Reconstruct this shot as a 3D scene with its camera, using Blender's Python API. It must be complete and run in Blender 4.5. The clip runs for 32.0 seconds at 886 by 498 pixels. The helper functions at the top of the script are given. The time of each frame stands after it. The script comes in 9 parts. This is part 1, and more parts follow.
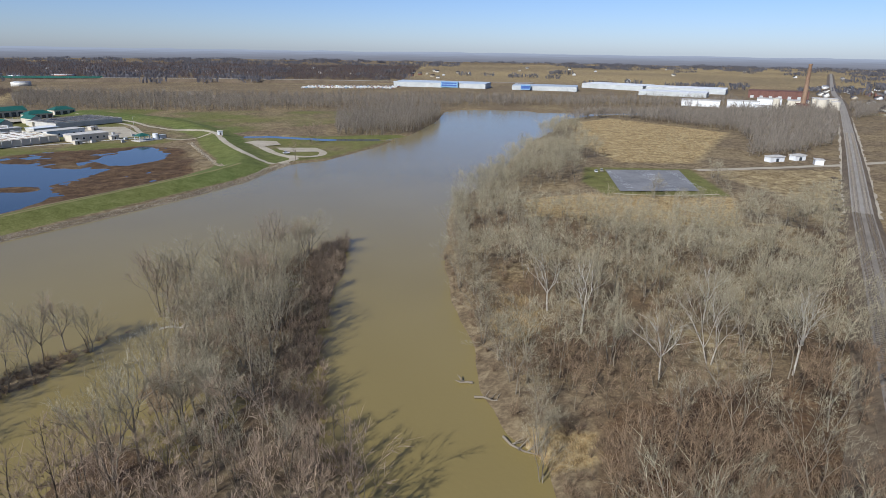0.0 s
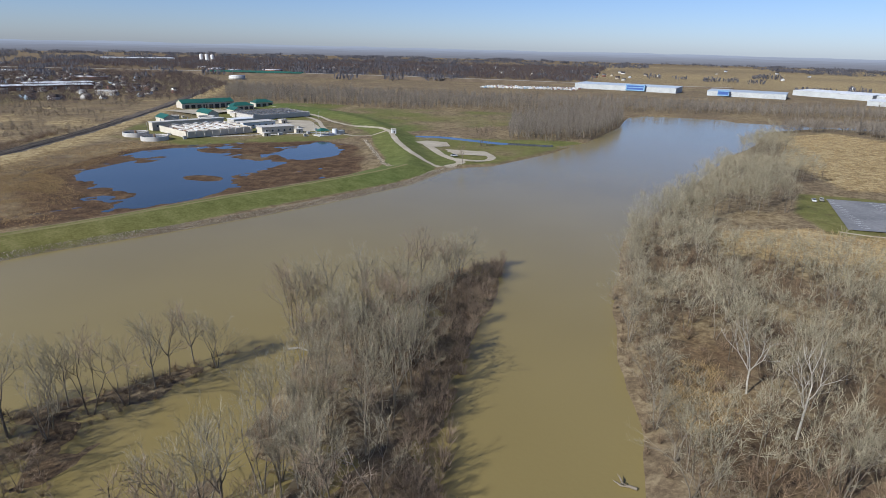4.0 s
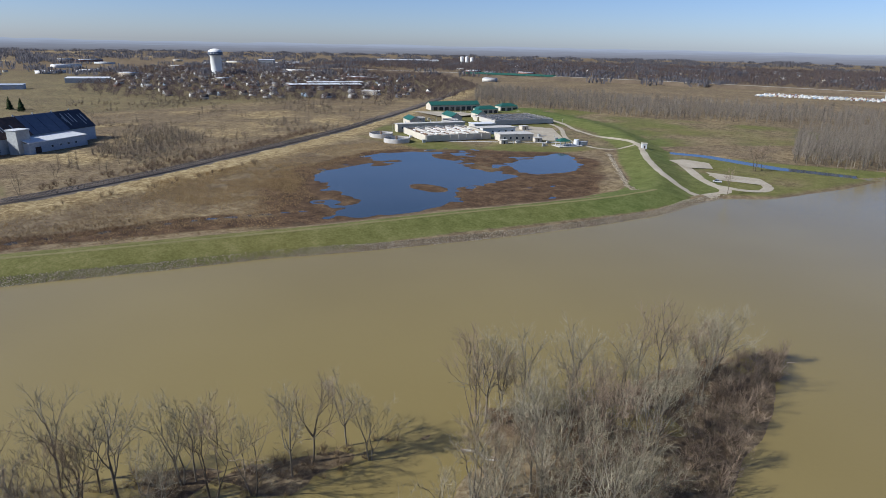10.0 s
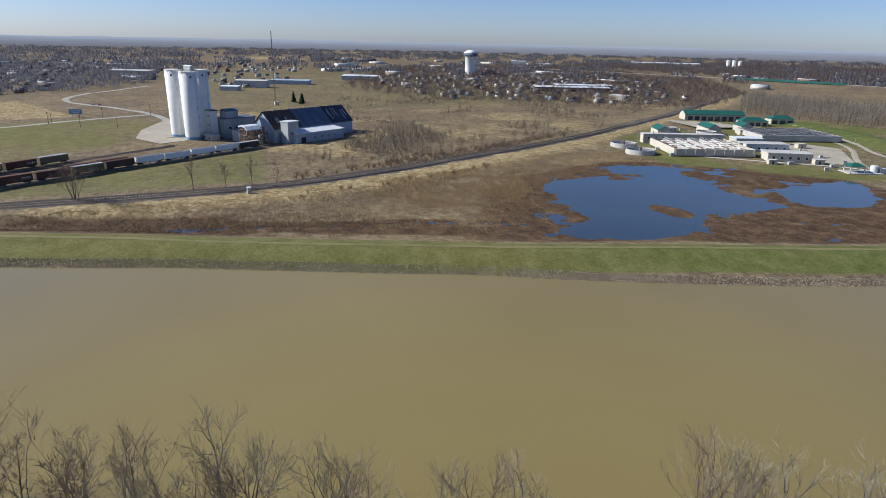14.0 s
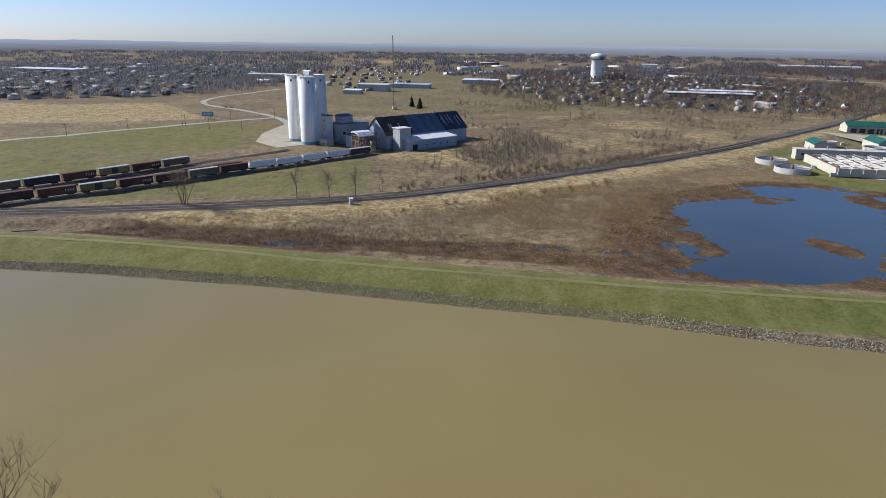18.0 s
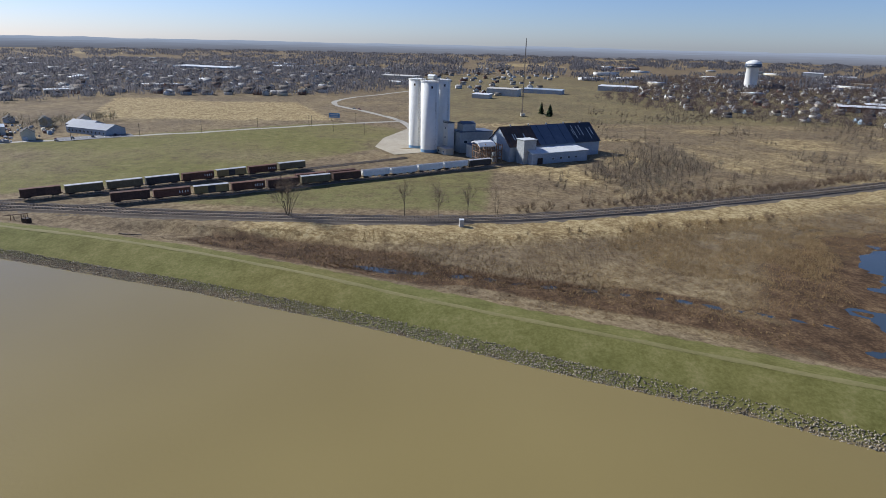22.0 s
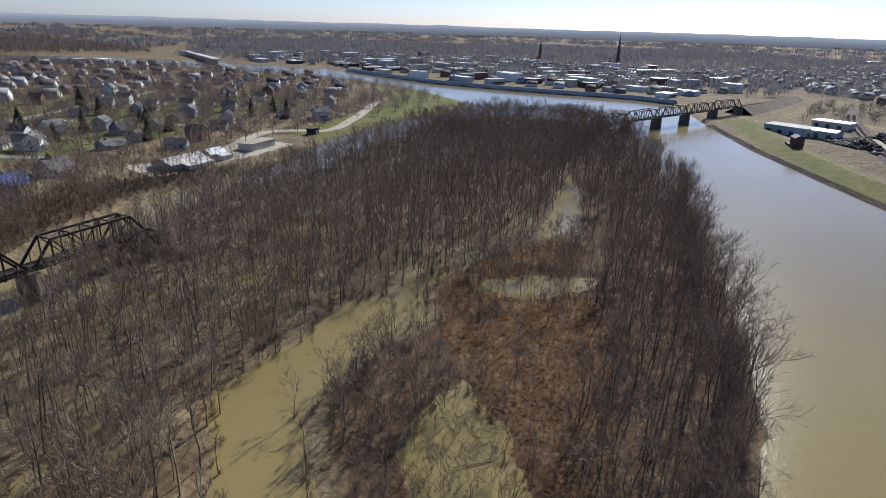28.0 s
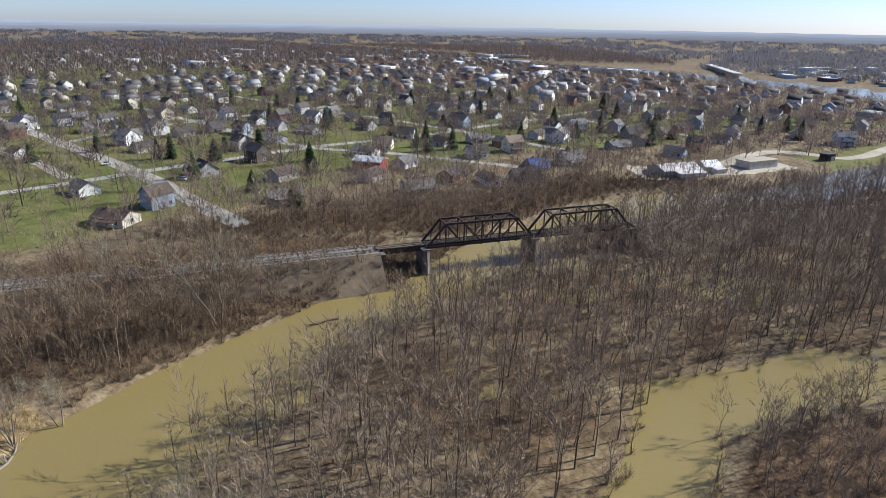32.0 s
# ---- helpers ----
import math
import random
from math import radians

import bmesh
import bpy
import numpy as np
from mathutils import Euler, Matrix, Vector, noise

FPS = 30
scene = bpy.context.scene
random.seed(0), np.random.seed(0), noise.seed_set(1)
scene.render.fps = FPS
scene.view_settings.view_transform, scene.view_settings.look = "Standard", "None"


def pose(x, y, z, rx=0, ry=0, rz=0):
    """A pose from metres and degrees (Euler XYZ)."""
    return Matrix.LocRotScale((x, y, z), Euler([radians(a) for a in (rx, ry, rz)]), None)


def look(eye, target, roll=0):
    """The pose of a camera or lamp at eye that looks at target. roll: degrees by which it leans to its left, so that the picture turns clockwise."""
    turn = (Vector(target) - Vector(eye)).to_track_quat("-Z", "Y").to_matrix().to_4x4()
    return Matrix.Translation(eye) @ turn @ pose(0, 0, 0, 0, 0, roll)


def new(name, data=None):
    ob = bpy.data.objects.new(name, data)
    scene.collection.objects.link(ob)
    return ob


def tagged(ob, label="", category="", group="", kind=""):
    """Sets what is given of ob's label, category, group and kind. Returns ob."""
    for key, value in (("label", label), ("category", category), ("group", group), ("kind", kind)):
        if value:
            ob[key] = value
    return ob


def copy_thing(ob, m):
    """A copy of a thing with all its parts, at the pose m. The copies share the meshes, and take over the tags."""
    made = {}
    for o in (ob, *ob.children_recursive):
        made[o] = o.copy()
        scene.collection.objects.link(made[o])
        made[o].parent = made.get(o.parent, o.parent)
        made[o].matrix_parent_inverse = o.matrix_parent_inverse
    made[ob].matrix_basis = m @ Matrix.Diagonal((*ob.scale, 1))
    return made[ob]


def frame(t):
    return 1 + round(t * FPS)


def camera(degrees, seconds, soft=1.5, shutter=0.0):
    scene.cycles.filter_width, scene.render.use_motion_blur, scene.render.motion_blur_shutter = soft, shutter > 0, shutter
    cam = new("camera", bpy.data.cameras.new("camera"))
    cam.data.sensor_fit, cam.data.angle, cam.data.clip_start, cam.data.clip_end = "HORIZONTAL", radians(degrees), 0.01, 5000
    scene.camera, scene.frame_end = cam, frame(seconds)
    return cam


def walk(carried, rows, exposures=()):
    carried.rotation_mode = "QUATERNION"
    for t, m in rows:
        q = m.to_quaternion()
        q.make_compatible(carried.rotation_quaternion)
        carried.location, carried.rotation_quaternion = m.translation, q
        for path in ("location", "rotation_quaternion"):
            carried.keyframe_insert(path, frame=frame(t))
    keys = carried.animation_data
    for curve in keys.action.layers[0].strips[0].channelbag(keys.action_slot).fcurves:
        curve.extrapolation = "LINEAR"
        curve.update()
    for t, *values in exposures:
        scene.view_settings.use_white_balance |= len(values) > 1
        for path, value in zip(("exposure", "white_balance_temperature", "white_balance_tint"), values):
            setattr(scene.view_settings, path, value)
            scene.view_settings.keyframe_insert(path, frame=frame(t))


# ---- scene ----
cam = camera(72.5, 32.0, soft=0.8)
# seconds, place, heading, tilt, lean
PATH = [
    (0.0, -0.00, -0.00, 69.95, -0.00, -18.18, 0.85),
    (0.5, 0.40, 3.63, 69.98, 1.11, -18.20, 0.93),
    (1.0, 0.67, 7.24, 70.02, 2.41, -18.23, 0.98),
    (1.5, 0.66, 10.87, 70.06, 3.21, -18.25, 1.09),
    (2.0, 0.32, 14.43, 70.11, 4.61, -18.26, 1.12),
    (2.5, -0.12, 17.82, 70.14, 9.08, -18.37, 1.37),
    (3.0, -0.51, 21.09, 70.21, 12.39, -18.46, 1.42),
    (3.5, -0.95, 24.42, 70.25, 14.69, -18.52, 1.46),
    (5.5, -5.01, 38.91, 68.36, 22.29, -18.27, 1.05),
    (6.0, -6.18, 42.18, 68.66, 25.90, -18.42, 1.23),
    (6.5, -7.26, 45.50, 68.87, 28.13, -18.48, 1.31),
    (7.0, -8.43, 48.86, 69.07, 29.38, -18.49, 1.28),
    (7.5, -9.71, 52.12, 69.24, 30.39, -18.53, 1.25),
    (8.0, -11.10, 55.32, 69.49, 32.20, -18.60, 1.19),
    (8.5, -12.58, 58.59, 69.72, 34.31, -18.64, 1.14),
    (9.0, -14.27, 61.82, 69.90, 36.65, -18.72, 1.11),
    (9.5, -16.09, 65.14, 69.95, 38.25, -18.74, 1.12),
    (10.0, -18.12, 68.38, 69.96, 39.28, -18.74, 1.11),
    (10.5, -20.34, 71.45, 69.99, 40.85, -18.74, 1.10),
    (11.0, -22.59, 74.40, 70.06, 42.86, -18.78, 1.14),
    (11.5, -24.76, 77.02, 70.23, 45.63, -18.81, 1.21),
    (12.0, -26.73, 79.22, 70.34, 48.75, -18.88, 1.25),
    (12.5, -28.45, 81.02, 70.18, 51.66, -18.92, 1.19),
    (13.0, -30.28, 82.63, 69.99, 54.46, -18.93, 1.17),
    (13.5, -32.27, 84.22, 69.80, 57.87, -18.92, 1.20),
    (14.0, -34.35, 85.73, 69.68, 61.79, -18.99, 1.15),
    (14.5, -36.47, 87.24, 69.67, 66.05, -19.02, 1.16),
    (15.0, -38.60, 88.85, 69.71, 69.51, -19.05, 1.16),
    (15.5, -40.83, 90.47, 69.74, 71.02, -19.03, 1.07),
    (17.5, -51.88, 96.88, 69.72, 72.99, -18.86, 0.78),
    (18.0, -55.47, 98.56, 70.04, 73.17, -18.89, 0.68),
    (18.5, -59.13, 100.16, 70.36, 73.20, -18.89, 0.64),
    (19.0, -62.83, 101.53, 70.58, 73.10, -18.89, 0.65),
    (19.5, -66.56, 102.59, 70.55, 74.99, -18.87, 0.80),
    (20.0, -70.44, 103.54, 70.35, 79.06, -18.86, 1.05),
    (20.5, -74.46, 104.62, 70.13, 82.58, -18.84, 1.08),
    (21.0, -78.56, 105.80, 70.06, 83.46, -18.81, 1.07),
    (21.5, -82.48, 106.88, 70.22, 84.10, -18.81, 1.10),
    (22.0, -85.96, 107.75, 70.60, 85.14, -18.84, 1.26),
    (22.5, -88.69, 108.32, 71.14, 88.84, -18.91, 1.45),
    (23.0, -90.55, 108.62, 71.76, 94.30, -19.08, 1.46),
    (23.5, -91.62, 108.72, 72.27, 99.51, -19.11, 1.56),
    (24.0, -91.93, 108.76, 72.62, 103.79, -19.13, 1.68),
    (24.5, -91.63, 108.93, 72.70, 109.66, -19.30, 1.79),
    (25.0, -91.10, 109.50, 72.49, 124.24, -19.77, 2.02),
    (25.5, -90.76, 110.30, 71.98, 138.94, -20.21, 2.09),
    (26.0, -90.60, 111.06, 71.32, 146.60, -20.31, 2.14),
    (26.5, -90.56, 111.61, 70.72, 151.34, -20.32, 2.25),
    (28.5, -89.12, 109.91, 68.01, 179.00, -20.46, 1.62),
    (29.0, -89.29, 110.92, 67.92, 184.65, -20.46, 1.52),
    (29.5, -89.52, 112.00, 67.76, 192.56, -20.53, 1.21),
    (30.0, -89.82, 112.99, 67.75, 199.37, -20.50, 0.94),
    (30.5, -90.09, 113.74, 67.88, 203.62, -20.43, 1.01),
    (31.0, -90.31, 114.40, 68.02, 207.62, -20.39, 0.91),
    (31.5, -90.55, 115.15, 68.14, 212.03, -20.35, 0.97),
    (32.0, -90.96, 116.04, 68.23, 217.60, -20.32, 1.00),
]


def aim(x, y, z, heading, tilt, lean):
    return pose(x, y, z, 90 + tilt, 0, heading) @ pose(0, 0, 0, 0, 0, lean)


walk(cam, [(r[0], aim(*r[1:])) for r in PATH], [(t, e, 6000, 9.5) for t, e in ((0.0, 0.4), (12.0, 0.47), (20.0, 0.47), (25.0, 0.3), (28.5, 0.55), (31.0, 0.86), (32.0, 0.85))])

# ---- light ----
SUN_AZ, SUN_EL = radians(213.5), radians(34)
world = bpy.data.worlds.new("sky")
world.use_nodes = True
scene.world = world
wn = world.node_tree.nodes
sky = wn.new("ShaderNodeTexSky")
sky.sky_type = "NISHITA"
sky.sun_disc = False
sky.sun_elevation, sky.sun_rotation = SUN_EL, SUN_AZ
sky.air_density, sky.dust_density, sky.ozone_density = 0.85, 0.35, 4.0
wn["Background"].inputs["Strength"].default_value = 0.074
tint = wn.new("ShaderNodeMix")
tint.data_type, tint.blend_type = "RGBA", "MULTIPLY"
tint.inputs["Factor"].default_value, tint.inputs["B"].default_value = 1.0, (0.88, 0.9, 1.1, 1)
world.node_tree.links.new(sky.outputs[0], tint.inputs["A"])
world.node_tree.links.new(tint.outputs["Result"], wn["Background"].inputs["Color"])
sun = new("sun", bpy.data.lights.new("sun", "SUN"))
sun.data.energy, sun.data.angle, sun.data.color = 4.7, radians(0.6), (1.0, 0.965, 0.91)
toward = Vector((math.sin(SUN_AZ) * math.cos(SUN_EL), math.cos(SUN_AZ) * math.cos(SUN_EL), math.sin(SUN_EL)))
sun.matrix_world = look(toward * 500, (0, 0, 0))

# ---- materials ----


def nodes_of(name):
    m = bpy.data.materials.new(name)
    m.use_nodes = True
    t = m.node_tree
    return m, t.nodes, t.links, t.nodes["Principled BSDF"]


def tex_noise(n, l, vec, scale, detail=4.0, rough=0.6):
    k = n.new("ShaderNodeTexNoise")
    k.inputs["Scale"].default_value, k.inputs["Detail"].default_value, k.inputs["Roughness"].default_value = scale, detail, rough
    l.new(vec, k.inputs["Vector"])
    return k.outputs["Fac"]


def ramp(n, l, fac, stops):
    k = n.new("ShaderNodeValToRGB")
    e = k.color_ramp.elements
    e[0].position, e[0].color = stops[0][0], (*stops[0][1], 1)
    e[1].position, e[1].color = stops[-1][0], (*stops[-1][1], 1)
    for p, c in stops[1:-1]:
        e.new(p).color = (*c, 1)
    l.new(fac, k.inputs["Fac"])
    return k.outputs["Color"]


def mixed(n, l, fac, a, b, mode="MIX"):
    k = n.new("ShaderNodeMix")
    k.data_type, k.blend_type = "RGBA", mode
    for sock, v in ((k.inputs["Factor"], fac), (k.inputs["A"], a), (k.inputs["B"], b)):
        if isinstance(v, (int, float)):
            sock.default_value = v
        elif isinstance(v, tuple):
            sock.default_value = (*v, 1)
        else:
            l.new(v, sock)
    return k.outputs["Result"]


def math_node(n, l, op, a, b=0.0, clamp=False):
    k = n.new("ShaderNodeMath")
    k.operation, k.use_clamp = op, clamp
    for sock, v in ((k.inputs[0], a), (k.inputs[1], b)):
        if isinstance(v, (int, float)):
            sock.default_value = v
        else:
            l.new(v, sock)
    return k.outputs[0]


def bumped(n, l, bsdf, height, strength, distance=0.1):
    k = n.new("ShaderNodeBump")
    k.inputs["Strength"].default_value, k.inputs["Distance"].default_value = strength, distance
    l.new(height, k.inputs["Height"])
    l.new(k.outputs[0], bsdf.inputs["Normal"])


def surface(name, dark, light, fine=2.0, broad=0.08, rough=0.85, metal=0.0, bump=0.3, spread=0.0, world_space=False, spec=0.3):
    """A worn surface: grain at one scale, stains at a broader one, and a little change from piece to piece."""
    m, n, l, b = nodes_of(name)
    vec = n.new("ShaderNodeNewGeometry").outputs["Position"] if world_space else n.new("ShaderNodeTexCoord").outputs["Object"]
    g, s = tex_noise(n, l, vec, fine, 5.0, 0.65), tex_noise(n, l, vec, broad, 3.0, 0.55)
    both = math_node(n, l, "ADD", math_node(n, l, "MULTIPLY", g, 0.55), math_node(n, l, "MULTIPLY", s, 0.45))
    c = ramp(n, l, both, [(0.34, dark), (0.66, light)])
    if spread:
        r = n.new("ShaderNodeObjectInfo").outputs["Random"]
        v = math_node(n, l, "ADD", math_node(n, l, "MULTIPLY", r, spread), 1.0 - spread / 2)
        k = n.new("ShaderNodeHueSaturation")
        l.new(c, k.inputs["Color"])
        l.new(v, k.inputs["Value"])
        c = k.outputs[0]
    l.new(c, b.inputs["Base Color"])
    b.inputs["Roughness"].default_value, b.inputs["Metallic"].default_value = rough, metal
    b.inputs["Specular IOR Level"].default_value = spec
    if bump:
        bumped(n, l, b, g, bump, 0.05)
    return m


def scatter_surface(name, dark, light, tint=None, rough=0.9, spec=0.15):
    """For joined pieces: each island takes a shade of its own."""
    m, n, l, b = nodes_of(name)
    geo = n.new("ShaderNodeNewGeometry")
    r = geo.outputs["Random Per Island"]
    broad = tex_noise(n, l, geo.outputs["Position"], 0.03, 3.0)
    f = math_node(n, l, "ADD", math_node(n, l, "MULTIPLY", r, 0.6), math_node(n, l, "MULTIPLY", broad, 0.4))
    c = ramp(n, l, f, [(0.15, dark), (0.85, light)] if tint is None else [(0.15, dark), (0.55, light), (0.9, tint)])
    l.new(c, b.inputs["Base Color"])
    b.inputs["Roughness"].default_value, b.inputs["Specular IOR Level"].default_value = rough, spec
    return m


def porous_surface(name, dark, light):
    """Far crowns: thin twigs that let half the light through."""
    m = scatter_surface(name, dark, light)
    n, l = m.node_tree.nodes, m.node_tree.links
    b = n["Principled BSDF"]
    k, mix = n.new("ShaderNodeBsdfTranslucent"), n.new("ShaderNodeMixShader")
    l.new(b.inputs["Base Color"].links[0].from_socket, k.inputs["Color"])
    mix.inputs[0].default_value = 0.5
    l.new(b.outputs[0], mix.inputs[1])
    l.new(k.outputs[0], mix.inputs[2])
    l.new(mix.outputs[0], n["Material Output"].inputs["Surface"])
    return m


def ground_material():
    m, n, l, b = nodes_of("open_ground")
    pos = n.new("ShaderNodeNewGeometry").outputs["Position"]
    zone = n.new("ShaderNodeVertexColor")
    zone.layer_name = "zone"
    sep = n.new("ShaderNodeSeparateColor")
    l.new(zone.outputs["Color"], sep.inputs[0])
    fine, mid, broad = tex_noise(n, l, pos, 1.1, 6.0, 0.7), tex_noise(n, l, pos, 0.16, 5.0, 0.65), tex_noise(n, l, pos, 0.018, 4.0, 0.6)
    f2 = math_node(n, l, "ADD", math_node(n, l, "MULTIPLY", fine, 0.5), math_node(n, l, "MULTIPLY", mid, 0.5))
    tuft = tex_noise(n, l, pos, 0.42, 4.0, 0.7)
    even = math_node(n, l, "ADD", math_node(n, l, "MULTIPLY", f2, 1.4), -0.2)
    f2 = math_node(n, l, "ADD", math_node(n, l, "MULTIPLY", math_node(n, l, "ADD", math_node(n, l, "MULTIPLY", f2, 0.6), math_node(n, l, "MULTIPLY", tuft, 0.4)), 2.3), -0.65)
    litter = ramp(n, l, f2, [(0.3, (0.088, 0.063, 0.038)), (0.5, (0.152, 0.112, 0.066)), (0.72, (0.24, 0.186, 0.11))])
    lawn = ramp(n, l, even, [(0.33, (0.1, 0.09, 0.026)), (0.52, (0.145, 0.13, 0.042)), (0.72, (0.205, 0.175, 0.075))])
    fresh = ramp(n, l, even, [(0.33, (0.056, 0.08, 0.018)), (0.52, (0.092, 0.12, 0.032)), (0.72, (0.15, 0.16, 0.06))])
    lawn = mixed(n, l, zone.outputs["Alpha"], lawn, fresh)
    mud = ramp(n, l, even, [(0.36, (0.042, 0.026, 0.015)), (0.52, (0.09, 0.055, 0.03)), (0.66, (0.17, 0.112, 0.06))])
    straw = ramp(n, l, f2, [(0.36, (0.17, 0.115, 0.052)), (0.5, (0.28, 0.208, 0.1)), (0.68, (0.42, 0.335, 0.18))])
    jitter = math_node(n, l, "MULTIPLY", math_node(n, l, "SUBTRACT", mid, 0.5), 1.3)

    def weight(sock):
        a = math_node(n, l, "ADD", sock, math_node(n, l, "MULTIPLY", jitter, math_node(n, l, "MULTIPLY", sock, 1.0)))
        k = n.new("ShaderNodeMapRange")
        k.inputs["From Min"].default_value, k.inputs["From Max"].default_value = 0.25, 0.65
        l.new(a, k.inputs["Value"])
        return k.outputs[0]

    c = mixed(n, l, math_node(n, l, "MULTIPLY", ramp(n, l, broad, [(0.45, (0, 0, 0)), (0.62, (1, 1, 1))]), 0.35), litter, straw)
    c = mixed(n, l, weight(sep.outputs[2]), c, straw)
    c = mixed(n, l, weight(sep.outputs[0]), c, lawn)
    c = mixed(n, l, weight(sep.outputs[1]), c, mud)
    l.new(c, b.inputs["Base Color"])
    b.inputs["Roughness"].default_value, b.inputs["Specular IOR Level"].default_value = 0.95, 0.1
    rough_part = math_node(n, l, "SUBTRACT", 1.0, math_node(n, l, "MULTIPLY", sep.outputs[0], 0.75))
    bumped(n, l, b, math_node(n, l, "MULTIPLY", f2, rough_part), 0.7, 0.3)
    return m


def water_material(name, deep, pale, rough, ripple, size):
    m, n, l, b = nodes_of(name)
    pos = n.new("ShaderNodeNewGeometry").outputs["Position"]
    c = ramp(n, l, tex_noise(n, l, pos, 0.006, 3.0), [(0.3, deep), (0.65, pale)])
    l.new(c, b.inputs["Base Color"])
    b.inputs["Roughness"].default_value, b.inputs["IOR"].default_value = rough, 1.333
    b.inputs["Specular IOR Level"].default_value = 0.5
    w = tex_noise(n, l, pos, size, 4.0, 0.6)
    bumped(n, l, b, w, ripple, 0.12)
    return m


MAT = {
    "ground": ground_material(),
    "river": water_material("muddy_river_water", (0.188, 0.143, 0.05), (0.228, 0.176, 0.066), 0.13, 0.3, 0.9),
    "pond": water_material("still_pond_water", (0.03, 0.045, 0.06), (0.06, 0.075, 0.09), 0.07, 0.04, 1.2),
    "bark": scatter_surface("grey_bark", (0.08, 0.064, 0.047), (0.27, 0.23, 0.17)),
    "twig": scatter_surface("bare_twigs", (0.13, 0.112, 0.07), (0.39, 0.345, 0.236)),
    "pale_bark": surface("pale_sycamore_bark", (0.24, 0.215, 0.17), (0.5, 0.46, 0.39), 1.5, 0.2, 0.85),
    "brush": scatter_surface("brown_brush", (0.1, 0.068, 0.042), (0.26, 0.185, 0.115)),
    "rust_brush": porous_surface("rust_coloured_shrubs", (0.13, 0.062, 0.026), (0.38, 0.2, 0.075)),
    "reed": scatter_surface("dry_reeds", (0.22, 0.143, 0.064), (0.45, 0.325, 0.16)),
    "evergreen": scatter_surface("conifer_needles", (0.018, 0.032, 0.014), (0.06, 0.085, 0.03)),
    "stone": scatter_surface("riprap_stone", (0.085, 0.07, 0.048), (0.43, 0.365, 0.265)),
    "concrete": surface("weathered_concrete", (0.36, 0.34, 0.3), (0.56, 0.53, 0.48), 1.2, 0.1, 0.85),
    "silo": surface("white_painted_concrete", (0.68, 0.665, 0.61), (0.8, 0.785, 0.735), 0.5, 0.06, 0.7, bump=0.1),
    "silo_blue": surface("faded_blue_paint", (0.13, 0.25, 0.38), (0.22, 0.36, 0.5), 0.8, 0.1, 0.7),
    "dark_roof": surface("dark_corrugated_roof", (0.022, 0.026, 0.036), (0.06, 0.066, 0.085), 0.5, 0.08, 0.65),
    "navy_roof": surface("slate_blue_roof", (0.07, 0.09, 0.13), (0.12, 0.145, 0.19), 0.5, 0.08, 0.6),
    "blue_wall": surface("pale_blue_cladding", (0.25, 0.295, 0.35), (0.39, 0.435, 0.48), 0.8, 0.1, 0.6),
    "grey_wall": surface("grey_cladding", (0.3, 0.31, 0.3), (0.48, 0.49, 0.47), 0.7, 0.1, 0.6),
    "white_roof": surface("white_metal_roof", (0.52, 0.53, 0.53), (0.7, 0.7, 0.68), 0.6, 0.07, 0.5, spread=0.15),
    "green_roof": surface("green_metal_roof", (0.012, 0.072, 0.055), (0.03, 0.125, 0.095), 0.6, 0.1, 0.5),
    "tan_wall": surface("buff_brick_wall", (0.42, 0.375, 0.29), (0.57, 0.52, 0.42), 2.0, 0.15, 0.85),
    "ballast": surface("railway_ballast", (0.125, 0.1, 0.076), (0.24, 0.195, 0.15), 1.5, 0.08, 0.95, bump=0.6, world_space=True, spec=0.05),
    "rail": surface("worn_rail_steel", (0.12, 0.1, 0.085), (0.26, 0.23, 0.2), 2.0, 0.3, 0.85, 0.0, spec=0.1),
    "tie": surface("creosoted_timber", (0.07, 0.055, 0.04), (0.15, 0.12, 0.09), 3.0, 0.5, 0.95, spec=0.05),
    "asphalt": surface("old_asphalt", (0.12, 0.12, 0.122), (0.23, 0.225, 0.22), 1.0, 0.08, 0.9, world_space=True),
    "gravel": surface("pale_gravel", (0.27, 0.23, 0.165), (0.44, 0.385, 0.29), 1.0, 0.08, 0.95, world_space=True),
    "black_steel": surface("rusty_black_steel", (0.02, 0.015, 0.013), (0.065, 0.045, 0.038), 1.5, 0.2, 0.7, 0.2),
    "rust_car": surface("rusty_brown_car_paint", (0.085, 0.04, 0.028), (0.17, 0.08, 0.052), 0.8, 0.12, 0.75, spread=0.5),
    "yellow_car": surface("faded_yellow_car_paint", (0.2, 0.145, 0.06), (0.33, 0.25, 0.115), 0.8, 0.12, 0.7, spread=0.3),
    "white_car": surface("white_hopper_paint", (0.66, 0.65, 0.62), (0.84, 0.83, 0.8), 0.8, 0.12, 0.6, spread=0.2),
    "black_car": surface("black_car_paint", (0.035, 0.032, 0.03), (0.09, 0.082, 0.074), 0.8, 0.12, 0.7),
    "glass": surface("dark_window_glass", (0.02, 0.025, 0.03), (0.06, 0.07, 0.08), 0.6, 0.1, 0.15, spec=0.6, bump=0.0),
}

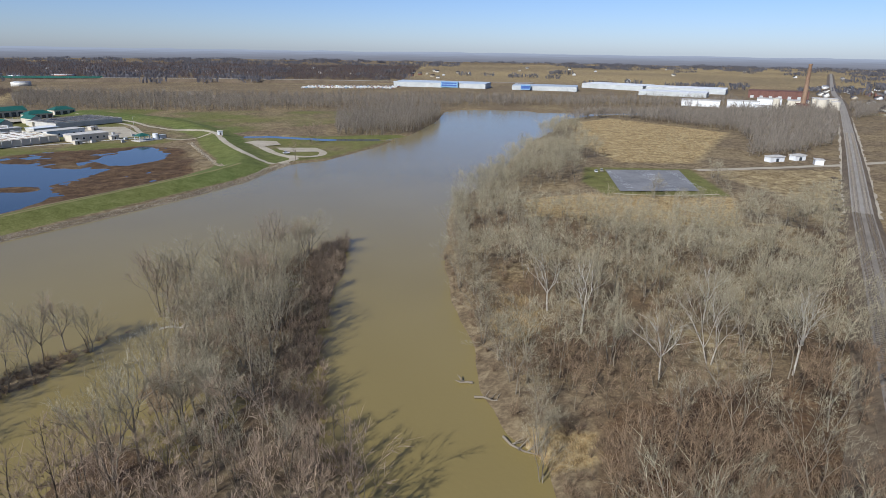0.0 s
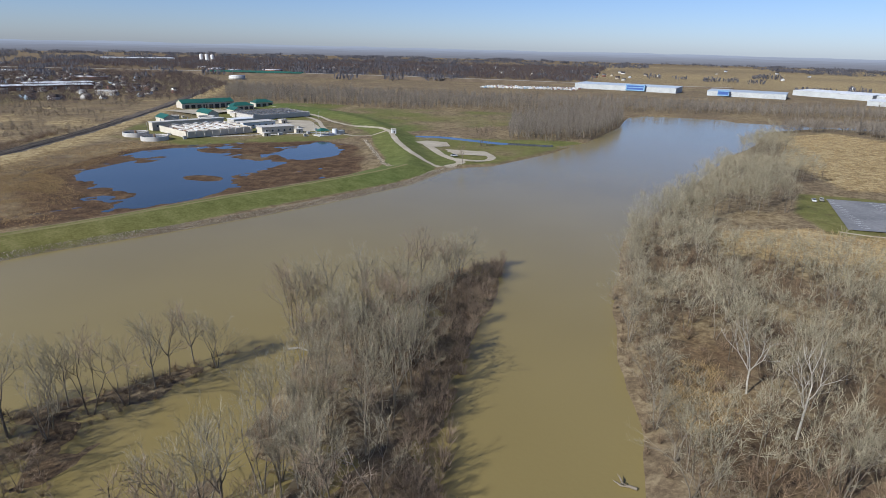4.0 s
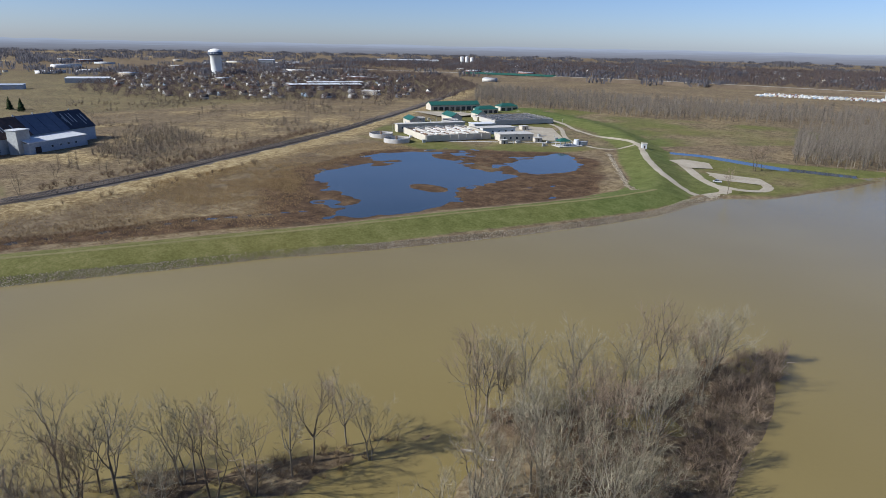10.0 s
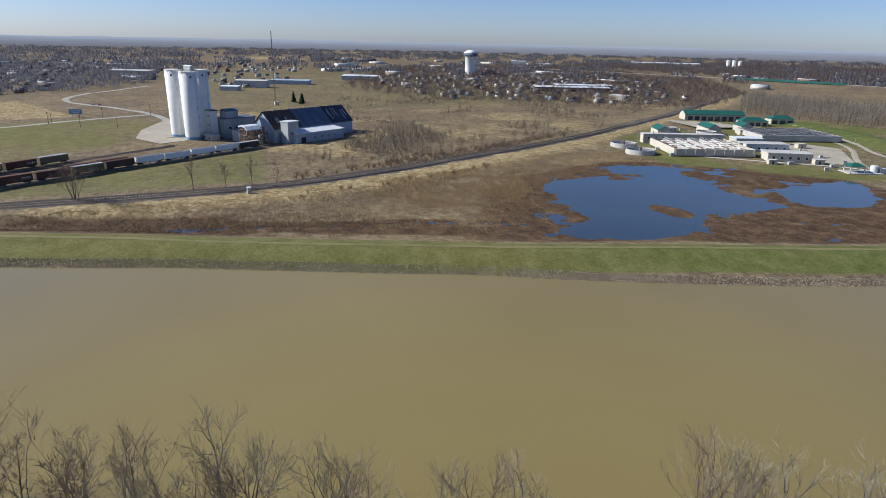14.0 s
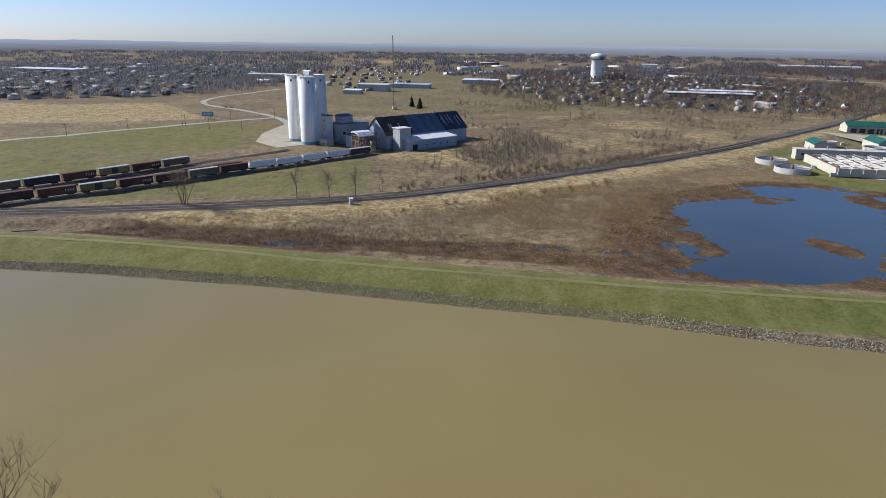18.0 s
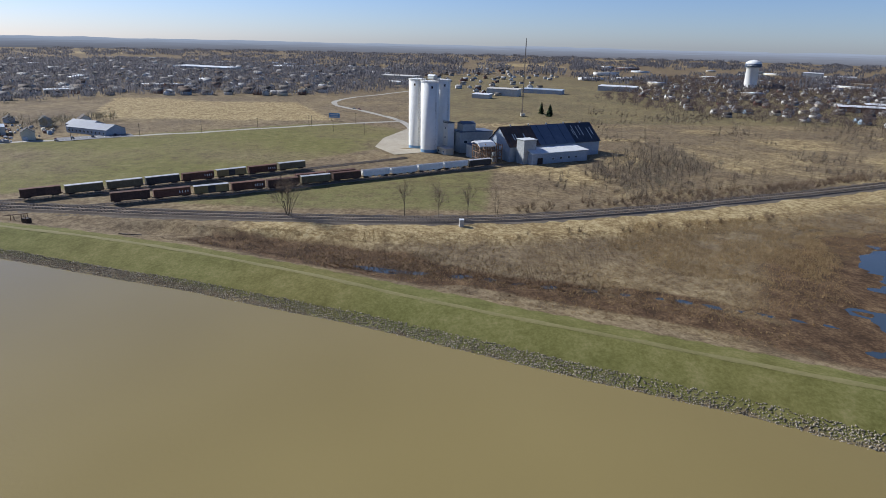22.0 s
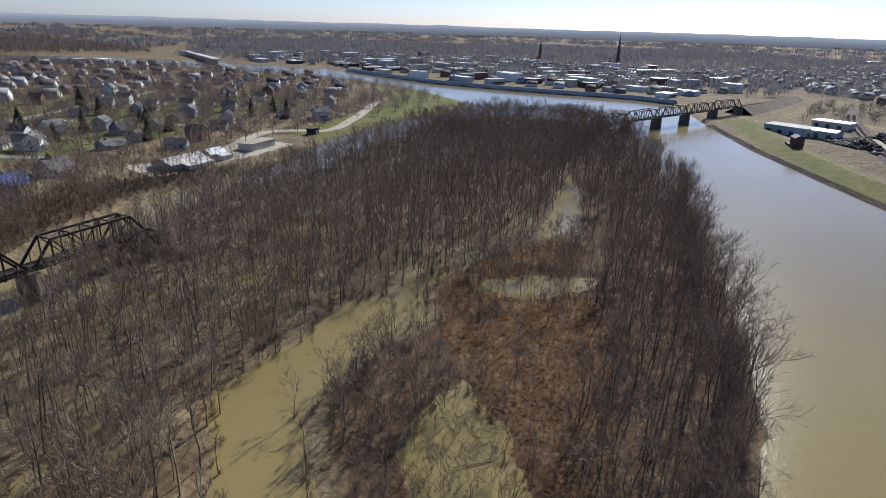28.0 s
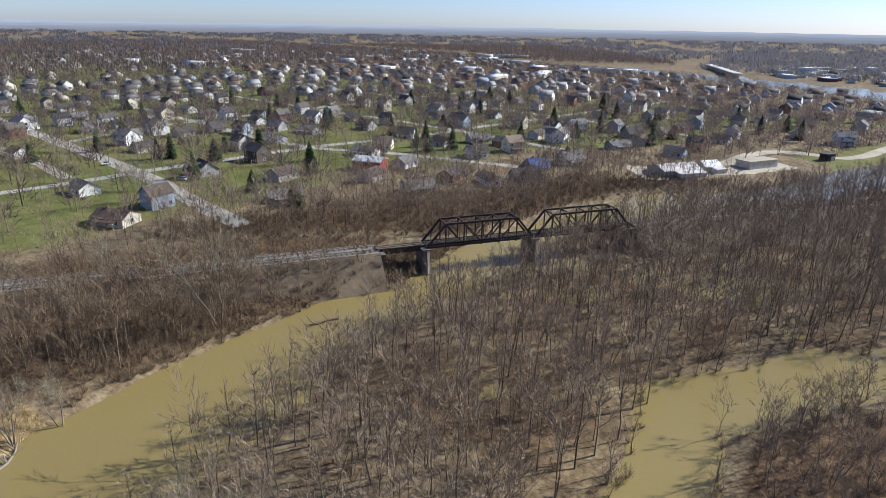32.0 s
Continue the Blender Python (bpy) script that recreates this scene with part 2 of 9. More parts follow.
# ---- plan of land and water ----
WEST_BANK = [(900, -1250), (500, -1000), (200, -960), (-60, -820), (-162, -650), (-206, -612), (-284, -551), (-364, -508), (-389, -465),
             (-375, -410), (-353, -337), (-327, -235), (-314, -159), (-306, -107), (-296, -60), (-286, -24), (-266, 22), (-256, 46),
             (-244, 70), (-232, 96), (-218, 121), (-201, 151), (-186, 180), (-168, 207), (-150, 238), (-137, 262), (-123, 291),
             (-108, 328), (-103, 360), (-97, 382), (-77, 399), (-52, 456), (-30, 525), (-8, 640), (0, 745), (30, 775), (70, 778), (115, 752), (170, 745), (320, 785), (900, 830)]
EAST_BANK = [(900, 800), (320, 757), (170, 715), (128, 672), (108, 604), (93, 547), (69, 492), (31, 352), (12, 300), (3, 272), (0, 208), (3, 151), (8, 132),
             (9, 116), (14, 100), (20, 90), (20, 71), (21, 47), (21, 23), (13, 2), (15, -12), (17, -34), (12, -80), (-4, -143), (-40, -178),
             (-65, -262), (-114, -350), (-165, -391), (-184, -448), (-150, -560), (-125, -610), (-60, -700), (150, -830), (450, -900), (900, -1100)]
BIG_ISLAND = [(-5, -68), (-11, -35), (-8, -12), (-4, 12), (-3, 34), (-9, 60), (-13, 80), (-20, 101), (-25, 117), (-31, 140), (-33, 165),
              (-34, 192), (-38, 222), (-48, 212), (-58, 188), (-66, 168), (-78, 157), (-78, 149), (-68, 146), (-67, 126), (-66, 112),
              (-64, 100), (-62, 60), (-63, 43), (-62, 26), (-62, 3), (-80, -31), (-97, -46), (-120, -60), (-148, -83), (-177, -145),
              (-192, -185), (-150, -280), (-92, -258), (-68, -190), (-30, -148), (-14, -100)]
LONG_ISLAND = [(-277, -310), (-236, -160), (-218, -101), (-190, -33), (-176, 1), (-163, 23), (-152, 39), (-142, 52), (-131, 70), (-123, 84),
               (-116, 96), (-105, 109), (-97, 122), (-89, 135), (-79, 147), (-79, 128), (-84, 106), (-88, 88), (-88, 60), (-84, 36),
               (-77, 14), (-85, 5), (-95, -12), (-106, -23), (-105, -38), (-122, -62), (-131, -71), (-164, -90), (-182, -140),
               (-190, -190), (-130, -250), (-110, -290), (-150, -350), (-192, -383), (-240, -358)]
FAR = 4950
WEST_LAND = WEST_BANK + [(FAR + 200, 900), (FAR + 200, FAR + 200), (-FAR - 200, FAR + 200), (-FAR - 200, -FAR - 200), (FAR + 200, -FAR - 200), (FAR + 200, -1800)]
EAST_LAND = EAST_BANK + [(FAR + 200, -1500), (FAR + 200, 800)]
LEVEE = [(-392, -350), (-350, -235), (-334, -159), (-326, -107), (-315, -57), (-302, -15), (-283, 33), (-260, 78), (-240, 111), (-224, 140),
         (-211, 166), (-192, 201), (-169, 252), (-154, 281), (-131, 328), (-122, 360), (-132, 395), (-160, 442), (-187, 498), (-235, 560),
         (-294, 610), (-385, 655)]
RAIL_WEST = [(-560, -430), (-500, -370), (-424, -262), (-376, -179), (-349, -107), (-338, -36), (-328, 20), (-320, 90), (-320, 150), (-334, 215),
             (-355, 282), (-393, 395), (-454, 526), (-505, 633), (-640, 880)]
POND = [(-300, 342), (-294, 364), (-288, 378), (-274, 370), (-257, 365), (-243, 361), (-233, 355), (-216, 352), (-202, 356), (-194, 355), (-196, 340), (-199, 322),
        (-202, 305), (-194, 292), (-189, 277), (-186, 266), (-188, 252), (-198, 234), (-210, 229), (-218, 241), (-221, 255), (-235, 253), (-247, 258), (-258, 267),
        (-268, 268), (-279, 271), (-286, 286), (-286, 306), (-286, 324)]
POND_ARM = [(-222, 380), (-225, 398), (-225, 421), (-219, 441), (-206, 437), (-191, 414), (-182, 390), (-186, 372), (-193, 364), (-202, 364), (-212, 369)]
POOL_A, POOL_B = [(-272, 384), (-267, 397), (-256, 381), (-263, 374)], [(-160, 335), (-155, 340), (-150, 327), (-155, 325)]
CREEK = [(-303, 14), (-287, 58), (-273, 86), (-263, 130), (-255, 150), (-248, 175), (-235, 205), (-222, 228)]
POOLS = [[(-107, 6), (-103, 12), (-98, 19), (-95, 26), (-97, 36), (-106, 42), (-113, 38), (-110, 30), (-112, 24), (-109, 16)], [(-119, -38), (-130, -34), (-145, -37), (-156, -44), (-140, -47), (-124, -46)]]
SPIT_LAND = [(-130, 70), (-118, 92), (-100, 114), (-86, 134), (-86, 118), (-92, 100), (-100, 80)]
RUST = [(-108, -40), (-121, -57), (-150, -78), (-160, -70), (-145, -40), (-150, -12), (-136, 12), (-128, 40), (-118, 60), (-112, 36), (-110, 5), (-106, -14)]
SLOPE = [(70, 66), (95, 60), (70, 10), (36, -28), (20, -40), (14, -80), (0, -140), (-34, -178), (-10, -182), (30, -150), (52, -85), (80, -40), (100, 20)]
FOOT = [(24, -8), (34, 4), (80, 78), (104, 116), (114, 100), (95, 60), (70, 8), (40, -24)]
DITCH = [(-176, 493), (-142, 500), (-94, 487), (-47, 492), (-25, 526)]


def closed(pts):
    return pts + pts[:1]


def polyline_distance(px, py, pts):
    """Distance of each point to a chain of straight pieces."""
    best = np.full(px.shape, 1e12)
    for (ax, ay), (bx, by) in zip(pts, pts[1:]):
        dx, dy = bx - ax, by - ay
        t = np.clip(((px - ax) * dx + (py - ay) * dy) / (dx * dx + dy * dy), 0, 1)
        best = np.minimum(best, (px - ax - t * dx) ** 2 + (py - ay - t * dy) ** 2)
    return np.sqrt(best)


def inside(px, py, pts):
    odd = np.zeros(px.shape, bool)
    for (ax, ay), (bx, by) in zip(pts, closed(pts)[1:]):
        if ay == by:
            continue
        hit = ((ay > py) != (by > py)) & (px < (bx - ax) * (py - ay) / (by - ay) + ax)
        odd ^= hit
    return odd


def into(px, py, pts):
    """Signed distance to an outline, positive inside."""
    d = polyline_distance(px, py, closed(pts))
    return np.where(inside(px, py, pts), d, -d)


def ease(x, a, b):
    t = np.clip((x - a) / (b - a), 0, 1)
    return t * t * (3 - 2 * t)


def soft_noise(px, py, size, seed=0):
    """Smooth value noise on a lattice, about -1 to 1."""
    rng = np.random.default_rng(seed)
    table = rng.uniform(-1, 1, (64, 64))
    u, v = px / size + 1000.3, py / size + 1000.7
    iu, iv = np.floor(u).astype(int), np.floor(v).astype(int)
    fu, fv = u - iu, v - iv
    fu, fv = fu * fu * (3 - 2 * fu), fv * fv * (3 - 2 * fv)
    a, b = table[iu % 64, iv % 64], table[(iu + 1) % 64, iv % 64]
    c, d = table[iu % 64, (iv + 1) % 64], table[(iu + 1) % 64, (iv + 1) % 64]
    return (a * (1 - fu) + b * fu) * (1 - fv) + (c * (1 - fu) + d * fu) * fv


def land_fields(px, py):
    """Height, the three ground covers (lawn, mud, straw) and how green the lawn is, at each place."""
    px, py = np.asarray(px, float), np.asarray(py, float)
    wob = soft_noise(px, py, 9, 3) * 1.6 + soft_noise(px, py, 27, 4) * 2.5
    dw, de = into(px, py, WEST_LAND), into(px, py, EAST_LAND)
    di = np.maximum(into(px, py, BIG_ISLAND), into(px, py, LONG_ISLAND)) + wob
    for pool in POOLS:
        di = np.minimum(di, -into(px, py, pool) * 1.5 - 1.6 - wob * 0.9)
    dl, dr = polyline_distance(px, py, LEVEE), polyline_distance(px, py, RAIL_WEST)
    small = soft_noise(px, py, 14, 5) * 0.25 + soft_noise(px, py, 50, 6) * 0.4
    # natural banks
    h_isl = np.clip(di * 0.1, -2.0, 0.24 + 0.34 * ease(px, -110, -124) + 0.22 * ease(into(px, py, SPIT_LAND), -2, 4) - 0.36 * ease(py, 30, 95) * (px < -74) + 0.42 * soft_noise(px, py, 13, 7) + 0.2 * soft_noise(px, py, 5, 17))
    h_east = np.clip((de + wob * 0.6) * 0.3, -2.0, 1.6) + ease(de, 5, 60) * 2.4 + small * ease(de, 4, 20)
    h_west = np.clip(dw * 0.33, -2.0, 1.2) + small * 0.6 * ease(dw, 8, 25)
    h_west += ease(dr, 60, 8) * 1.7 * ease(dw, 20, 45)
    beyond = inside(px, py, RAIL_WEST + [(-5000, 900), (-5000, -500)])
    h_west = np.where(beyond, np.maximum(h_west, 2.2 + small), h_west)
    dp = np.maximum.reduce([into(px, py, p) for p in (POND, POND_ARM, POOL_A, POOL_B)]) + wob * 0.5 + soft_noise(px, py, 18, 15) * 2.0 + soft_noise(px, py, 6, 18) * 2.2
    for cx, cy, lx, ly in ((-215, 296, 0.85, 1.5), (-277, 329, 1.6, 0.75), (-253, 372, 1.4, 1.4)):
        dp = np.minimum(dp, np.hypot((px - cx) * lx, (py - cy) * ly) - 8 + wob)
    dc = 3.2 - polyline_distance(px, py, CREEK) * (1 + 2.5 * ease(py, 112, 140)) + wob * 0.4
    wet = np.maximum(dp, dc)
    h_west = np.where(wet > -9, np.minimum(h_west, np.maximum(0.75 - wet * 0.13, 0.3)), h_west)
    toe = ease(dl, 40, 30) * ease(dl, 19, 24) * ease(py, 40, 90) * ease(py, 350, 320)
    soggy = np.maximum(ease(dc, -14, -5), np.maximum(ease(dp, -30, -8), toe))
    puddle = 0.93 + 0.26 * soft_noise(px, py, 11, 131) + 0.2 * soft_noise(px, py, 4.5, 132) - 0.14 * ease(dp, -22, -4)
    h_west = np.where((soggy > 0.3) & (dw > 14), np.minimum(h_west, np.maximum(puddle, 0.42)), h_west)
    dd = 8.0 - polyline_distance(px, py, DITCH) + wob * 0.2
    h_west = np.where(dd > -4, np.minimum(h_west, np.maximum(1.0 - dd * 0.22, -0.1)), h_west)
    levee = 4.2 - np.maximum(dl - 2.0, 0) * 0.21
    h_west = np.where(dw > -3, np.maximum(h_west, np.minimum(levee, dw * 0.42)), h_west)
    h = np.maximum.reduce([h_isl, h_east, h_west])
    r = np.hypot(px, py)
    # covers
    lawn = ease(levee, 0.9, 1.6) * (dw > 0)
    inland = (dw > 25) & (py < 330)
    lawn = np.where(inland, ease(dl, 8, 4.5) * (dw > 0), lawn)
    fresh = np.where(dl < 30, 0.08 + 0.6 * ease(py, 170, 330), 0.3) + 0.2 * soft_noise(px, py, 35, 56)
    bank = ease(dw, 26, 14) * ease(dl, 12, 20)
    plant_lawn = ease(into(px, py, [(-365, 380), (-300, 375), (-215, 440), (-190, 500), (-60, 640), (-120, 720), (-400, 700), (-470, 600)]), -4, 8)
    lawn = np.maximum(lawn, (0.55 + 0.4 * soft_noise(px, py, 30, 16)) * plant_lawn)
    fresh = np.maximum(fresh, 0.12 * plant_lawn)
    point = ease(into(px, py, [(-112, 366), (-98, 384), (-76, 402), (-54, 454), (-30, 522), (-90, 506), (-188, 500), (-162, 444), (-134, 400)]), -3, 5)
    lawn = np.maximum(lawn, point * (0.68 + 0.35 * soft_noise(px, py, 24, 57)))
    field = ease(into(px, py, [(-352, -80), (-505, -160), (-560, -80), (-640, 60), (-600, 120), (-500, 110), (-450, 60), (-420, 60)]), -4, 10)
    fresh = np.where(field > 0.2, 0.04, fresh)
    lawn = np.maximum(lawn, field * (0.55 + 0.25 * soft_noise(px, py, 45, 8)))
    yard = ease(into(px, py, [(-345, 0), (-335, 60), (-330, 150), (-430, 170), (-400, 80)]), -3, 8)
    lawn = np.maximum(lawn, 0.5 * yard)
    town = ease(de, 70, 95) * (py < 120) * (px > -120) * (py > -460) * (px > py * 0.75 + 20)
    fresh = np.where(town > 0.2, 0.42 + 0.3 * soft_noise(px, py, 40, 58), fresh)
    lawn = np.maximum(lawn, town * (0.7 + 0.3 * soft_noise(px, py, 22, 9)))
    lawn = np.maximum(lawn, 0.8 * ease(into(px, py, [(-62, -255), (-112, -345), (-163, -388), (-182, -448), (-150, -560), (-100, -570), (-110, -440), (-80, -360), (-36, -270)]), -2, 5))
    town_w = ((px < -640) & (py > 150) & (px > -1500) & (py < 1000)) * 0.35
    lawn = np.maximum(lawn, town_w)
    lot = ease(into(px, py, [(78, 286), (72, 318), (84, 366), (150, 364), (142, 288)]), -2, 4)
    lawn = np.maximum(lawn, 0.7 * lot)
    basin = into(px, py, [(-300, 20), (-262, 92), (-238, 130), (-222, 160), (-200, 205), (-176, 256), (-160, 290), (-140, 332), (-142, 352), (-182, 432),
                          (-230, 452), (-262, 425), (-300, 392), (-318, 350), (-305, 280), (-280, 230), (-285, 170), (-300, 100), (-314, 40)]) + wob
    mud = ease(basin, -2, 8) * np.clip(np.maximum(0.9 * ease(dc, -20, -6), 0.95 * ease(dp, -52, -14)) * (1.0 + 0.5 * soft_noise(px, py, 20, 10) + 0.3 * soft_noise(px, py, 7, 110)), 0, 1) * (1 - lawn)
    mud = np.maximum(mud, 0.85 * toe * (1 - lawn) * (dw > 0))
    mud = np.maximum(mud, 0.3 * ease(r, 1000, 1350) * (soft_noise(px, py, 240, 20) < 0.35))
    mud = np.maximum(mud, 0.55 * ease(di, -3, 1) * (0.7 + 0.5 * soft_noise(px, py, 12, 11)) * (de < 0) * (dw < 0))
    mud = np.maximum(mud, 0.85 * ease(into(px, py, RUST), -1, 3))
    mud = np.maximum(mud, 0.85 * ease(into(px, py, LONG_ISLAND), 0, 4) * ease(px, -78, -84) * ease(py, 75, 60))
    mud = np.maximum(mud, 0.6 * ease(into(px, py, [(24, 84), (30, 108), (60, 116), (106, 124), (60, 50), (30, 0), (12, -20), (16, 10), (22, 40)]), -3, 6))
    mud = np.maximum(mud, 0.5 * ease(into(px, py, [(5, 112), (2, 210), (5, 272), (34, 246), (74, 238), (120, 230), (170, 255), (112, 104), (60, 60)]), 0, 8) * (0.75 + 0.4 * soft_noise(px, py, 15, 60)))
    mud = np.maximum(mud, 0.6 * np.maximum(ease(into(px, py, SLOPE), -3, 8), ease(into(px, py, FOOT), -2, 5)) * (1 - town))
    straw = ease(basin, 2, -10) * ease(dr, 50, 12) * beyond * 0.2
    straw = np.maximum(straw, (1 - beyond) * ease(dr, 45, 10) * 0.85 * ease(py, 20, 70) * (dw > 0) * (1 - lawn))
    dry = ease(into(px, py, [(36, 250), (40, 280), (75, 292), (140, 286), (120, 236), (74, 240)]), -6, 4)
    dry2 = ease(into(px, py, [(110, 380), (100, 470), (126, 625), (175, 660), (255, 545), (160, 380)]), -8, 10)
    sand = ease(into(px, py, [(15, 93), (19, 100), (29, 97), (27, 88), (19, 88)]), -2, 1)
    sand2 = ease(into(px, py, [(12, 146), (17, 166), (24, 166), (27, 142), (18, 133)]), -2, 2)
    glade = 0.4 * ease(soft_noise(px, py, 13, 120) + 0.4 * soft_noise(px, py, 5, 121), 0.0, 0.4) * (de > 6) * (py > 112) * (py < 240) * (px < 150)
    edge = ease(into(px, py, [(170, 262), (150, 360), (250, 372), (190, 268)]), -6, 8) * 0.5
    straw = np.maximum.reduce([straw, 0.9 * dry, 0.75 * dry2, sand, sand2, edge, glade])
    heath = beyond * (px < -335) * (py > 160) * (py < 720) * (px > -760) * (0.16 + 0.5 * soft_noise(px, py, 28, 12))
    plains = ease(r, 1500, 1900) * ease(r, 4300, 3600) * (0.1 + 0.7 * (soft_noise(px, py, 340, 13) > 0.1)) * ((py > 900) | (px < -1700)) * (soft_noise(px, py, 240, 20) >= 0.35)
    field2 = ease(into(px, py, [(-640, -160), (-640, 60), (-810, 0), (-840, -220)]), -5, 10) * 0.8
    meadow = (py > 880) & (py < 1400) & (px > -1000) & (px < 500)
    north_plain = (py > 1330) & (px > -160) & (px < 2600) & (py < 3600)
    mud = np.where(north_plain | meadow, 0.0, mud)
    straw = np.maximum.reduce([straw, heath, plains, field2, 0.22 * meadow, 0.42 * plant_lawn, north_plain * (0.52 + 0.25 * soft_noise(px, py, 300, 59)), 0.3 * inland * ease(dl, 13, 8) * (dw > 0)])
    return h, np.clip(lawn, 0, 1), np.clip(mud, 0, 1), np.clip(straw * (1 - lawn), 0, 1), np.clip(fresh, 0, 1)


def ground_at(x, y):
    return float(land_fields(np.array([x]), np.array([y]))[0][0])


def mesh_of(name, verts, faces, material, cols=None):
    """A mesh from arrays of corners and of equal-sized faces."""
    me = bpy.data.meshes.new(name)
    verts, faces = np.asarray(verts, np.float32), np.asarray(faces, np.int32)
    k = faces.shape[1]
    me.vertices.add(len(verts))
    me.vertices.foreach_set("co", verts.ravel())
    me.loops.add(faces.size)
    me.loops.foreach_set("vertex_index", faces.ravel())
    me.polygons.add(len(faces))
    me.polygons.foreach_set("loop_start", np.arange(0, faces.size, k, dtype=np.int32))
    me.update(calc_edges=True)
    me.materials.append(material)
    return me


def axis_steps(lo, hi, step, far, grow=1.09):
    xs = list(np.arange(lo, hi + 0.1, step))
    for sign in (1, -1):
        x, s = (xs[-1], step) if sign > 0 else (xs[0], step)
        more = []
        while abs(x) < far:
            s *= grow
            x = x + sign * s
            more.append(max(-far, min(far, x)))
        xs = xs + more if sign > 0 else more[::-1] + xs
    return np.array(xs)


def build_ground():
    gx, gy = axis_steps(-500, 280, 3.2, FAR), axis_steps(-400, 540, 3.2, FAR)
    X, Y = np.meshgrid(gx, gy)
    h, lawn, mud, straw, fresh = land_fields(X.ravel(), Y.ravel())
    v = np.stack([X.ravel(), Y.ravel(), h], 1)
    w = len(gx)
    i = (np.arange(len(gy) - 1)[:, None] * w + np.arange(w - 1)[None]).ravel()
    me = mesh_of("ground", v, np.stack([i, i + 1, i + 1 + w, i + w], 1), MAT["ground"])
    me.polygons.foreach_set("use_smooth", np.ones(len(me.polygons), bool))
    a = me.color_attributes.new("zone", "FLOAT_COLOR", "POINT")
    a.data.foreach_set("color", np.stack([lawn, mud, straw, fresh], 1).astype(np.float32).ravel())
    return tagged(new("ground", me), "flood-plain ground with grass, mud and leaf litter", "ground", kind="structure")


build_ground()


def flat_sheet(name, pts, z, material, label, category):
    bm = bmesh.new()
    bm.faces.new([bm.verts.new((x, y, z)) for x, y in pts])
    bmesh.ops.triangulate(bm, faces=bm.faces[:])
    me = bpy.data.meshes.new(name)
    bm.to_mesh(me)
    bm.free()
    for p in me.polygons:
        if p.normal.z < 0:
            p.flip()
    me.materials.append(material)
    return tagged(new(name, me), label, category, kind="structure")


flat_sheet("river_water", [(-420, -1300), (1000, -1300), (1000, 900), (-420, 900)], 0.0, MAT["river"], "muddy brown river in flood with small ripples", "river")
flat_sheet("pond_water", [(-330, 0), (-297, 0), (-283, 33), (-260, 78), (-240, 111), (-224, 140), (-211, 166),
           (-192, 201), (-169, 252), (-154, 281), (-131, 328), (-122, 360), (-160, 442), (-240, 460), (-320, 400), (-320, 200)], 0.62, MAT["pond"], "dark blue shallow pond in the marsh", "pond")

flat_sheet("ditch_water", [(-184, 482), (-184, 504), (-142, 512), (-94, 500), (-54, 503), (-52, 486), (-94, 474), (-142, 487)], 0.5, MAT["pond"], "still blue water in the ditch behind the levee", "ditch")

# ---- builders ----


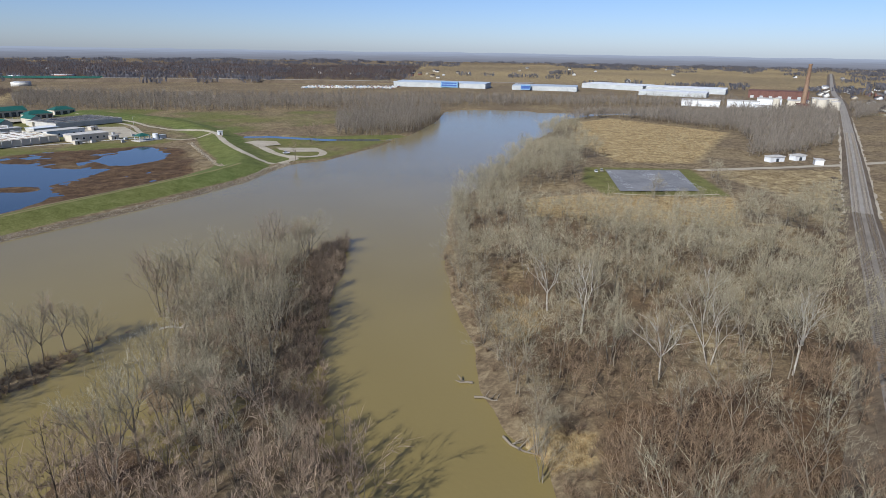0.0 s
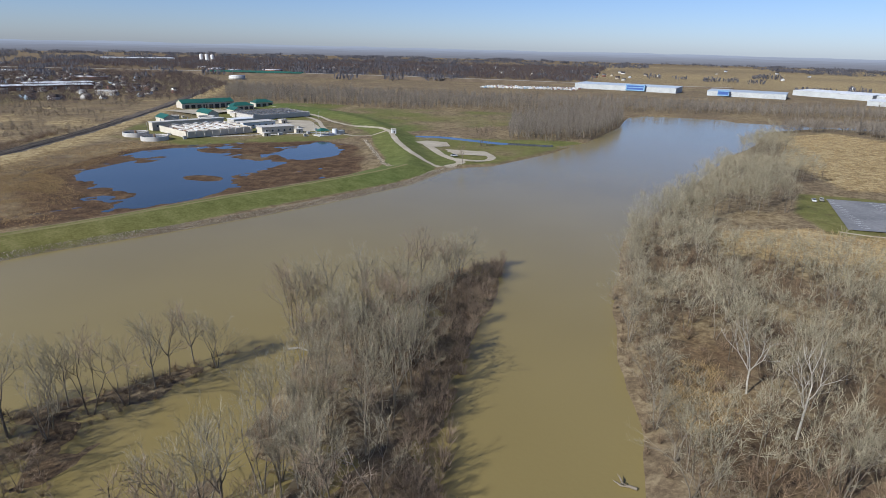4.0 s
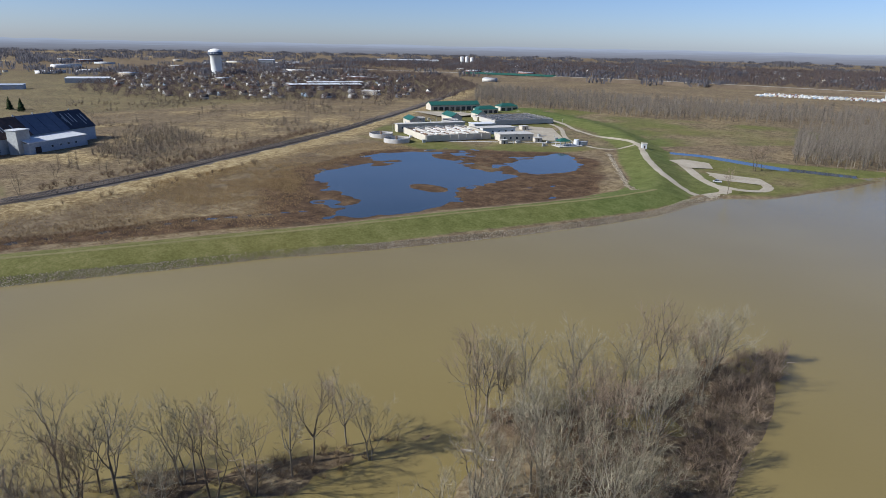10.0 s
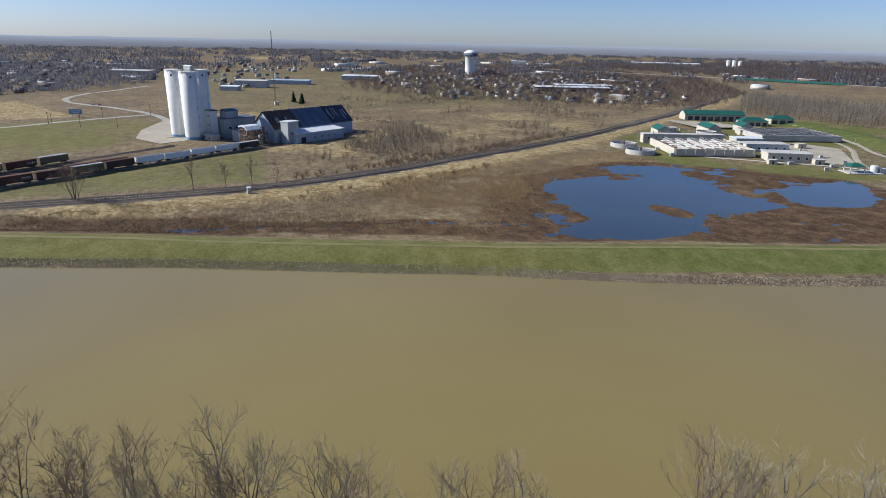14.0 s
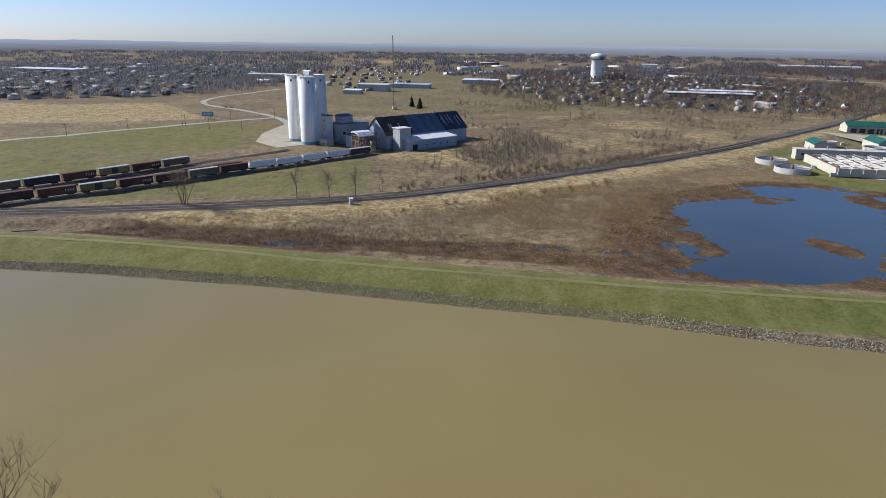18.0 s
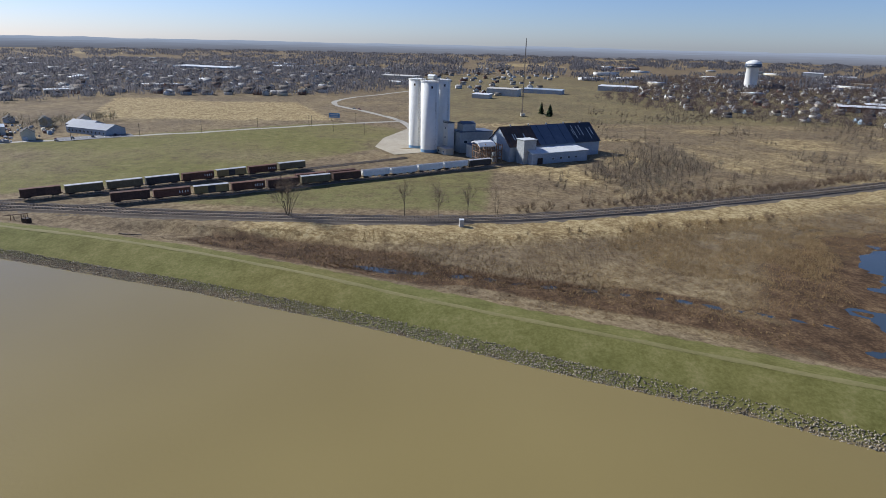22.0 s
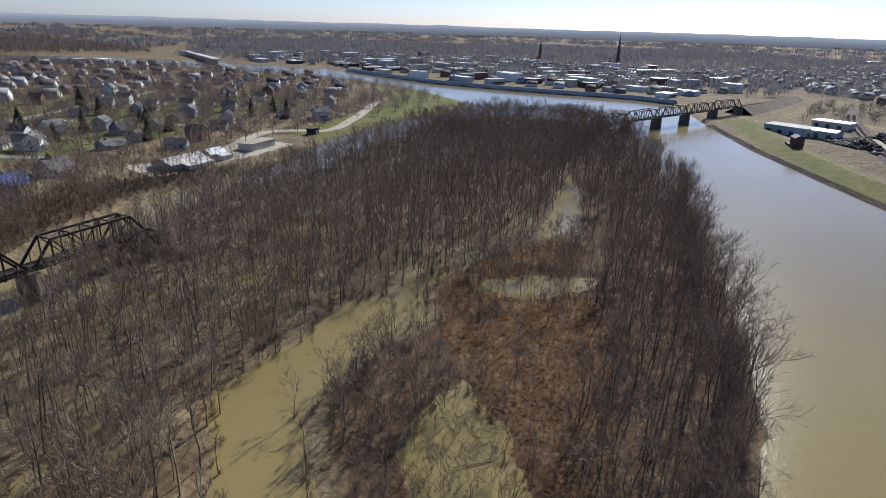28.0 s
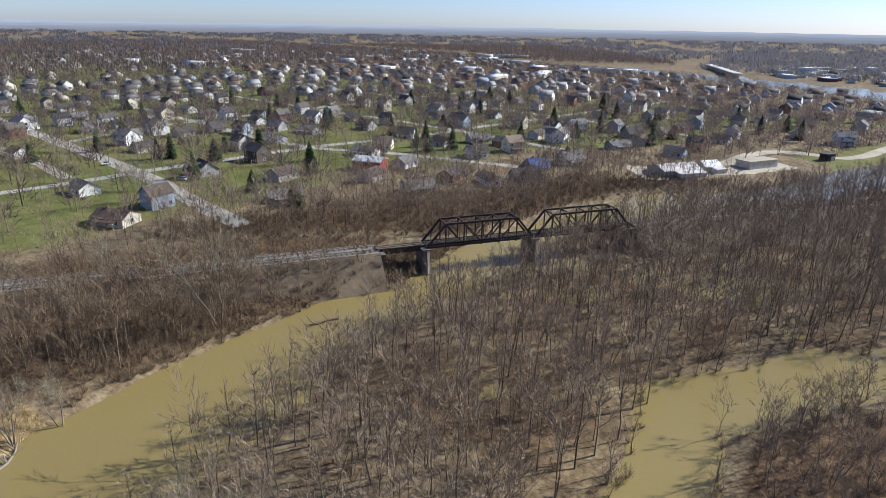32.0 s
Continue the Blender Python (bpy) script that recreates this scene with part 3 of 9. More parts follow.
class Geo:
    """Collects corners and faces of one mesh."""

    def __init__(self):
        self.v, self.f = [], []

    def add(self, verts, faces):
        k = len(self.v)
        self.v += [tuple(p) for p in verts]
        self.f += [tuple(k + i for i in f) for f in faces]
        return self

    def box(self, x0, x1, y0, y1, z0, z1):
        return self.add([(x0, y0, z0), (x1, y0, z0), (x1, y1, z0), (x0, y1, z0), (x0, y0, z1), (x1, y0, z1), (x1, y1, z1), (x0, y1, z1)],
                        [(3, 2, 1, 0), (4, 5, 6, 7), (0, 1, 5, 4), (1, 2, 6, 5), (2, 3, 7, 6), (3, 0, 4, 7)])

    def cyl(self, x, y, z0, z1, r0, r1=None, n=20, caps=True):
        r1 = r0 if r1 is None else r1
        ring = [(math.cos(2 * math.pi * i / n), math.sin(2 * math.pi * i / n)) for i in range(n)]
        v = [(x + r0 * c, y + r0 * s, z0) for c, s in ring] + [(x + r1 * c, y + r1 * s, z1) for c, s in ring]
        f = [(i, (i + 1) % n, n + (i + 1) % n, n + i) for i in range(n)]
        if caps:
            f += [tuple(range(n - 1, -1, -1)), tuple(range(n, 2 * n))]
        return self.add(v, f)

    def lathe(self, x, y, profile, n=24):
        """Turns (radius, height) steps round an upright axis."""
        v, f = [], []
        for r, z in profile:
            v += [(x + r * math.cos(2 * math.pi * i / n), y + r * math.sin(2 * math.pi * i / n), z) for i in range(n)]
        for k in range(len(profile) - 1):
            f += [(k * n + i, k * n + (i + 1) % n, (k + 1) * n + (i + 1) % n, (k + 1) * n + i) for i in range(n)]
        return self.add(v, f)

    def beam(self, p, q, w, h=None):
        """A square bar from p to q."""
        p, q, h = Vector(p), Vector(q), w if h is None else h
        d = (q - p).normalized()
        side = d.cross(Vector((0, 0, 1)))
        side = Vector((1, 0, 0)) if side.length < 1e-3 else side.normalized()
        up = side.cross(d)
        v = [e + side * a * w / 2 + up * b * h / 2 for e in (p, q) for a, b in ((-1, -1), (1, -1), (1, 1), (-1, 1))]
        return self.add(v, [(3, 2, 1, 0), (4, 5, 6, 7), (0, 1, 5, 4), (1, 2, 6, 5), (2, 3, 7, 6), (3, 0, 4, 7)])

    def prism(self, profile, x0, x1):
        """A closed outline in y, z drawn out along x."""
        n = len(profile)
        v = [(x0, y, z) for y, z in profile] + [(x1, y, z) for y, z in profile]
        return self.add(v, [tuple(range(n - 1, -1, -1)), tuple(range(n, 2 * n))] + [(i, (i + 1) % n, n + (i + 1) % n, n + i) for i in range(n)])

    def mesh(self, name, material):
        me = bpy.data.meshes.new(name)
        me.from_pydata(self.v, [], self.f)
        bm = bmesh.new()
        bm.from_mesh(me)
        bmesh.ops.recalc_face_normals(bm, faces=bm.faces[:])
        bm.to_mesh(me)
        bm.free()
        me.materials.append(material)
        return me


def part(name, geo, material, parent, label="", smooth=False):
    me = geo.mesh(name, material) if isinstance(geo, Geo) else geo
    if smooth:
        for p in me.polygons:
            p.use_smooth = len(p.vertices) == 4
    ob = new(name, me)
    ob.parent = parent
    return tagged(ob, label)


def thing(name, x, y, z, turn, label, category, group=""):
    e = new(name)
    e.empty_display_size = 0.5
    e.matrix_basis = pose(x, y, z, 0, 0, turn)
    return tagged(e, label, category, group)


# ---- bare trees ----


def tube(V, F, pts, radii, sides):
    k = len(V)
    for p, r, q in zip(pts, radii, pts[1:] + [pts[-1] + (pts[-1] - pts[-2])]):
        d = (q - p) / (np.linalg.norm(q - p) + 1e-9)
        a = np.cross(d, (0.31, 0.87, 0.38))
        a /= np.linalg.norm(a) + 1e-9
        b = np.cross(d, a)
        V += [p + r * (math.cos(2 * math.pi * i / sides) * a + math.sin(2 * math.pi * i / sides) * b) for i in range(sides)]
    for s in range(len(pts) - 1):
        for i in range(sides):
            j = (i + 1) % sides
            o, u = k + s * sides, k + (s + 1) * sides
            F += [(o + i, o + j, u + j), (o + i, u + j, u + i)]


def tree_arrays(seed, high, spread, stems=1, limbs=12, subs=3, twigs=600, sides=5, bare=0.3, twig_len=1.3, width=0.05):
    """Wood (trunk and limbs) and twigs of one leafless tree, as corner and triangle arrays."""
    rng = np.random.default_rng(seed)
    V, F = [], []
    shoots = []

    def flat(o, e, r):
        d = e - o
        across = np.cross(d, rng.normal(0, 1, 3))
        across *= r / (np.linalg.norm(across) + 1e-9)
        F.append((len(V), len(V) + 1, len(V) + 2))
        V.extend([o - across, o + across, e])

    for s in range(stems):
        az = rng.uniform(0, 6.28) if stems == 1 else 6.28 * (s + rng.uniform(-0.3, 0.3)) / stems
        lean = rng.uniform(0.0, 0.08) if stems == 1 else rng.uniform(0.12, 0.34)
        d = np.array([math.cos(az) * lean, math.sin(az) * lean, 1.0])
        top = high * (1.0 if s == 0 else rng.uniform(0.72, 0.98))
        steps = 5 if sides > 3 else 3
        pts = [np.array([math.cos(az) * 0.3 * (stems > 1), math.sin(az) * 0.3 * (stems > 1), -0.6])]
        for k in range(steps):
            pts.append(pts[-1] + (d + np.r_[rng.normal(0, 0.06, 2), 0]) * (top * 0.84 + 0.6) / steps)
        r0 = high * (0.0125 if stems == 1 else 0.0095)
        tube(V, F, pts, [r0 * (1 - 0.88 * (k / steps)) for k in range(steps + 1)], sides)
        n = max(4, limbs // stems)
        for k in range(n):
            f = bare + (0.98 - bare) * (k + rng.uniform(0, 0.95)) / n
            i = min(int(f * steps), steps - 1)
            base = pts[i] + (pts[i + 1] - pts[i]) * (f * steps - i)
            a = k * 2.4 + rng.uniform(-0.5, 0.5)
            out = np.array([math.cos(a), math.sin(a), 0])
            length = spread * rng.uniform(0.75, 1.2) * (1.25 - 0.75 * f)
            rise = rng.uniform(0.75, 1.3) + 0.7 * f
            mid = base + (out + [0, 0, rise * 0.8]) / math.hypot(1, rise * 0.8) * length * 0.5
            tip = mid + (out * 0.75 + [0, 0, rise * 1.25] + rng.normal(0, 0.12, 3)) / math.hypot(0.75, rise * 1.25) * length * 0.6
            rl = r0 * (1 - 0.88 * f) * 0.55
            if sides > 3:
                tube(V, F, [base, mid, tip], [rl, rl * 0.62, rl * 0.14], 3)
            else:
                tube(V, F, [base, tip], [rl, rl * 0.14], 3)
            shoots += [(mid, tip, 0.8)]
            for q in range(subs):
                t = 0.2 + 0.75 * (q + rng.uniform(0, 1)) / subs
                o = base + (mid - base) * t * 2 if t < 0.5 and sides > 3 else (mid + (tip - mid) * (t * 2 - 1) if sides > 3 else base + (tip - base) * t)
                b = a + rng.choice([-1, 1]) * rng.uniform(0.5, 1.3)
                w = np.array([math.cos(b), math.sin(b), rng.uniform(0.7, 1.8)])
                w /= np.linalg.norm(w)
                e = o + w * length * rng.uniform(0.38, 0.62) * (1.1 - 0.4 * t)
                flat(o, e, rl * 0.36 + 0.012)
                shoots.append((o, e, 1.0))
        shoots.append((pts[-2], pts[-1], 1.0))
    weight = np.array([np.linalg.norm(b - a) * c for a, b, c in shoots])
    pick = rng.choice(len(shoots), twigs, p=weight / weight.sum())
    A, B = np.array([e[0] for e in shoots])[pick], np.array([e[1] for e in shoots])[pick]
    t = rng.uniform(0.05, 1.0, (twigs, 1))
    base = A + (B - A) * t
    along = (B - A) / (np.linalg.norm(B - A, axis=1, keepdims=True) + 1e-9)
    way = along + rng.normal(0, 0.55, (twigs, 3)) + [0, 0, 0.2]
    way /= np.linalg.norm(way, axis=1, keepdims=True)
    tip = base + way * rng.uniform(0.5, 1.3, (twigs, 1)) * twig_len
    side = np.cross(way, rng.normal(0, 1, (twigs, 3)))
    side /= np.linalg.norm(side, axis=1, keepdims=True) + 1e-9
    w = width * rng.uniform(0.6, 1.3, (twigs, 1))
    tv = np.stack([base - side * w / 2, base + side * w / 2, tip], 1).reshape(-1, 3)
    return (np.array(V), np.array(F)), (tv, np.arange(3 * twigs).reshape(-1, 3))


def fork_tree(seed, high, stems=1, limbs=4, fork=0.3, spread=0.6, ends=6, sides=5, fine=0.03, levels=3, lean=0.3, light=False):
    """A vase-shaped leafless tree: trunks that fork into rising limbs, which fork again, down to short twigs."""
    rng = np.random.default_rng(seed)
    V, F, T = [], [], []

    def turned(d, angle):
        a = np.cross(d, rng.normal(0, 1, 3))
        a /= np.linalg.norm(a) + 1e-9
        w = d * math.cos(angle) + a * math.sin(angle)
        w[2] = max(w[2], -0.1)
        return w / np.linalg.norm(w)

    def sliver(o, e, r, out):
        across = np.cross(e - o, rng.normal(0, 1, 3))
        across *= r / (np.linalg.norm(across) + 1e-9)
        out.append((o - across, o + across, e))

    def grow(o, d, length, r, level):
        bend = d + rng.normal(0, 0.12, 3) + [0, 0, 0.16]
        bend /= np.linalg.norm(bend)
        mid = o + d * length * 0.5
        e = mid + bend * length * 0.5
        if light and level == 0:
            tube(V, F, [o, e], [r, r * 0.66], 3)
        elif light and level == 1:
            sliver(o, e + (e - o) * 0.3, r * 1.1, T)
        elif level <= 1:
            tube(V, F, [o, mid, e], [r, r * 0.85, r * 0.66], 4 if level == 0 and sides > 4 else 3)
        elif level == 2 and not light:
            tube(V, F, [o, e], [r, r * 0.55], 3)
        else:
            sliver(o, e + (e - o) * 0.15, r * 1.1, T)
        if level >= levels:
            for _ in range(ends):
                t = rng.uniform(0.15, 1.0)
                b = o + (e - o) * t
                w = turned(bend, rng.uniform(0.3, 0.95))
                w = w + [0, 0, 0.15]
                sliver(b, b + w * length * rng.uniform(0.4, 0.95), fine * rng.uniform(0.4, 0.8), T)
            return
        for _ in range(rng.integers(2, 4) if level else 3):
            grow(e, turned(bend, rng.uniform(0.2, 0.2 + spread)), length * rng.uniform(0.62, 0.86), r * 0.6, level + 1)
        for _ in range(1 if level < 2 else 2):
            t = rng.uniform(0.25, 0.8)
            grow(o + (e - o) * t, turned(bend, rng.uniform(0.5, 1.0)), length * rng.uniform(0.45, 0.65), r * 0.4, min(level + 1, levels) if level < levels - 1 else levels)

    for s in range(stems):
        az = 6.28 * (s + rng.uniform(-0.3, 0.3)) / stems
        ln = rng.uniform(0.0, 0.07) if stems == 1 else rng.uniform(0.4, 1.1) * lean
        d = np.array([math.cos(az) * ln, math.sin(az) * ln, 1.0])
        d /= np.linalg.norm(d)
        top = high * (1.0 if s == 0 else rng.uniform(0.7, 1.0))
        r0 = high * (0.0118 if stems == 1 else 0.0088) * (0.66 if light else 1.0)
        o = np.array([math.cos(az), math.sin(az), 0]) * 0.35 * (stems > 1) - [0, 0, 0.6]
        hb = top * fork * rng.uniform(0.8, 1.25)
        mid, e = o + d * hb * 0.5 + np.r_[rng.normal(0, 0.1, 2), 0], o + d * hb
        tube(V, F, [o, mid, e], [r0, r0 * 0.88, r0 * 0.78], sides)
        n = max(2, limbs // stems)
        for k in range(n):
            a = 6.28 * k / n + rng.uniform(-0.5, 0.5)
            w = d + np.array([math.cos(a), math.sin(a), 0]) * rng.uniform(0.25, 0.3 + spread) * (0.35 if k == 0 else 1.0)
            grow(e - d * rng.uniform(0, 0.3) * hb * (k > 0), w / np.linalg.norm(w), (top - hb) * 0.36 * rng.uniform(0.85, 1.1), r0 * (0.62 if k == 0 else 0.48), 0)
    tw = np.array(T).reshape(-1, 3)
    return (np.array(V), np.array(F)), (tw, np.arange(len(tw)).reshape(-1, 3))


def densify_line(pts, step):
    out = []
    for a, b in zip(pts, pts[1:]):
        n = max(1, int(math.dist(a, b) / step))
        out += [tuple(a[k] + (b[k] - a[k]) * i / n for k in range(2)) for i in range(n)]
    return out


def joined(copies):
    """One mesh's arrays from many placed copies: (verts, faces, x, y, z, turn, scale, stretch)."""
    V, F, k = [], [], 0
    for v, f, x, y, z, turn, s, sz in copies:
        c, n = math.cos(turn), math.sin(turn)
        V.append(np.stack([(v[:, 0] * c - v[:, 1] * n) * s + x, (v[:, 0] * n + v[:, 1] * c) * s + y, v[:, 2] * s * sz + z], 1))
        F.append(f + k)
        k += len(v)
    return np.concatenate(V), np.concatenate(F)


def scatter(outline, gap, seed, keep=1.0):
    """Places inside an outline, about one to each gap squared, none too near another."""
    rng = np.random.default_rng(seed)
    p = np.array(outline, float)
    xs, ys = np.arange(p[:, 0].min(), p[:, 0].max(), gap), np.arange(p[:, 1].min(), p[:, 1].max(), gap)
    X, Y = np.meshgrid(xs, ys)
    X, Y = X.ravel() + rng.uniform(-0.42, 0.42, X.size) * gap, Y.ravel() + rng.uniform(-0.42, 0.42, X.size) * gap
    ok = inside(X, Y, outline) & (rng.uniform(0, 1, X.size) < keep)
    return np.stack([X[ok], Y[ok]], 1)


def woods(name, places, variants, seed, label, size=(0.75, 1.15), low=-0.6, bark="bark", twig="twig", heights=None):
    """A stand of many trees, joined: wood and twigs, each one mesh."""
    rng = np.random.default_rng(seed)
    if heights is None:
        places = places[polyline_distance(places[:, 0], places[:, 1], EAST_TRACK) > 9]
    z = land_fields(places[:, 0], places[:, 1])[0] if heights is None else heights
    wood, fine = [], []
    for (x, y), g in zip(places, z):
        if g < low:
            continue
        (v, f), (tv, tf) = variants[rng.integers(len(variants))]
        turn, s, sz = rng.uniform(0, 6.28), rng.uniform(*size), rng.uniform(0.9, 1.12)
        wood.append((v, f, x, y, g, turn, s, sz))
        fine.append((tv, tf, x, y, g, turn, s, sz))
    if not wood:
        return None
    e = tagged(new(name), label, "woods", kind="stuff")
    for nm, arrays, m in (("trunks", wood, bark), ("twigs", fine, twig)):
        tagged(part(nm, mesh_of(nm, *joined(arrays), MAT[m]), None, e), kind="stuff")
    return e


def part_stuff(name, arrays, material, label, category):
    return tagged(new(name, mesh_of(name, *arrays, material)), label, category, kind="stuff")

# ---- woods and trees ----
EAST_TRACK = [(1500, 2455), (700, 1130), (620, 975), (310, 463), (180, 252), (125, 160)]
TALL = [fork_tree(10 + i, 19 + i % 3 * 1.5, stems=(3, 1, 2, 1, 5, 2)[i], limbs=(6, 4, 6, 5, 5, 4)[i], fork=(0.3, 0.42, 0.25, 0.3, 0.35, 0.2)[i], spread=0.5, ends=4, fine=0.032) for i in range(6)]
MIDDLE = [fork_tree(40 + i, 16 + i % 4, stems=(1, 2, 1, 2, 1, 1)[i], limbs=(3, 4, 3, 4, 4, 3)[i], fork=(0.36, 0.24, 0.28, 0.3, 0.4, 0.22)[i], spread=0.55, ends=6, sides=3, levels=2, fine=0.056, light=True) for i in range(6)]
THIN = [tree_arrays(60 + i, 16 + i % 3, 3.0, stems=1, limbs=8, subs=2, twigs=200, sides=3, bare=0.34, twig_len=1.7, width=0.05) for i in range(5)]
LIGHT = [tree_arrays(140 + i, 15 + i % 3, 4.8, stems=1, limbs=6, subs=1, twigs=130, sides=3, bare=0.28, twig_len=2.4, width=0.13) for i in range(5)]


def bush_arrays(seed, high=3.0, spread=2.0, count=85):
    """A low bush: stems fanning from the root, finer shoots above."""
    rng = np.random.default_rng(seed)
    a, out = rng.uniform(0, 6.28, count), rng.uniform(0.05, 1, count) ** 0.7
    low = rng.uniform(0, 0.55, count) * (np.arange(count) > 14)
    d = np.stack([np.cos(a) * out * spread, np.sin(a) * out * spread, high * (1.05 - 0.55 * out) * rng.uniform(0.7, 1.15, count)], 1)
    base = d * low[:, None] + rng.normal(0, 0.12, (count, 3)) * [1, 1, 0.2]
    tip = base + d * rng.uniform(0.4, 0.75, (count, 1)) + rng.normal(0, 0.25, (count, 3))
    side = np.cross(tip - base, rng.normal(0, 1, (count, 3)))
    side /= np.linalg.norm(side, axis=1, keepdims=True) + 1e-9
    w = np.where(np.arange(count) > 14, 0.05, 0.07)[:, None]
    v = np.stack([base - side * w / 2, base + side * w / 2, tip], 1)
    f = np.arange(3 * count).reshape(-1, 3)
    return (v[:15].reshape(-1, 3), f[:15]), (v[15:].reshape(-1, 3), f[:count - 15])


BUSH = [bush_arrays(100 + i) for i in range(6)]

MAT["pale_twig"] = scatter_surface("pale_sycamore_twigs", (0.15, 0.122, 0.078), (0.38, 0.325, 0.22))
MAT["wet_bark"] = scatter_surface("brown_flooded_bark", (0.062, 0.048, 0.032), (0.21, 0.17, 0.118))
MAT["wet_twig"] = scatter_surface("reddish_brown_twigs", (0.12, 0.084, 0.056), (0.35, 0.265, 0.185))
tree_kinds = []
for wood, fine in TALL:
    me = mesh_of("trunk", *wood, MAT["bark"])
    tree_kinds.append((me, mesh_of("crown", *fine, MAT["twig"])))
for wood, fine in (TALL[1], TALL[3], TALL[2]):
    me = mesh_of("trunk", *wood, MAT["pale_bark"])
    tree_kinds.append((me, mesh_of("crown", *fine, MAT["pale_twig"])))
for wood, fine in TALL:
    me = mesh_of("trunk", *wood, MAT["wet_bark"])
    tree_kinds.append((me, mesh_of("crown", *fine, MAT["wet_twig"])))


def tree(x, y, kind, size, turn, label="tall leafless grey-barked tree standing on the flooded bank", group="trees of the flooded islands", pale=False, z=None, dark=False):
    e = thing("tree", x, y, ground_at(x, y) if z is None else z, turn, label, "tree", group)
    e.scale = (size, size, size)
    for nm, me in zip(("trunk", "crown"), tree_kinds[6 + kind % 3 if pale else kind % 6 + 9 * dark]):
        ob = new(nm, me)
        ob.parent = e
    return e


NORTH_TIP = [(-13, 84), (-22, 101), (-30, 140), (-33, 165), (-36, 222), (-46, 212), (-58, 188), (-66, 168), (-66, 146), (-63, 122), (-60, 100), (-60, 84)]
SPIT = [(-130, 70), (-122, 84), (-115, 97), (-104, 110), (-96, 122), (-88, 134), (-82, 140), (-86, 118), (-92, 100), (-96, 84)]
rng = np.random.default_rng(5)
tip_places = scatter(NORTH_TIP, 6.4, 1)
spit_places = np.concatenate([scatter(SPIT, 6.5, 2, 0.95), [(-75, 152), (-72, 154), (-78, 153), (-74, 156), (-70, 157), (-76, 150)]])
edge = polyline_distance(tip_places[:, 0], tip_places[:, 1], [(-13, 84), (-22, 101), (-30, 140), (-33, 165), (-36, 222)])
for (x, y), d in zip(tip_places, edge):
    if d < 10 and rng.uniform() < 0.3:
        continue
    tree(x, y, int(rng.integers(6)), rng.uniform(0.28, 0.42) if d < 10 else rng.uniform(0.68, 1.08), rng.uniform(0, 360), dark=bool(d < 10 or rng.uniform() < 0.2))
for x, y in spit_places:
    tree(x, y, int(rng.choice([0, 1, 3, 5])), rng.uniform(0.68, 1.08), rng.uniform(0, 360), dark=bool(rng.uniform() < 0.3))
woods("island_woods", scatter([(-62, 84), (-13, 84), (-8, 55), (-3, 30), (-8, -12), (-11, -35), (-6, -68), (-14, -100), (-30, -148), (-68, -190), (-92, -258),
                               (-150, -280), (-192, -190), (-177, -145), (-148, -83), (-120, -58), (-97, -43), (-78, -28), (-62, 3)], 4.7, 3), MIDDLE + THIN, 7,
      "dense leafless riverside woods on the flooded island", low=-1.0, bark="wet_bark", twig="wet_twig")
woods("shore_woods", scatter([(-277, -310), (-236, -160), (-216, -101), (-189, -33), (-175, 1), (-150, 39), (-130, 70), (-98, 84), (-106, 70), (-118, 50), (-124, 20), (-145, -8),
                              (-150, -40), (-176, -75), (-166, -90), (-184, -150), (-190, -200), (-240, -350)], 5.0, 4), MIDDLE + THIN, 8,
      "leafless woods along the river shore of the long island", low=-1.0, bark="wet_bark", twig="wet_twig")
EAST_WOODS = [(4, 272), (2, 210), (5, 165), (24, 170), (28, 135), (12, 130), (14, 104), (32, 100), (32, 84), (24, 80), (40, 30), (110, 100), (150, 190), (175, 260), (140, 272), (115, 232),
              (70, 236), (34, 244), (30, 282), (60, 300), (78, 300), (70, 340), (85, 380), (105, 400), (120, 600), (108, 600), (70, 485), (33, 350)]
ew = scatter(EAST_WOODS, 6.2, 6)
ew = ew[soft_noise(ew[:, 0], ew[:, 1], 26, 61) + 0.5 * soft_noise(ew[:, 0], ew[:, 1], 11, 62) > -0.22]
ew = ew[(np.hypot((ew[:, 0] - 22), ew[:, 1] - 94) > 8) & (np.hypot((ew[:, 0] - 19) * 1.4, ew[:, 1] - 150) > 17)]
woods("bank_brushwood", ew[ew[:, 1] < 114], MIDDLE, 19, "dark reddish leafless woods on the low east bank", (0.6, 1.0), bark="wet_bark", twig="brush")
woods("east_woods", ew[ew[:, 1] >= 114], MIDDLE, 9, "leafless woods with brown undergrowth on the east bank")

# brush and trees standing in the flooded margins
woods("point_woods", scatter([(-128, -252), (-112, -290), (-150, -346), (-192, -378), (-238, -354), (-262, -318), (-236, -250), (-190, -190), (-176, -215)], 5.6, 35), MIDDLE, 36, "leafless woods on the south point of the island", low=-1.0, bark="wet_bark", twig="wet_twig")
margin = np.concatenate([scatter([(-110, -70), (-66, -70), (-50, 90), (-92, 90), (-126, 40), (-126, -30)], 3.1, 31), scatter([(-15, -75), (5, -75), (5, 80), (-22, 100), (-18, 40)], 3.4, 32)])
mz = land_fields(margin[:, 0], margin[:, 1])[0]
margin = margin[(mz > -0.22) & (mz < 0.14)]
woods("margin_trees", margin[::2], THIN + MIDDLE, 33, "slim leafless trees standing in the flooded margin", (0.35, 0.8), low=-0.8, bark="wet_bark", twig="wet_twig")
woods("margin_brush", margin, BUSH, 34, "reddish brush standing in shallow flood water", (0.6, 1.1), low=-0.8, bark="wet_twig", twig="wet_twig")
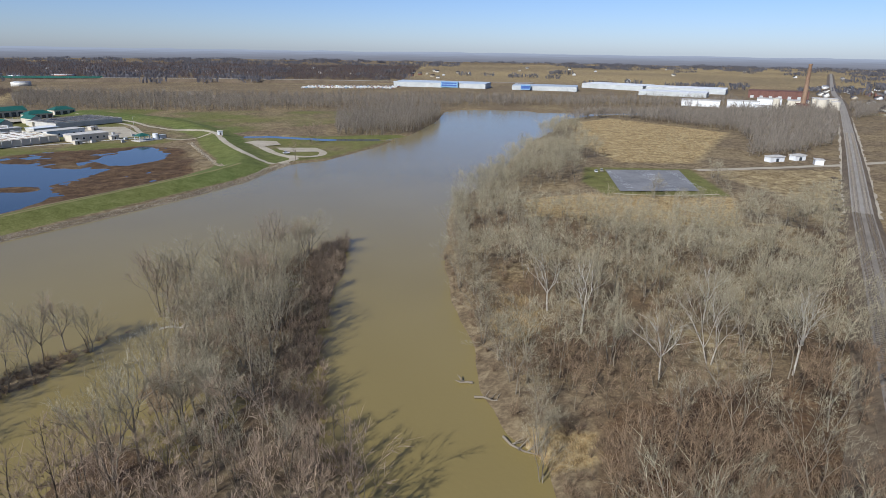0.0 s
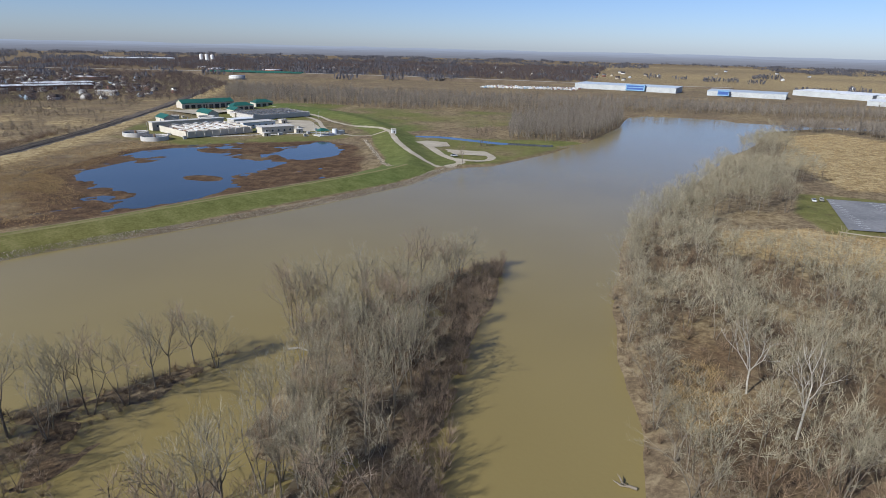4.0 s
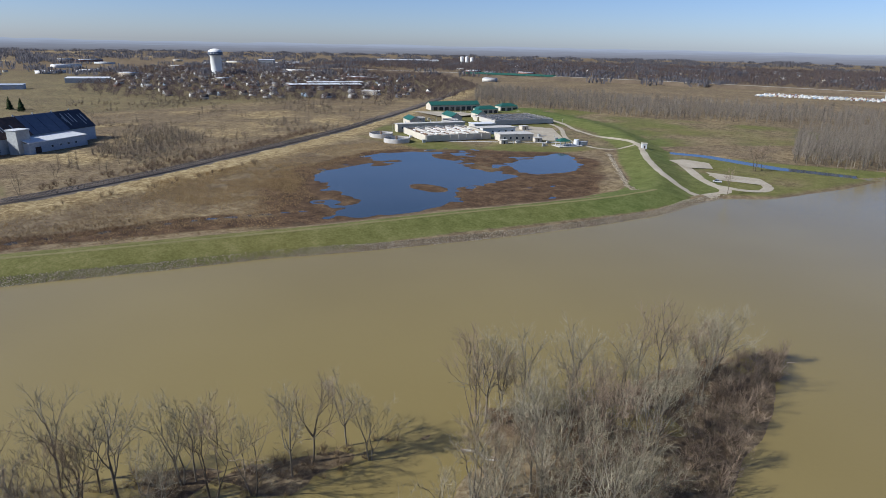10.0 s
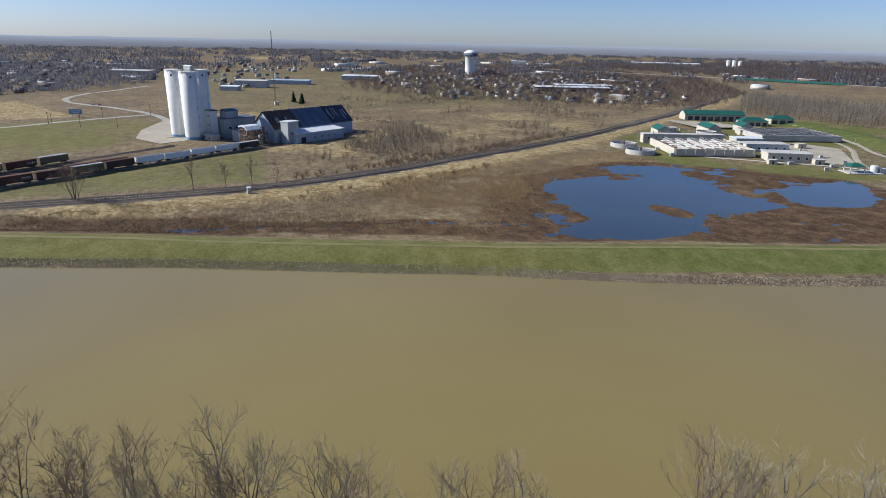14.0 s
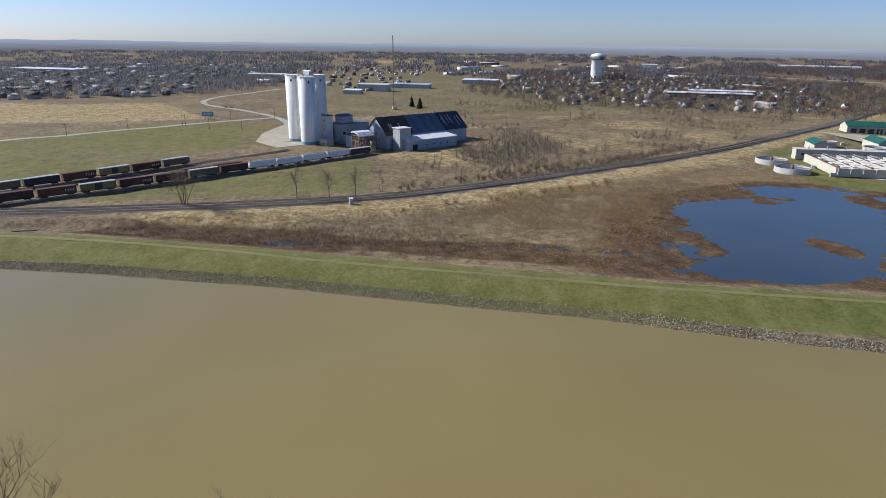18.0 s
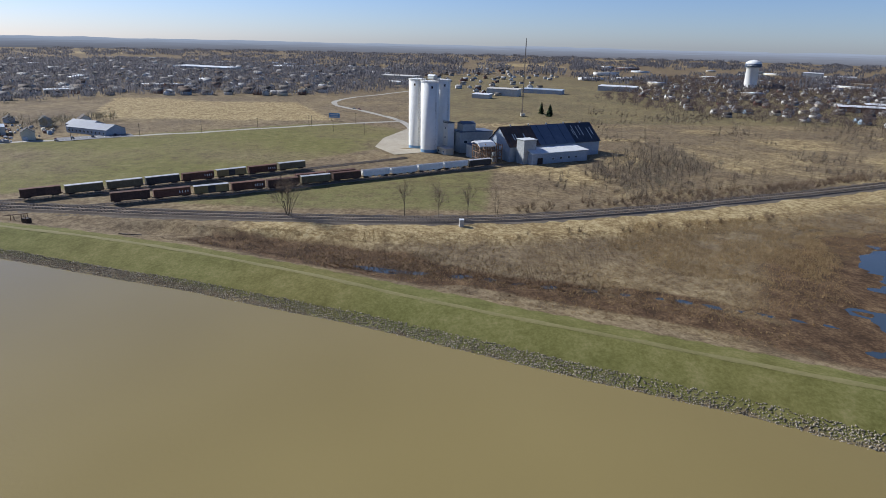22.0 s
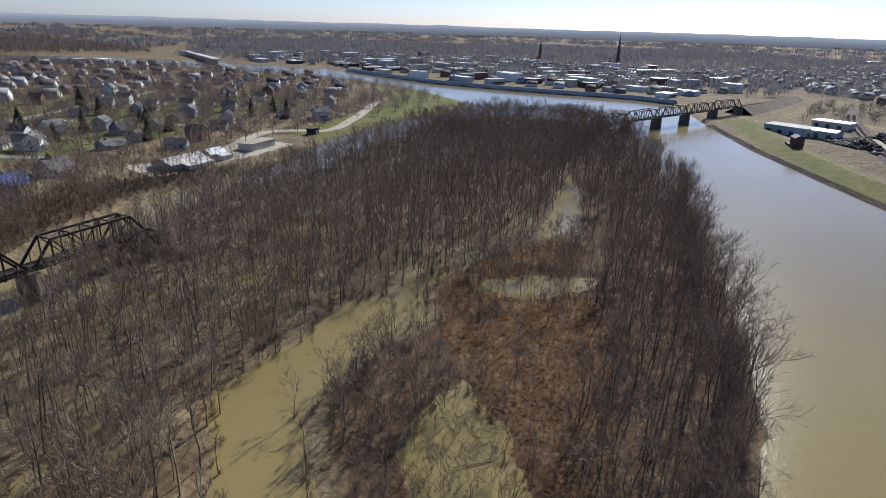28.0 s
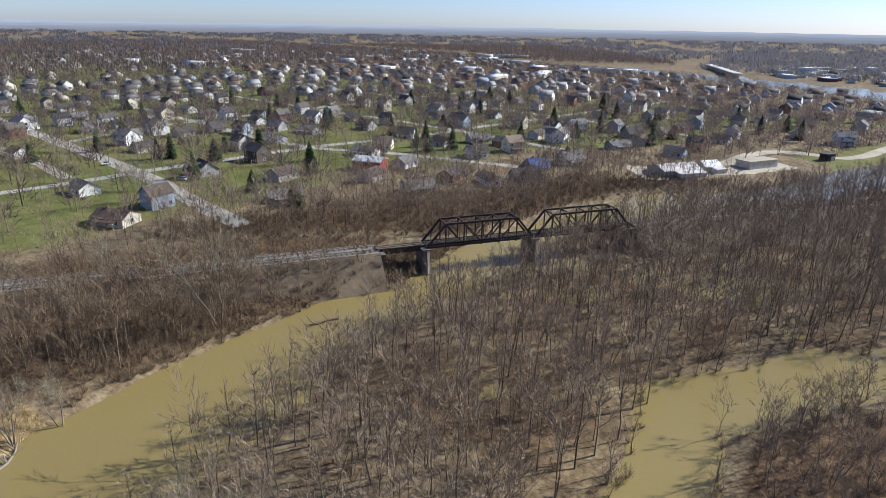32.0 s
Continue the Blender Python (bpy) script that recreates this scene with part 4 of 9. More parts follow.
for k, (x, y) in enumerate(densify_line([(-232, -140), (-214, -98), (-188, -36), (-172, 2), (-150, 38), (-131, 66)], 7.5)):
    tree(x + 3 + rng.uniform(-2, 4), y - 2 + rng.uniform(-2, 2), (0, 4, 2, 0, 5)[k % 5], rng.uniform(0.75, 1.0), rng.uniform(0, 360), "large many-stemmed bare tree leaning over the river", "shore trees", dark=True)
for k, (x, y) in enumerate(densify_line([(16, 88), (13, 102), (10, 118), (7, 136), (4, 158), (2, 190), (3, 220), (3, 250), (6, 276), (16, 302), (34, 345)], 7.0)):
    tree(x + 3 + rng.uniform(-1.5, 4), y + rng.uniform(-2, 2), (0, 4, 2, 3, 5)[k % 5], rng.uniform(0.55, 0.8), rng.uniform(0, 360), "bare many-stemmed tree on the river bank", "bank trees")
for k, (x, y, c, size) in enumerate(((35, 138, 0, 1.05), (60, 121, 2, 0.95), (76, 116, 0, 0.98), (29, 153, 1, 1.0), (47, 115, 1, 1.0), (66, 140, 0, 0.9), (86, 130, 1, 0.95), (98, 150, 2, 0.9), (44, 72, 0, 0.85),
                                    (40, 150, 2, 0.9), (55, 96, 2, 0.85), (42, 92, 1, 0.8), (72, 96, 0, 0.85), (110, 170, 1, 0.85), (58, 160, 0, 0.9), (80, 168, 2, 0.85), (48, 178, 1, 0.95), (30, 190, 2, 0.9),
                                    (64, 196, 0, 0.8), (90, 104, 1, 0.85), (60, 80, 2, 0.85), (52, 128, 3, 0.9), (84, 148, 5, 0.85), (70, 126, 4, 0.8), (38, 122, 4, 0.75), (96, 118, 2, 0.8))):
    if k < 7:
        tree(x, y, c, size, 57 * c + x, "tall bare sycamore with a pale trunk above brown brush", "bank sycamores", pale=True)
    else:
        tree(x, y, c, size, 57 * c + x, "tall grey leafless tree above brown brush", "bank trees")

# ---- mill ----


def windows_on(parent, spots, w, h, axis, material="glass", name="window", depth=0.12):
    """Panes with frames on a wall; axis 'x': wall faces along y, 'y': along x. spots: (along, level, wall place, outward sign)."""
    for a, z, wall, out in spots:
        g, fr = Geo(), Geo()
        if axis == "x":
            g.box(a - w / 2, a + w / 2, wall + out * 0.02 - 0.02, wall + out * 0.02 + 0.02, z, z + h)
            for q in (z - 0.12, z + h):
                fr.box(a - w / 2 - 0.12, a + w / 2 + 0.12, min(wall, wall + out * depth), max(wall, wall + out * depth), q, q + 0.12)
            for q in (a - w / 2 - 0.12, a + w / 2):
                fr.box(q, q + 0.12, min(wall, wall + out * depth), max(wall, wall + out * depth), z, z + h)
        else:
            g.box(wall + out * 0.02 - 0.02, wall + out * 0.02 + 0.02, a - w / 2, a + w / 2, z, z + h)
            for q in (z - 0.12, z + h):
                fr.box(min(wall, wall + out * depth), max(wall, wall + out * depth), a - w / 2 - 0.12, a + w / 2 + 0.12, q, q + 0.12)
            for q in (a - w / 2 - 0.12, a + w / 2):
                fr.box(min(wall, wall + out * depth), max(wall, wall + out * depth), q, q + 0.12, z, z + h)
        pane = part(name, g, MAT[material], parent)
        part("frame", fr, MAT["white_roof"], pane)


def silo(x, y, r, high, hatch):
    e = thing("silo", x, y, 1.9, 0, "tall white concrete silo with a faded blue base band", "silo", "silos of the mill")
    part("shell", Geo().lathe(0, 0, [(r, 2.6), (r, high), (r - 0.4, high + 0.05), (0.01, high + 0.5)], 40), MAT["silo"], e, smooth=True)
    part("base_band", Geo().lathe(0, 0, [(r + 0.03, 0), (r + 0.03, 2.6)], 40), MAT["silo_blue"], e, "faded blue painted band", smooth=True)
    part("rim", Geo().lathe(0, 0, [(r + 0.02, high - 0.9), (r + 0.15, high - 0.85), (r + 0.15, high + 0.15), (r - 0.1, high + 0.2)], 40), MAT["silo"], e)
    rail = Geo()
    n = 16
    ring = [(r * 0.93 * math.cos(2 * math.pi * i / n), r * 0.93 * math.sin(2 * math.pi * i / n)) for i in range(n)]
    for i in range(n):
        (a, b), (c, d) = ring[i], ring[(i + 1) % n]
        rail.beam((a, b, high + 1.3), (c, d, high + 1.3), 0.09)
        rail.beam((a, b, high + 0.1), (a, b, high + 1.3), 0.09)
    part("railing", rail, MAT["rail"], e)
    a = radians(hatch)
    part("vent", Geo().box(r * math.cos(a) - 0.5, r * math.cos(a) + 0.5, r * math.sin(a) - 0.5, r * math.sin(a) + 0.5, high - 4.2, high - 2.8), MAT["black_steel"], e)
    lad = Geo()
    for s in (-0.3, 0.3):
        lad.beam(((r + 0.25) * math.cos(a + 0.5) - s * math.sin(a), (r + 0.25) * math.sin(a + 0.5) + s * math.cos(a), 0.2),
                 ((r + 0.25) * math.cos(a + 0.5) - s * math.sin(a), (r + 0.25) * math.sin(a + 0.5) + s * math.cos(a), high), 0.08)
    part("ladder", lad, MAT["rail"], e)
    return e


silo(-484, 131, 5.7, 45.5, 10)
silo(-500, 123.5, 5.6, 46, -20)
silo(-496, 139.5, 5.6, 46, 15)
head = thing("silo_headhouse", -493, 133, 47.7, 25, "small white conveyor house on top of the silos", "headhouse")
part("house", Geo().box(-4, 4, -1.4, 1.4, 0.2, 2.6), MAT["grey_wall"], head)
part("roof", Geo().prism([(-1.7, 2.55), (1.7, 2.55), (0, 3.4)], -4.3, 4.3), MAT["white_roof"], head)


def block_building(name, x, y, turn, sx, sy, high, wall, roof, label, z=None, slope=0.0, group=""):
    """A flat or single-pitched building: walls, roof slab with overhang, plinth."""
    e = thing(name, x, y, (ground_at(x, y) if z is None else z) - 0.1, turn, label, "building", group)
    part("wall", Geo().prism([(-sy / 2, 0), (sy / 2, 0), (sy / 2, high + slope), (-sy / 2, high)], -sx / 2, sx / 2), MAT[wall], e)
    part("roof", Geo().prism([(-sy / 2 - 0.4, high + 0.02), (sy / 2 + 0.4, high + slope + 0.02), (sy / 2 + 0.4, high + slope + 0.4), (-sy / 2 - 0.4, high + 0.4)], -sx / 2 - 0.4, sx / 2 + 0.4), MAT[roof], e)
    return e


def gable_building(name, x, y, turn, sx, sy, eave, ridge, wall, roof, label, z=None, group="", category="building"):
    e = thing(name, x, y, (ground_at(x, y) if z is None else z) - 0.1, turn, label, category, group)
    part("wall", Geo().prism([(-sy / 2, 0), (sy / 2, 0), (sy / 2, eave), (0, ridge), (-sy / 2, eave)], -sx / 2, sx / 2), MAT[wall], e)
    for s in (-1, 1):
        o = 0.35
        dz = (ridge - eave) / (sy / 2) * o
        part("roof", Geo().prism([(s * (sy / 2 + o), eave - dz + 0.03), (0, ridge + 0.03), (0, ridge + 0.28), (s * (sy / 2 + o), eave - dz + 0.28)], -sx / 2 - o, sx / 2 + o), MAT[roof], e)
    return e


MAT["rust_roof"] = surface("rust_stained_roof", (0.03, 0.024, 0.024), (0.12, 0.075, 0.055), 0.35, 0.12, 0.75)
MAT["rust_frame"] = surface("rusty_steel_frame", (0.13, 0.075, 0.045), (0.3, 0.2, 0.13), 1.0, 0.2, 0.8)
barn = thing("mill_barn", -465, 211, 2.1, 114.3, "long dilapidated barn with a dark torn gable roof", "barn")
part("wall", Geo().prism([(0, 0), (24, 0), (24, 9.5), (12, 19.6), (0, 9.5)], -36, 36), MAT["blue_wall"], barn, "slate blue metal cladding")
for x0, x1, m, lab in ((-36.6, -13, "rust_roof", "dark rust-stained roof sheets"), (-13, 15, "navy_roof", "slate blue roof sheets"), (15, 36.6, "dark_roof", "dark torn roof sheets")):
    for a, b in (((-0.8, 8.9), (12, 19.7)), ((24.8, 8.9), (12, 19.7))):
        part("roof_panel", Geo().prism([a, b, (b[0], b[1] + 0.3), (a[0], a[1] + 0.3)], x0, x1), MAT[m], barn, lab)
rng = np.random.default_rng(3)
for k in range(11):
    x0, t0, t1 = (rng.uniform(17, 35), rng.uniform(0.1, 0.5), rng.uniform(0.55, 0.95)) if k < 8 else (rng.uniform(-34, -16), 0.3, 0.6)
    p, q = (-0.8 + 12.8 * t0, 8.9 + 10.8 * t0 + 0.33), (-0.8 + 12.8 * t1, 8.9 + 10.8 * t1 + 0.33)
    part("patch", Geo().prism([p, q, (q[0], q[1] + 0.06), (p[0], p[1] + 0.06)], x0, x0 + rng.uniform(0.4, 0.9)), MAT["grey_wall"], barn, "pale bare metal strip")
for k in range(9):
    part("rib", Geo().prism([(-0.85, 9.2), (12, 20.0), (12, 20.12), (-0.85, 9.32)], -34 + k * 8.5, -33.8 + k * 8.5), MAT["dark_roof"], barn)
for k in range(-2, 3):
    part("ridge_vent", Geo().cyl(k * 14, 12, 19.6, 20.9, 0.5, 0.5, 10), MAT["grey_wall"], barn)
annex = thing("mill_annex", -452, 211, 2.1, 114.3, "low pale blue annex with a white metal roof", "building")
part("wall", Geo().box(-24, 19, -2.5, 10, 0, 6.6), MAT["blue_wall"], annex)
part("roof", Geo().prism([(-3, 6.6), (11.5, 8.0), (11.5, 8.3), (-3, 6.95)], -12, 19.5), MAT["white_roof"], annex)
part("roof", Geo().prism([(-3, 6.6), (4, 8.6), (11, 6.6), (11, 6.9), (4, 8.95), (-3, 6.95)], -24.5, -12.1), MAT["white_roof"], annex)
part("door", Geo().box(-20, -16, -2.58, -2.5, 0, 4), MAT["black_steel"], annex)
windows_on(annex, [(-8 + 6 * k, 2.5, -2.5, -1) for k in range(4)], 1.6, 1.2, "x")
tower = block_building("square_tower", -448, 188, 114.3, 9, 7.5, 14.5, "grey_wall", "white_roof", "square pale metal tower beside the barn", 2.0)
leg = block_building("elevator_tower", -489, 144, 25, 6.5, 5, 19, "silo", "dark_roof", "narrow white elevator tower beside the silos", 1.9)
part("parapet", Geo().box(-3.4, 3.4, -2.6, -2.4, 19.4, 20.4), MAT["grey_wall"], leg)
windows_on(leg, [(0, 15, -2.5, -1), (0, 9, -2.5, -1)], 1.2, 1.2, "x")
low = block_building("mill_shed", -478, 141, 25, 12, 6, 4.2, "tan_wall", "concrete", "low concrete shed at the silo foot", 1.9)
windows_on(low, [(-3, 1.6, -3.0, -1), (3, 1.6, -3.0, -1)], 1.4, 1.2, "x")
mb = block_building("mill_building", -492, 160, 110, 24, 14, 13.5, "grey_wall", "navy_roof", "grey metal-clad mill building with flat roof", 2.0)
part("upper_house", Geo().box(-9, 0, -5, 4, 13.9, 18.5), MAT["grey_wall"], mb)
part("upper_roof", Geo().prism([(-5.3, 18.4), (4.3, 18.4), (-0.5, 20)], -9.4, 0.4), MAT["navy_roof"], mb)
windows_on(mb, [(-8 + 5 * k, 6.5, 7.0, 1) for k in range(4)], 2.2, 1.6, "x")
windows_on(mb, [(-8 + 5 * k, 6.5, -7.0, -1) for k in range(4)], 2.2, 1.6, "x")
part("lean_to", Geo().prism([(7.0, 0), (14, 0), (14, 5), (7.0, 7)], -11, 9), MAT["grey_wall"], mb)
mid = block_building("loading_shed", -468, 163, 112, 16, 10, 8, "grey_wall", "navy_roof", "grey loading shed between mill and barn", 2.0)
fr = thing("loading_gantry", -446, 166, 2.1, 114.3, "rusty open steel loading frame with a white hood", "frame")
for i in range(5):
    for j in range(3):
        part("post", Geo().beam((-8 + i * 4, j * 4, 0), (-8 + i * 4, j * 4, 11 + (i % 2)), 0.45), MAT["rust_frame"], fr)
for lvl in (3.5, 7, 10.5):
    for j in range(3):
        part("girder", Geo().beam((-8, j * 4, lvl), (8, j * 4, lvl), 0.4), MAT["rust_frame"], fr)
    for i in range(5):
        part("girder", Geo().beam((-8 + i * 4, 0, lvl), (-8 + i * 4, 8, lvl), 0.35), MAT["rust_frame"], fr)
for i in range(4):
    part("brace", Geo().beam((-8 + i * 4, 0, 0.3 + 3.5 * (i % 2)), (-4 + i * 4, 0, 7), 0.3), MAT["rust_frame"], fr)
part("hood", Geo().prism([(-0.8, 10.8), (2, 12.6), (6, 13.2), (8.8, 12.4), (8.8, 11.6), (6, 12.4), (2, 11.8), (-0.8, 10.2)], -8.5, 3), MAT["white_roof"], fr, "white curved metal hood")
part("tank", Geo().cyl(5.5, 4, 0, 6, 1.8, 1.8, 14), MAT["grey_wall"], fr)

mast = thing("radio_mast", -700, 237, 2.5, 0, "thin grey lattice radio mast", "mast")
for a in (0, 120, 240):
    c, s = 0.55 * math.cos(radians(a)), 0.55 * math.sin(radians(a))
    part("leg", Geo().beam((c, s, 0), (c * 0.6, s * 0.6, 74), 0.2), MAT["rail"], mast)
lattice = Geo()
for k in range(37):
    for a in (0, 120, 240):
        f = 0.55 * (1 - 0.4 * k / 37)
        p = (f * math.cos(radians(a)), f * math.sin(radians(a)), 2 * k)
        q = (f * math.cos(radians(a + 120)), f * math.sin(radians(a + 120)), 2 * k + 2)
        lattice.beam(p, q, 0.1)
part("lattice", lattice, MAT["rail"], mast)
part("hut", Geo().box(2, 6, -2, 2, 0, 3), MAT["tan_wall"], mast)


def utility_pole(x, y, turn, high=9.5):
    e = thing("utility_pole", x, y, ground_at(x, y) - 0.2, turn, "brown wooden utility pole with a crossarm", "pole", "utility poles")
    part("pole", Geo().cyl(0, 0, 0, high, 0.17, 0.11, 8), MAT["tie"], e)
    part("crossarm", Geo().box(-1.2, 1.2, -0.07, 0.07, high - 0.9, high - 0.72), MAT["tie"], e)
    for q in (-1.05, -0.5, 0.5, 1.05):
        part("insulator", Geo().cyl(q, 0, high - 0.72, high - 0.5, 0.06, 0.05, 6), MAT["concrete"], e)
    return e


for k in range(8):
    utility_pole(-500 - 20.5 * k, -150 + 37.5 * k, 60)
for x, y in ((-560, 85), (-575, 60), (-600, 40), (-540, 140), (-610, 150)):
    utility_pole(x, y, 20)
bb = thing("billboard", -640, 55, 2.2, 75, "blue roadside billboard on two posts", "billboard")
for s in (-2.5, 2.5):
    part("post", Geo().box(s - 0.15, s + 0.15, -0.15, 0.15, 0, 4), MAT["tie"], bb)
part("panel", Geo().box(-5, 5, -0.2, 0.2, 3.2, 7.2), MAT["silo_blue"], bb)
part("lettering_bar", Geo().box(-4, 4, -0.24, -0.2, 5.4, 6.0), MAT["white_roof"], bb)
part("lettering_bar", Geo().box(-3, 3, -0.24, -0.2, 4.2, 4.7), MAT["white_roof"], bb)

# ---- draped strips: roads, paths, yards ----


def densify(pts, step):
    out = []
    for a, b in zip(pts, pts[1:]):
        n = max(1, int(math.dist(a, b) / step))
        out += [tuple(a[k] + (b[k] - a[k]) * i / n for k in range(len(a))) for i in range(n)]
    return out + [tuple(pts[-1])]


def rounded(pts, times=2):
    """Cuts the corners of a chain of points."""
    for _ in range(times):
        out = [pts[0]]
        for a, b in zip(pts, pts[1:]):
            out += [tuple(0.75 * p + 0.25 * q for p, q in zip(a, b)), tuple(0.25 * p + 0.75 * q for p, q in zip(a, b))]
        pts = out + [pts[-1]]
    return pts


def side_ways(pts):
    P = np.array(pts, float)[:, :2]
    d = np.gradient(P, axis=0)
    d /= np.linalg.norm(d, axis=1, keepdims=True) + 1e-9
    return P, np.stack([-d[:, 1], d[:, 0]], 1)


def strip(name, pts, width, material, label, category="road", lift=0.16, shift=0.0, step=4.0, ragged=0.0):
    P, s = side_ways(densify(rounded(pts), step))
    n = len(P)
    rng = np.random.default_rng(len(name) + n)
    cols = []
    for k in (-1.0, -0.33, 0.33, 1.0):
        off = shift + k * width / 2 + (rng.uniform(-ragged, ragged, (n, 1)) if abs(k) == 1 else 0)
        q = P + s * off
        cols.append(np.stack([q[:, 0], q[:, 1], land_fields(q[:, 0], q[:, 1])[0] + (lift if abs(k) < 1 else lift - 0.1)], 1))
    v = np.stack(cols, 1).reshape(-1, 3)
    i = np.arange(n - 1)[:, None] * 4 + np.arange(3)[None]
    i = i.ravel()
    me = mesh_of(name, v, np.stack([i, i + 4, i + 5, i + 1], 1), material)
    me.polygons.foreach_set("use_smooth", np.ones(len(me.polygons), bool))
    return tagged(new(name, me), label, category, kind="structure")


def yard(name, outline, material, label, category="yard", lift=0.18, gap=6.0):
    """A flat area laid over the ground."""
    bm = bmesh.new()
    face = bm.faces.new([bm.verts.new((x, y, 0)) for x, y in densify(outline + outline[:1], gap)[:-1]])
    bmesh.ops.triangulate(bm, faces=[face])
    me = bpy.data.meshes.new(name)
    co = np.array([v.co[:] for v in bm.verts])
    hh = land_fields(co[:, 0], co[:, 1])[0]
    top = float(hh.max()) if len(outline) < 5 else float(np.percentile(hh, 90))
    for v in bm.verts:
        v.co.z = top + lift
    bm.to_mesh(me)
    bm.free()
    for p in me.polygons:
        if p.normal.z < 0:
            p.flip()
    me.materials.append(material)
    return tagged(new(name, me), label, category, kind="structure")


MAT["path"] = surface("worn_grass_path", (0.14, 0.126, 0.045), (0.205, 0.178, 0.075), 0.8, 0.06, 0.95, world_space=True)
MAT["town_road"] = surface("pale_worn_street", (0.27, 0.25, 0.205), (0.4, 0.365, 0.3), 0.8, 0.05, 0.9, world_space=True)
strip("levee_path", LEVEE[1:16], 2.0, MAT["path"], "worn grass track along the levee crest", "path", 0.14, ragged=0.3)
strip("levee_road", [(-106, 374), (-122, 385), (-137, 405), (-163, 447), (-187, 498), (-215, 520), (-262, 545), (-300, 590), (-385, 640)], 4.2, MAT["gravel"],
      "pale gravel service road on the levee", "road", 0.2, ragged=0.5)
strip("plant_road", [(-187, 498), (-200, 470), (-225, 480), (-250, 500), (-285, 560), (-330, 590), (-420, 600)], 3.8, MAT["gravel"], "pale service road to the treatment plant")
strip("pad_road", [(-103, 376), (-96, 396), (-112, 407), (-130, 436), (-146, 462)], 5.5, MAT["gravel"], "pale gravel drive beside the river", ragged=0.4)
strip("pad_loop", [(-110, 404), (-86, 402), (-82, 418), (-92, 434), (-118, 432)], 5.0, MAT["gravel"], "pale gravel loop of the boat ramp", ragged=0.4)
yard("boat_pad", [(-153, 462), (-146, 472), (-130, 470), (-122, 452), (-134, 444)], MAT["gravel"], "pale gravel pad beside the ditch")
yard("boat_lot", [(-122, 438), (-93, 440), (-83, 424), (-110, 420)], MAT["gravel"], "pale gravel parking area by the river")
lot_level = yard("parking_lot", [(95, 354), (139, 355), (129, 299), (88, 296)], MAT["asphalt"], "grey asphalt parking lot among dry grass", "parking lot").data.vertices[0].co.z
bays = Geo()
for k in range(15):
    for x0, x1, y in ((93.5 + 0.9 * (k / 14), 97.5, 301 + 3.6 * k), (112, 120, 301 + 3.6 * k), (130.5, 134, 303 + 3.5 * k)):
        bays.beam((x0, y, lot_level + 0.03), (x1, y, lot_level + 0.03), 0.14, 0.02)
tagged(part("bay_lines", bays, MAT["white_roof"], None), "faded white parking bay lines on the lot", "road marking", kind="structure")
strip("lot_edge", [(84, 292), (100, 290), (136, 293)], 1.6, MAT["gravel"], "pale path along the parking lot")
strip("east_lane", [(150, 358), (187, 367), (261, 386), (296, 397), (420, 440)], 6.0, MAT["gravel"], "pale gravel lane to the railway crossing")
strip("mill_road", [(-1000, 130), (-826, 20), (-720, 80), (-650, 115), (-590, 125), (-520, 112)], 6.5, MAT["town_road"], "pale concrete road past the mill")
strip("field_road", [(-490, -230), (-496, -165), (-539, -82), (-589, 2), (-644, 112)], 6.0, MAT["town_road"], "pale road along the field edge")
strip("west_street", [(-470, -205), (-500, -215), (-620, -290), (-845, -400), (-1200, -560)], 8.0, MAT["town_road"], "straight pale street through the west side")
yard("mill_yard", [(-600, 122), (-560, 135), (-520, 150), (-480, 128), (-470, 108), (-500, 95), (-540, 100)], MAT["gravel"], "pale gravel yard round the silos")
for pts, w in (([(520, -32), (383, -24), (280, -17), (181, -11), (116, 0), (80, 4)], 8.0), ([(186, 60), (181, -11), (172, -58), (173, -95), (150, -170), (130, -300), (100, -480)], 6.5),
               ([(277, -17), (295, -64), (300, -180), (280, -420)], 6.5), ([(420, -118), (300, -110), (173, -95), (127, -120), (90, -128), (50, -140)], 6.0),
               ([(192, 14), (260, 9), (330, 12), (450, 5)], 5.5), ([(420, -215), (290, -210), (142, -205), (60, -190)], 6.0), ([(440, -330), (280, -320), (128, -310), (20, -290)], 6.0)):
    strip("town_street", pts, w, MAT["town_road"], "pale worn residential street between lawns", "street")
strip("river_road", [(18, -175), (-14, -196), (-21, -262), (-40, -285), (-67, -285), (-84, -350), (-100, -430)], 7.0, MAT["gravel"], "pale gravel road beside the river sheds")
strip("shed_yard", [(12, -168), (-6, -190), (-24, -216), (-38, -246)], 22, MAT["gravel"], "pale gravel yard round the sheds", "yard", 0.12, ragged=1.5)

# ---- railways ----


MAT["grey_ballast"] = surface("grey_ballast_stone", (0.15, 0.13, 0.105), (0.25, 0.22, 0.18), 1.5, 0.08, 0.95, bump=0.6, world_space=True, spec=0.05)
MAT["grey_tie"] = surface("weathered_grey_timber", (0.15, 0.13, 0.105), (0.25, 0.22, 0.185), 3.0, 0.5, 0.95, spec=0.05)
MAT["embankment"] = surface("weedy_embankment", (0.07, 0.05, 0.032), (0.18, 0.135, 0.085), 0.6, 0.06, 0.95, bump=0.8, world_space=True)
MAT["pale_ballast"] = surface("pale_ballast_stone", (0.21, 0.19, 0.16), (0.33, 0.3, 0.255), 1.5, 0.08, 0.95, bump=0.6, world_space=True, spec=0.05)


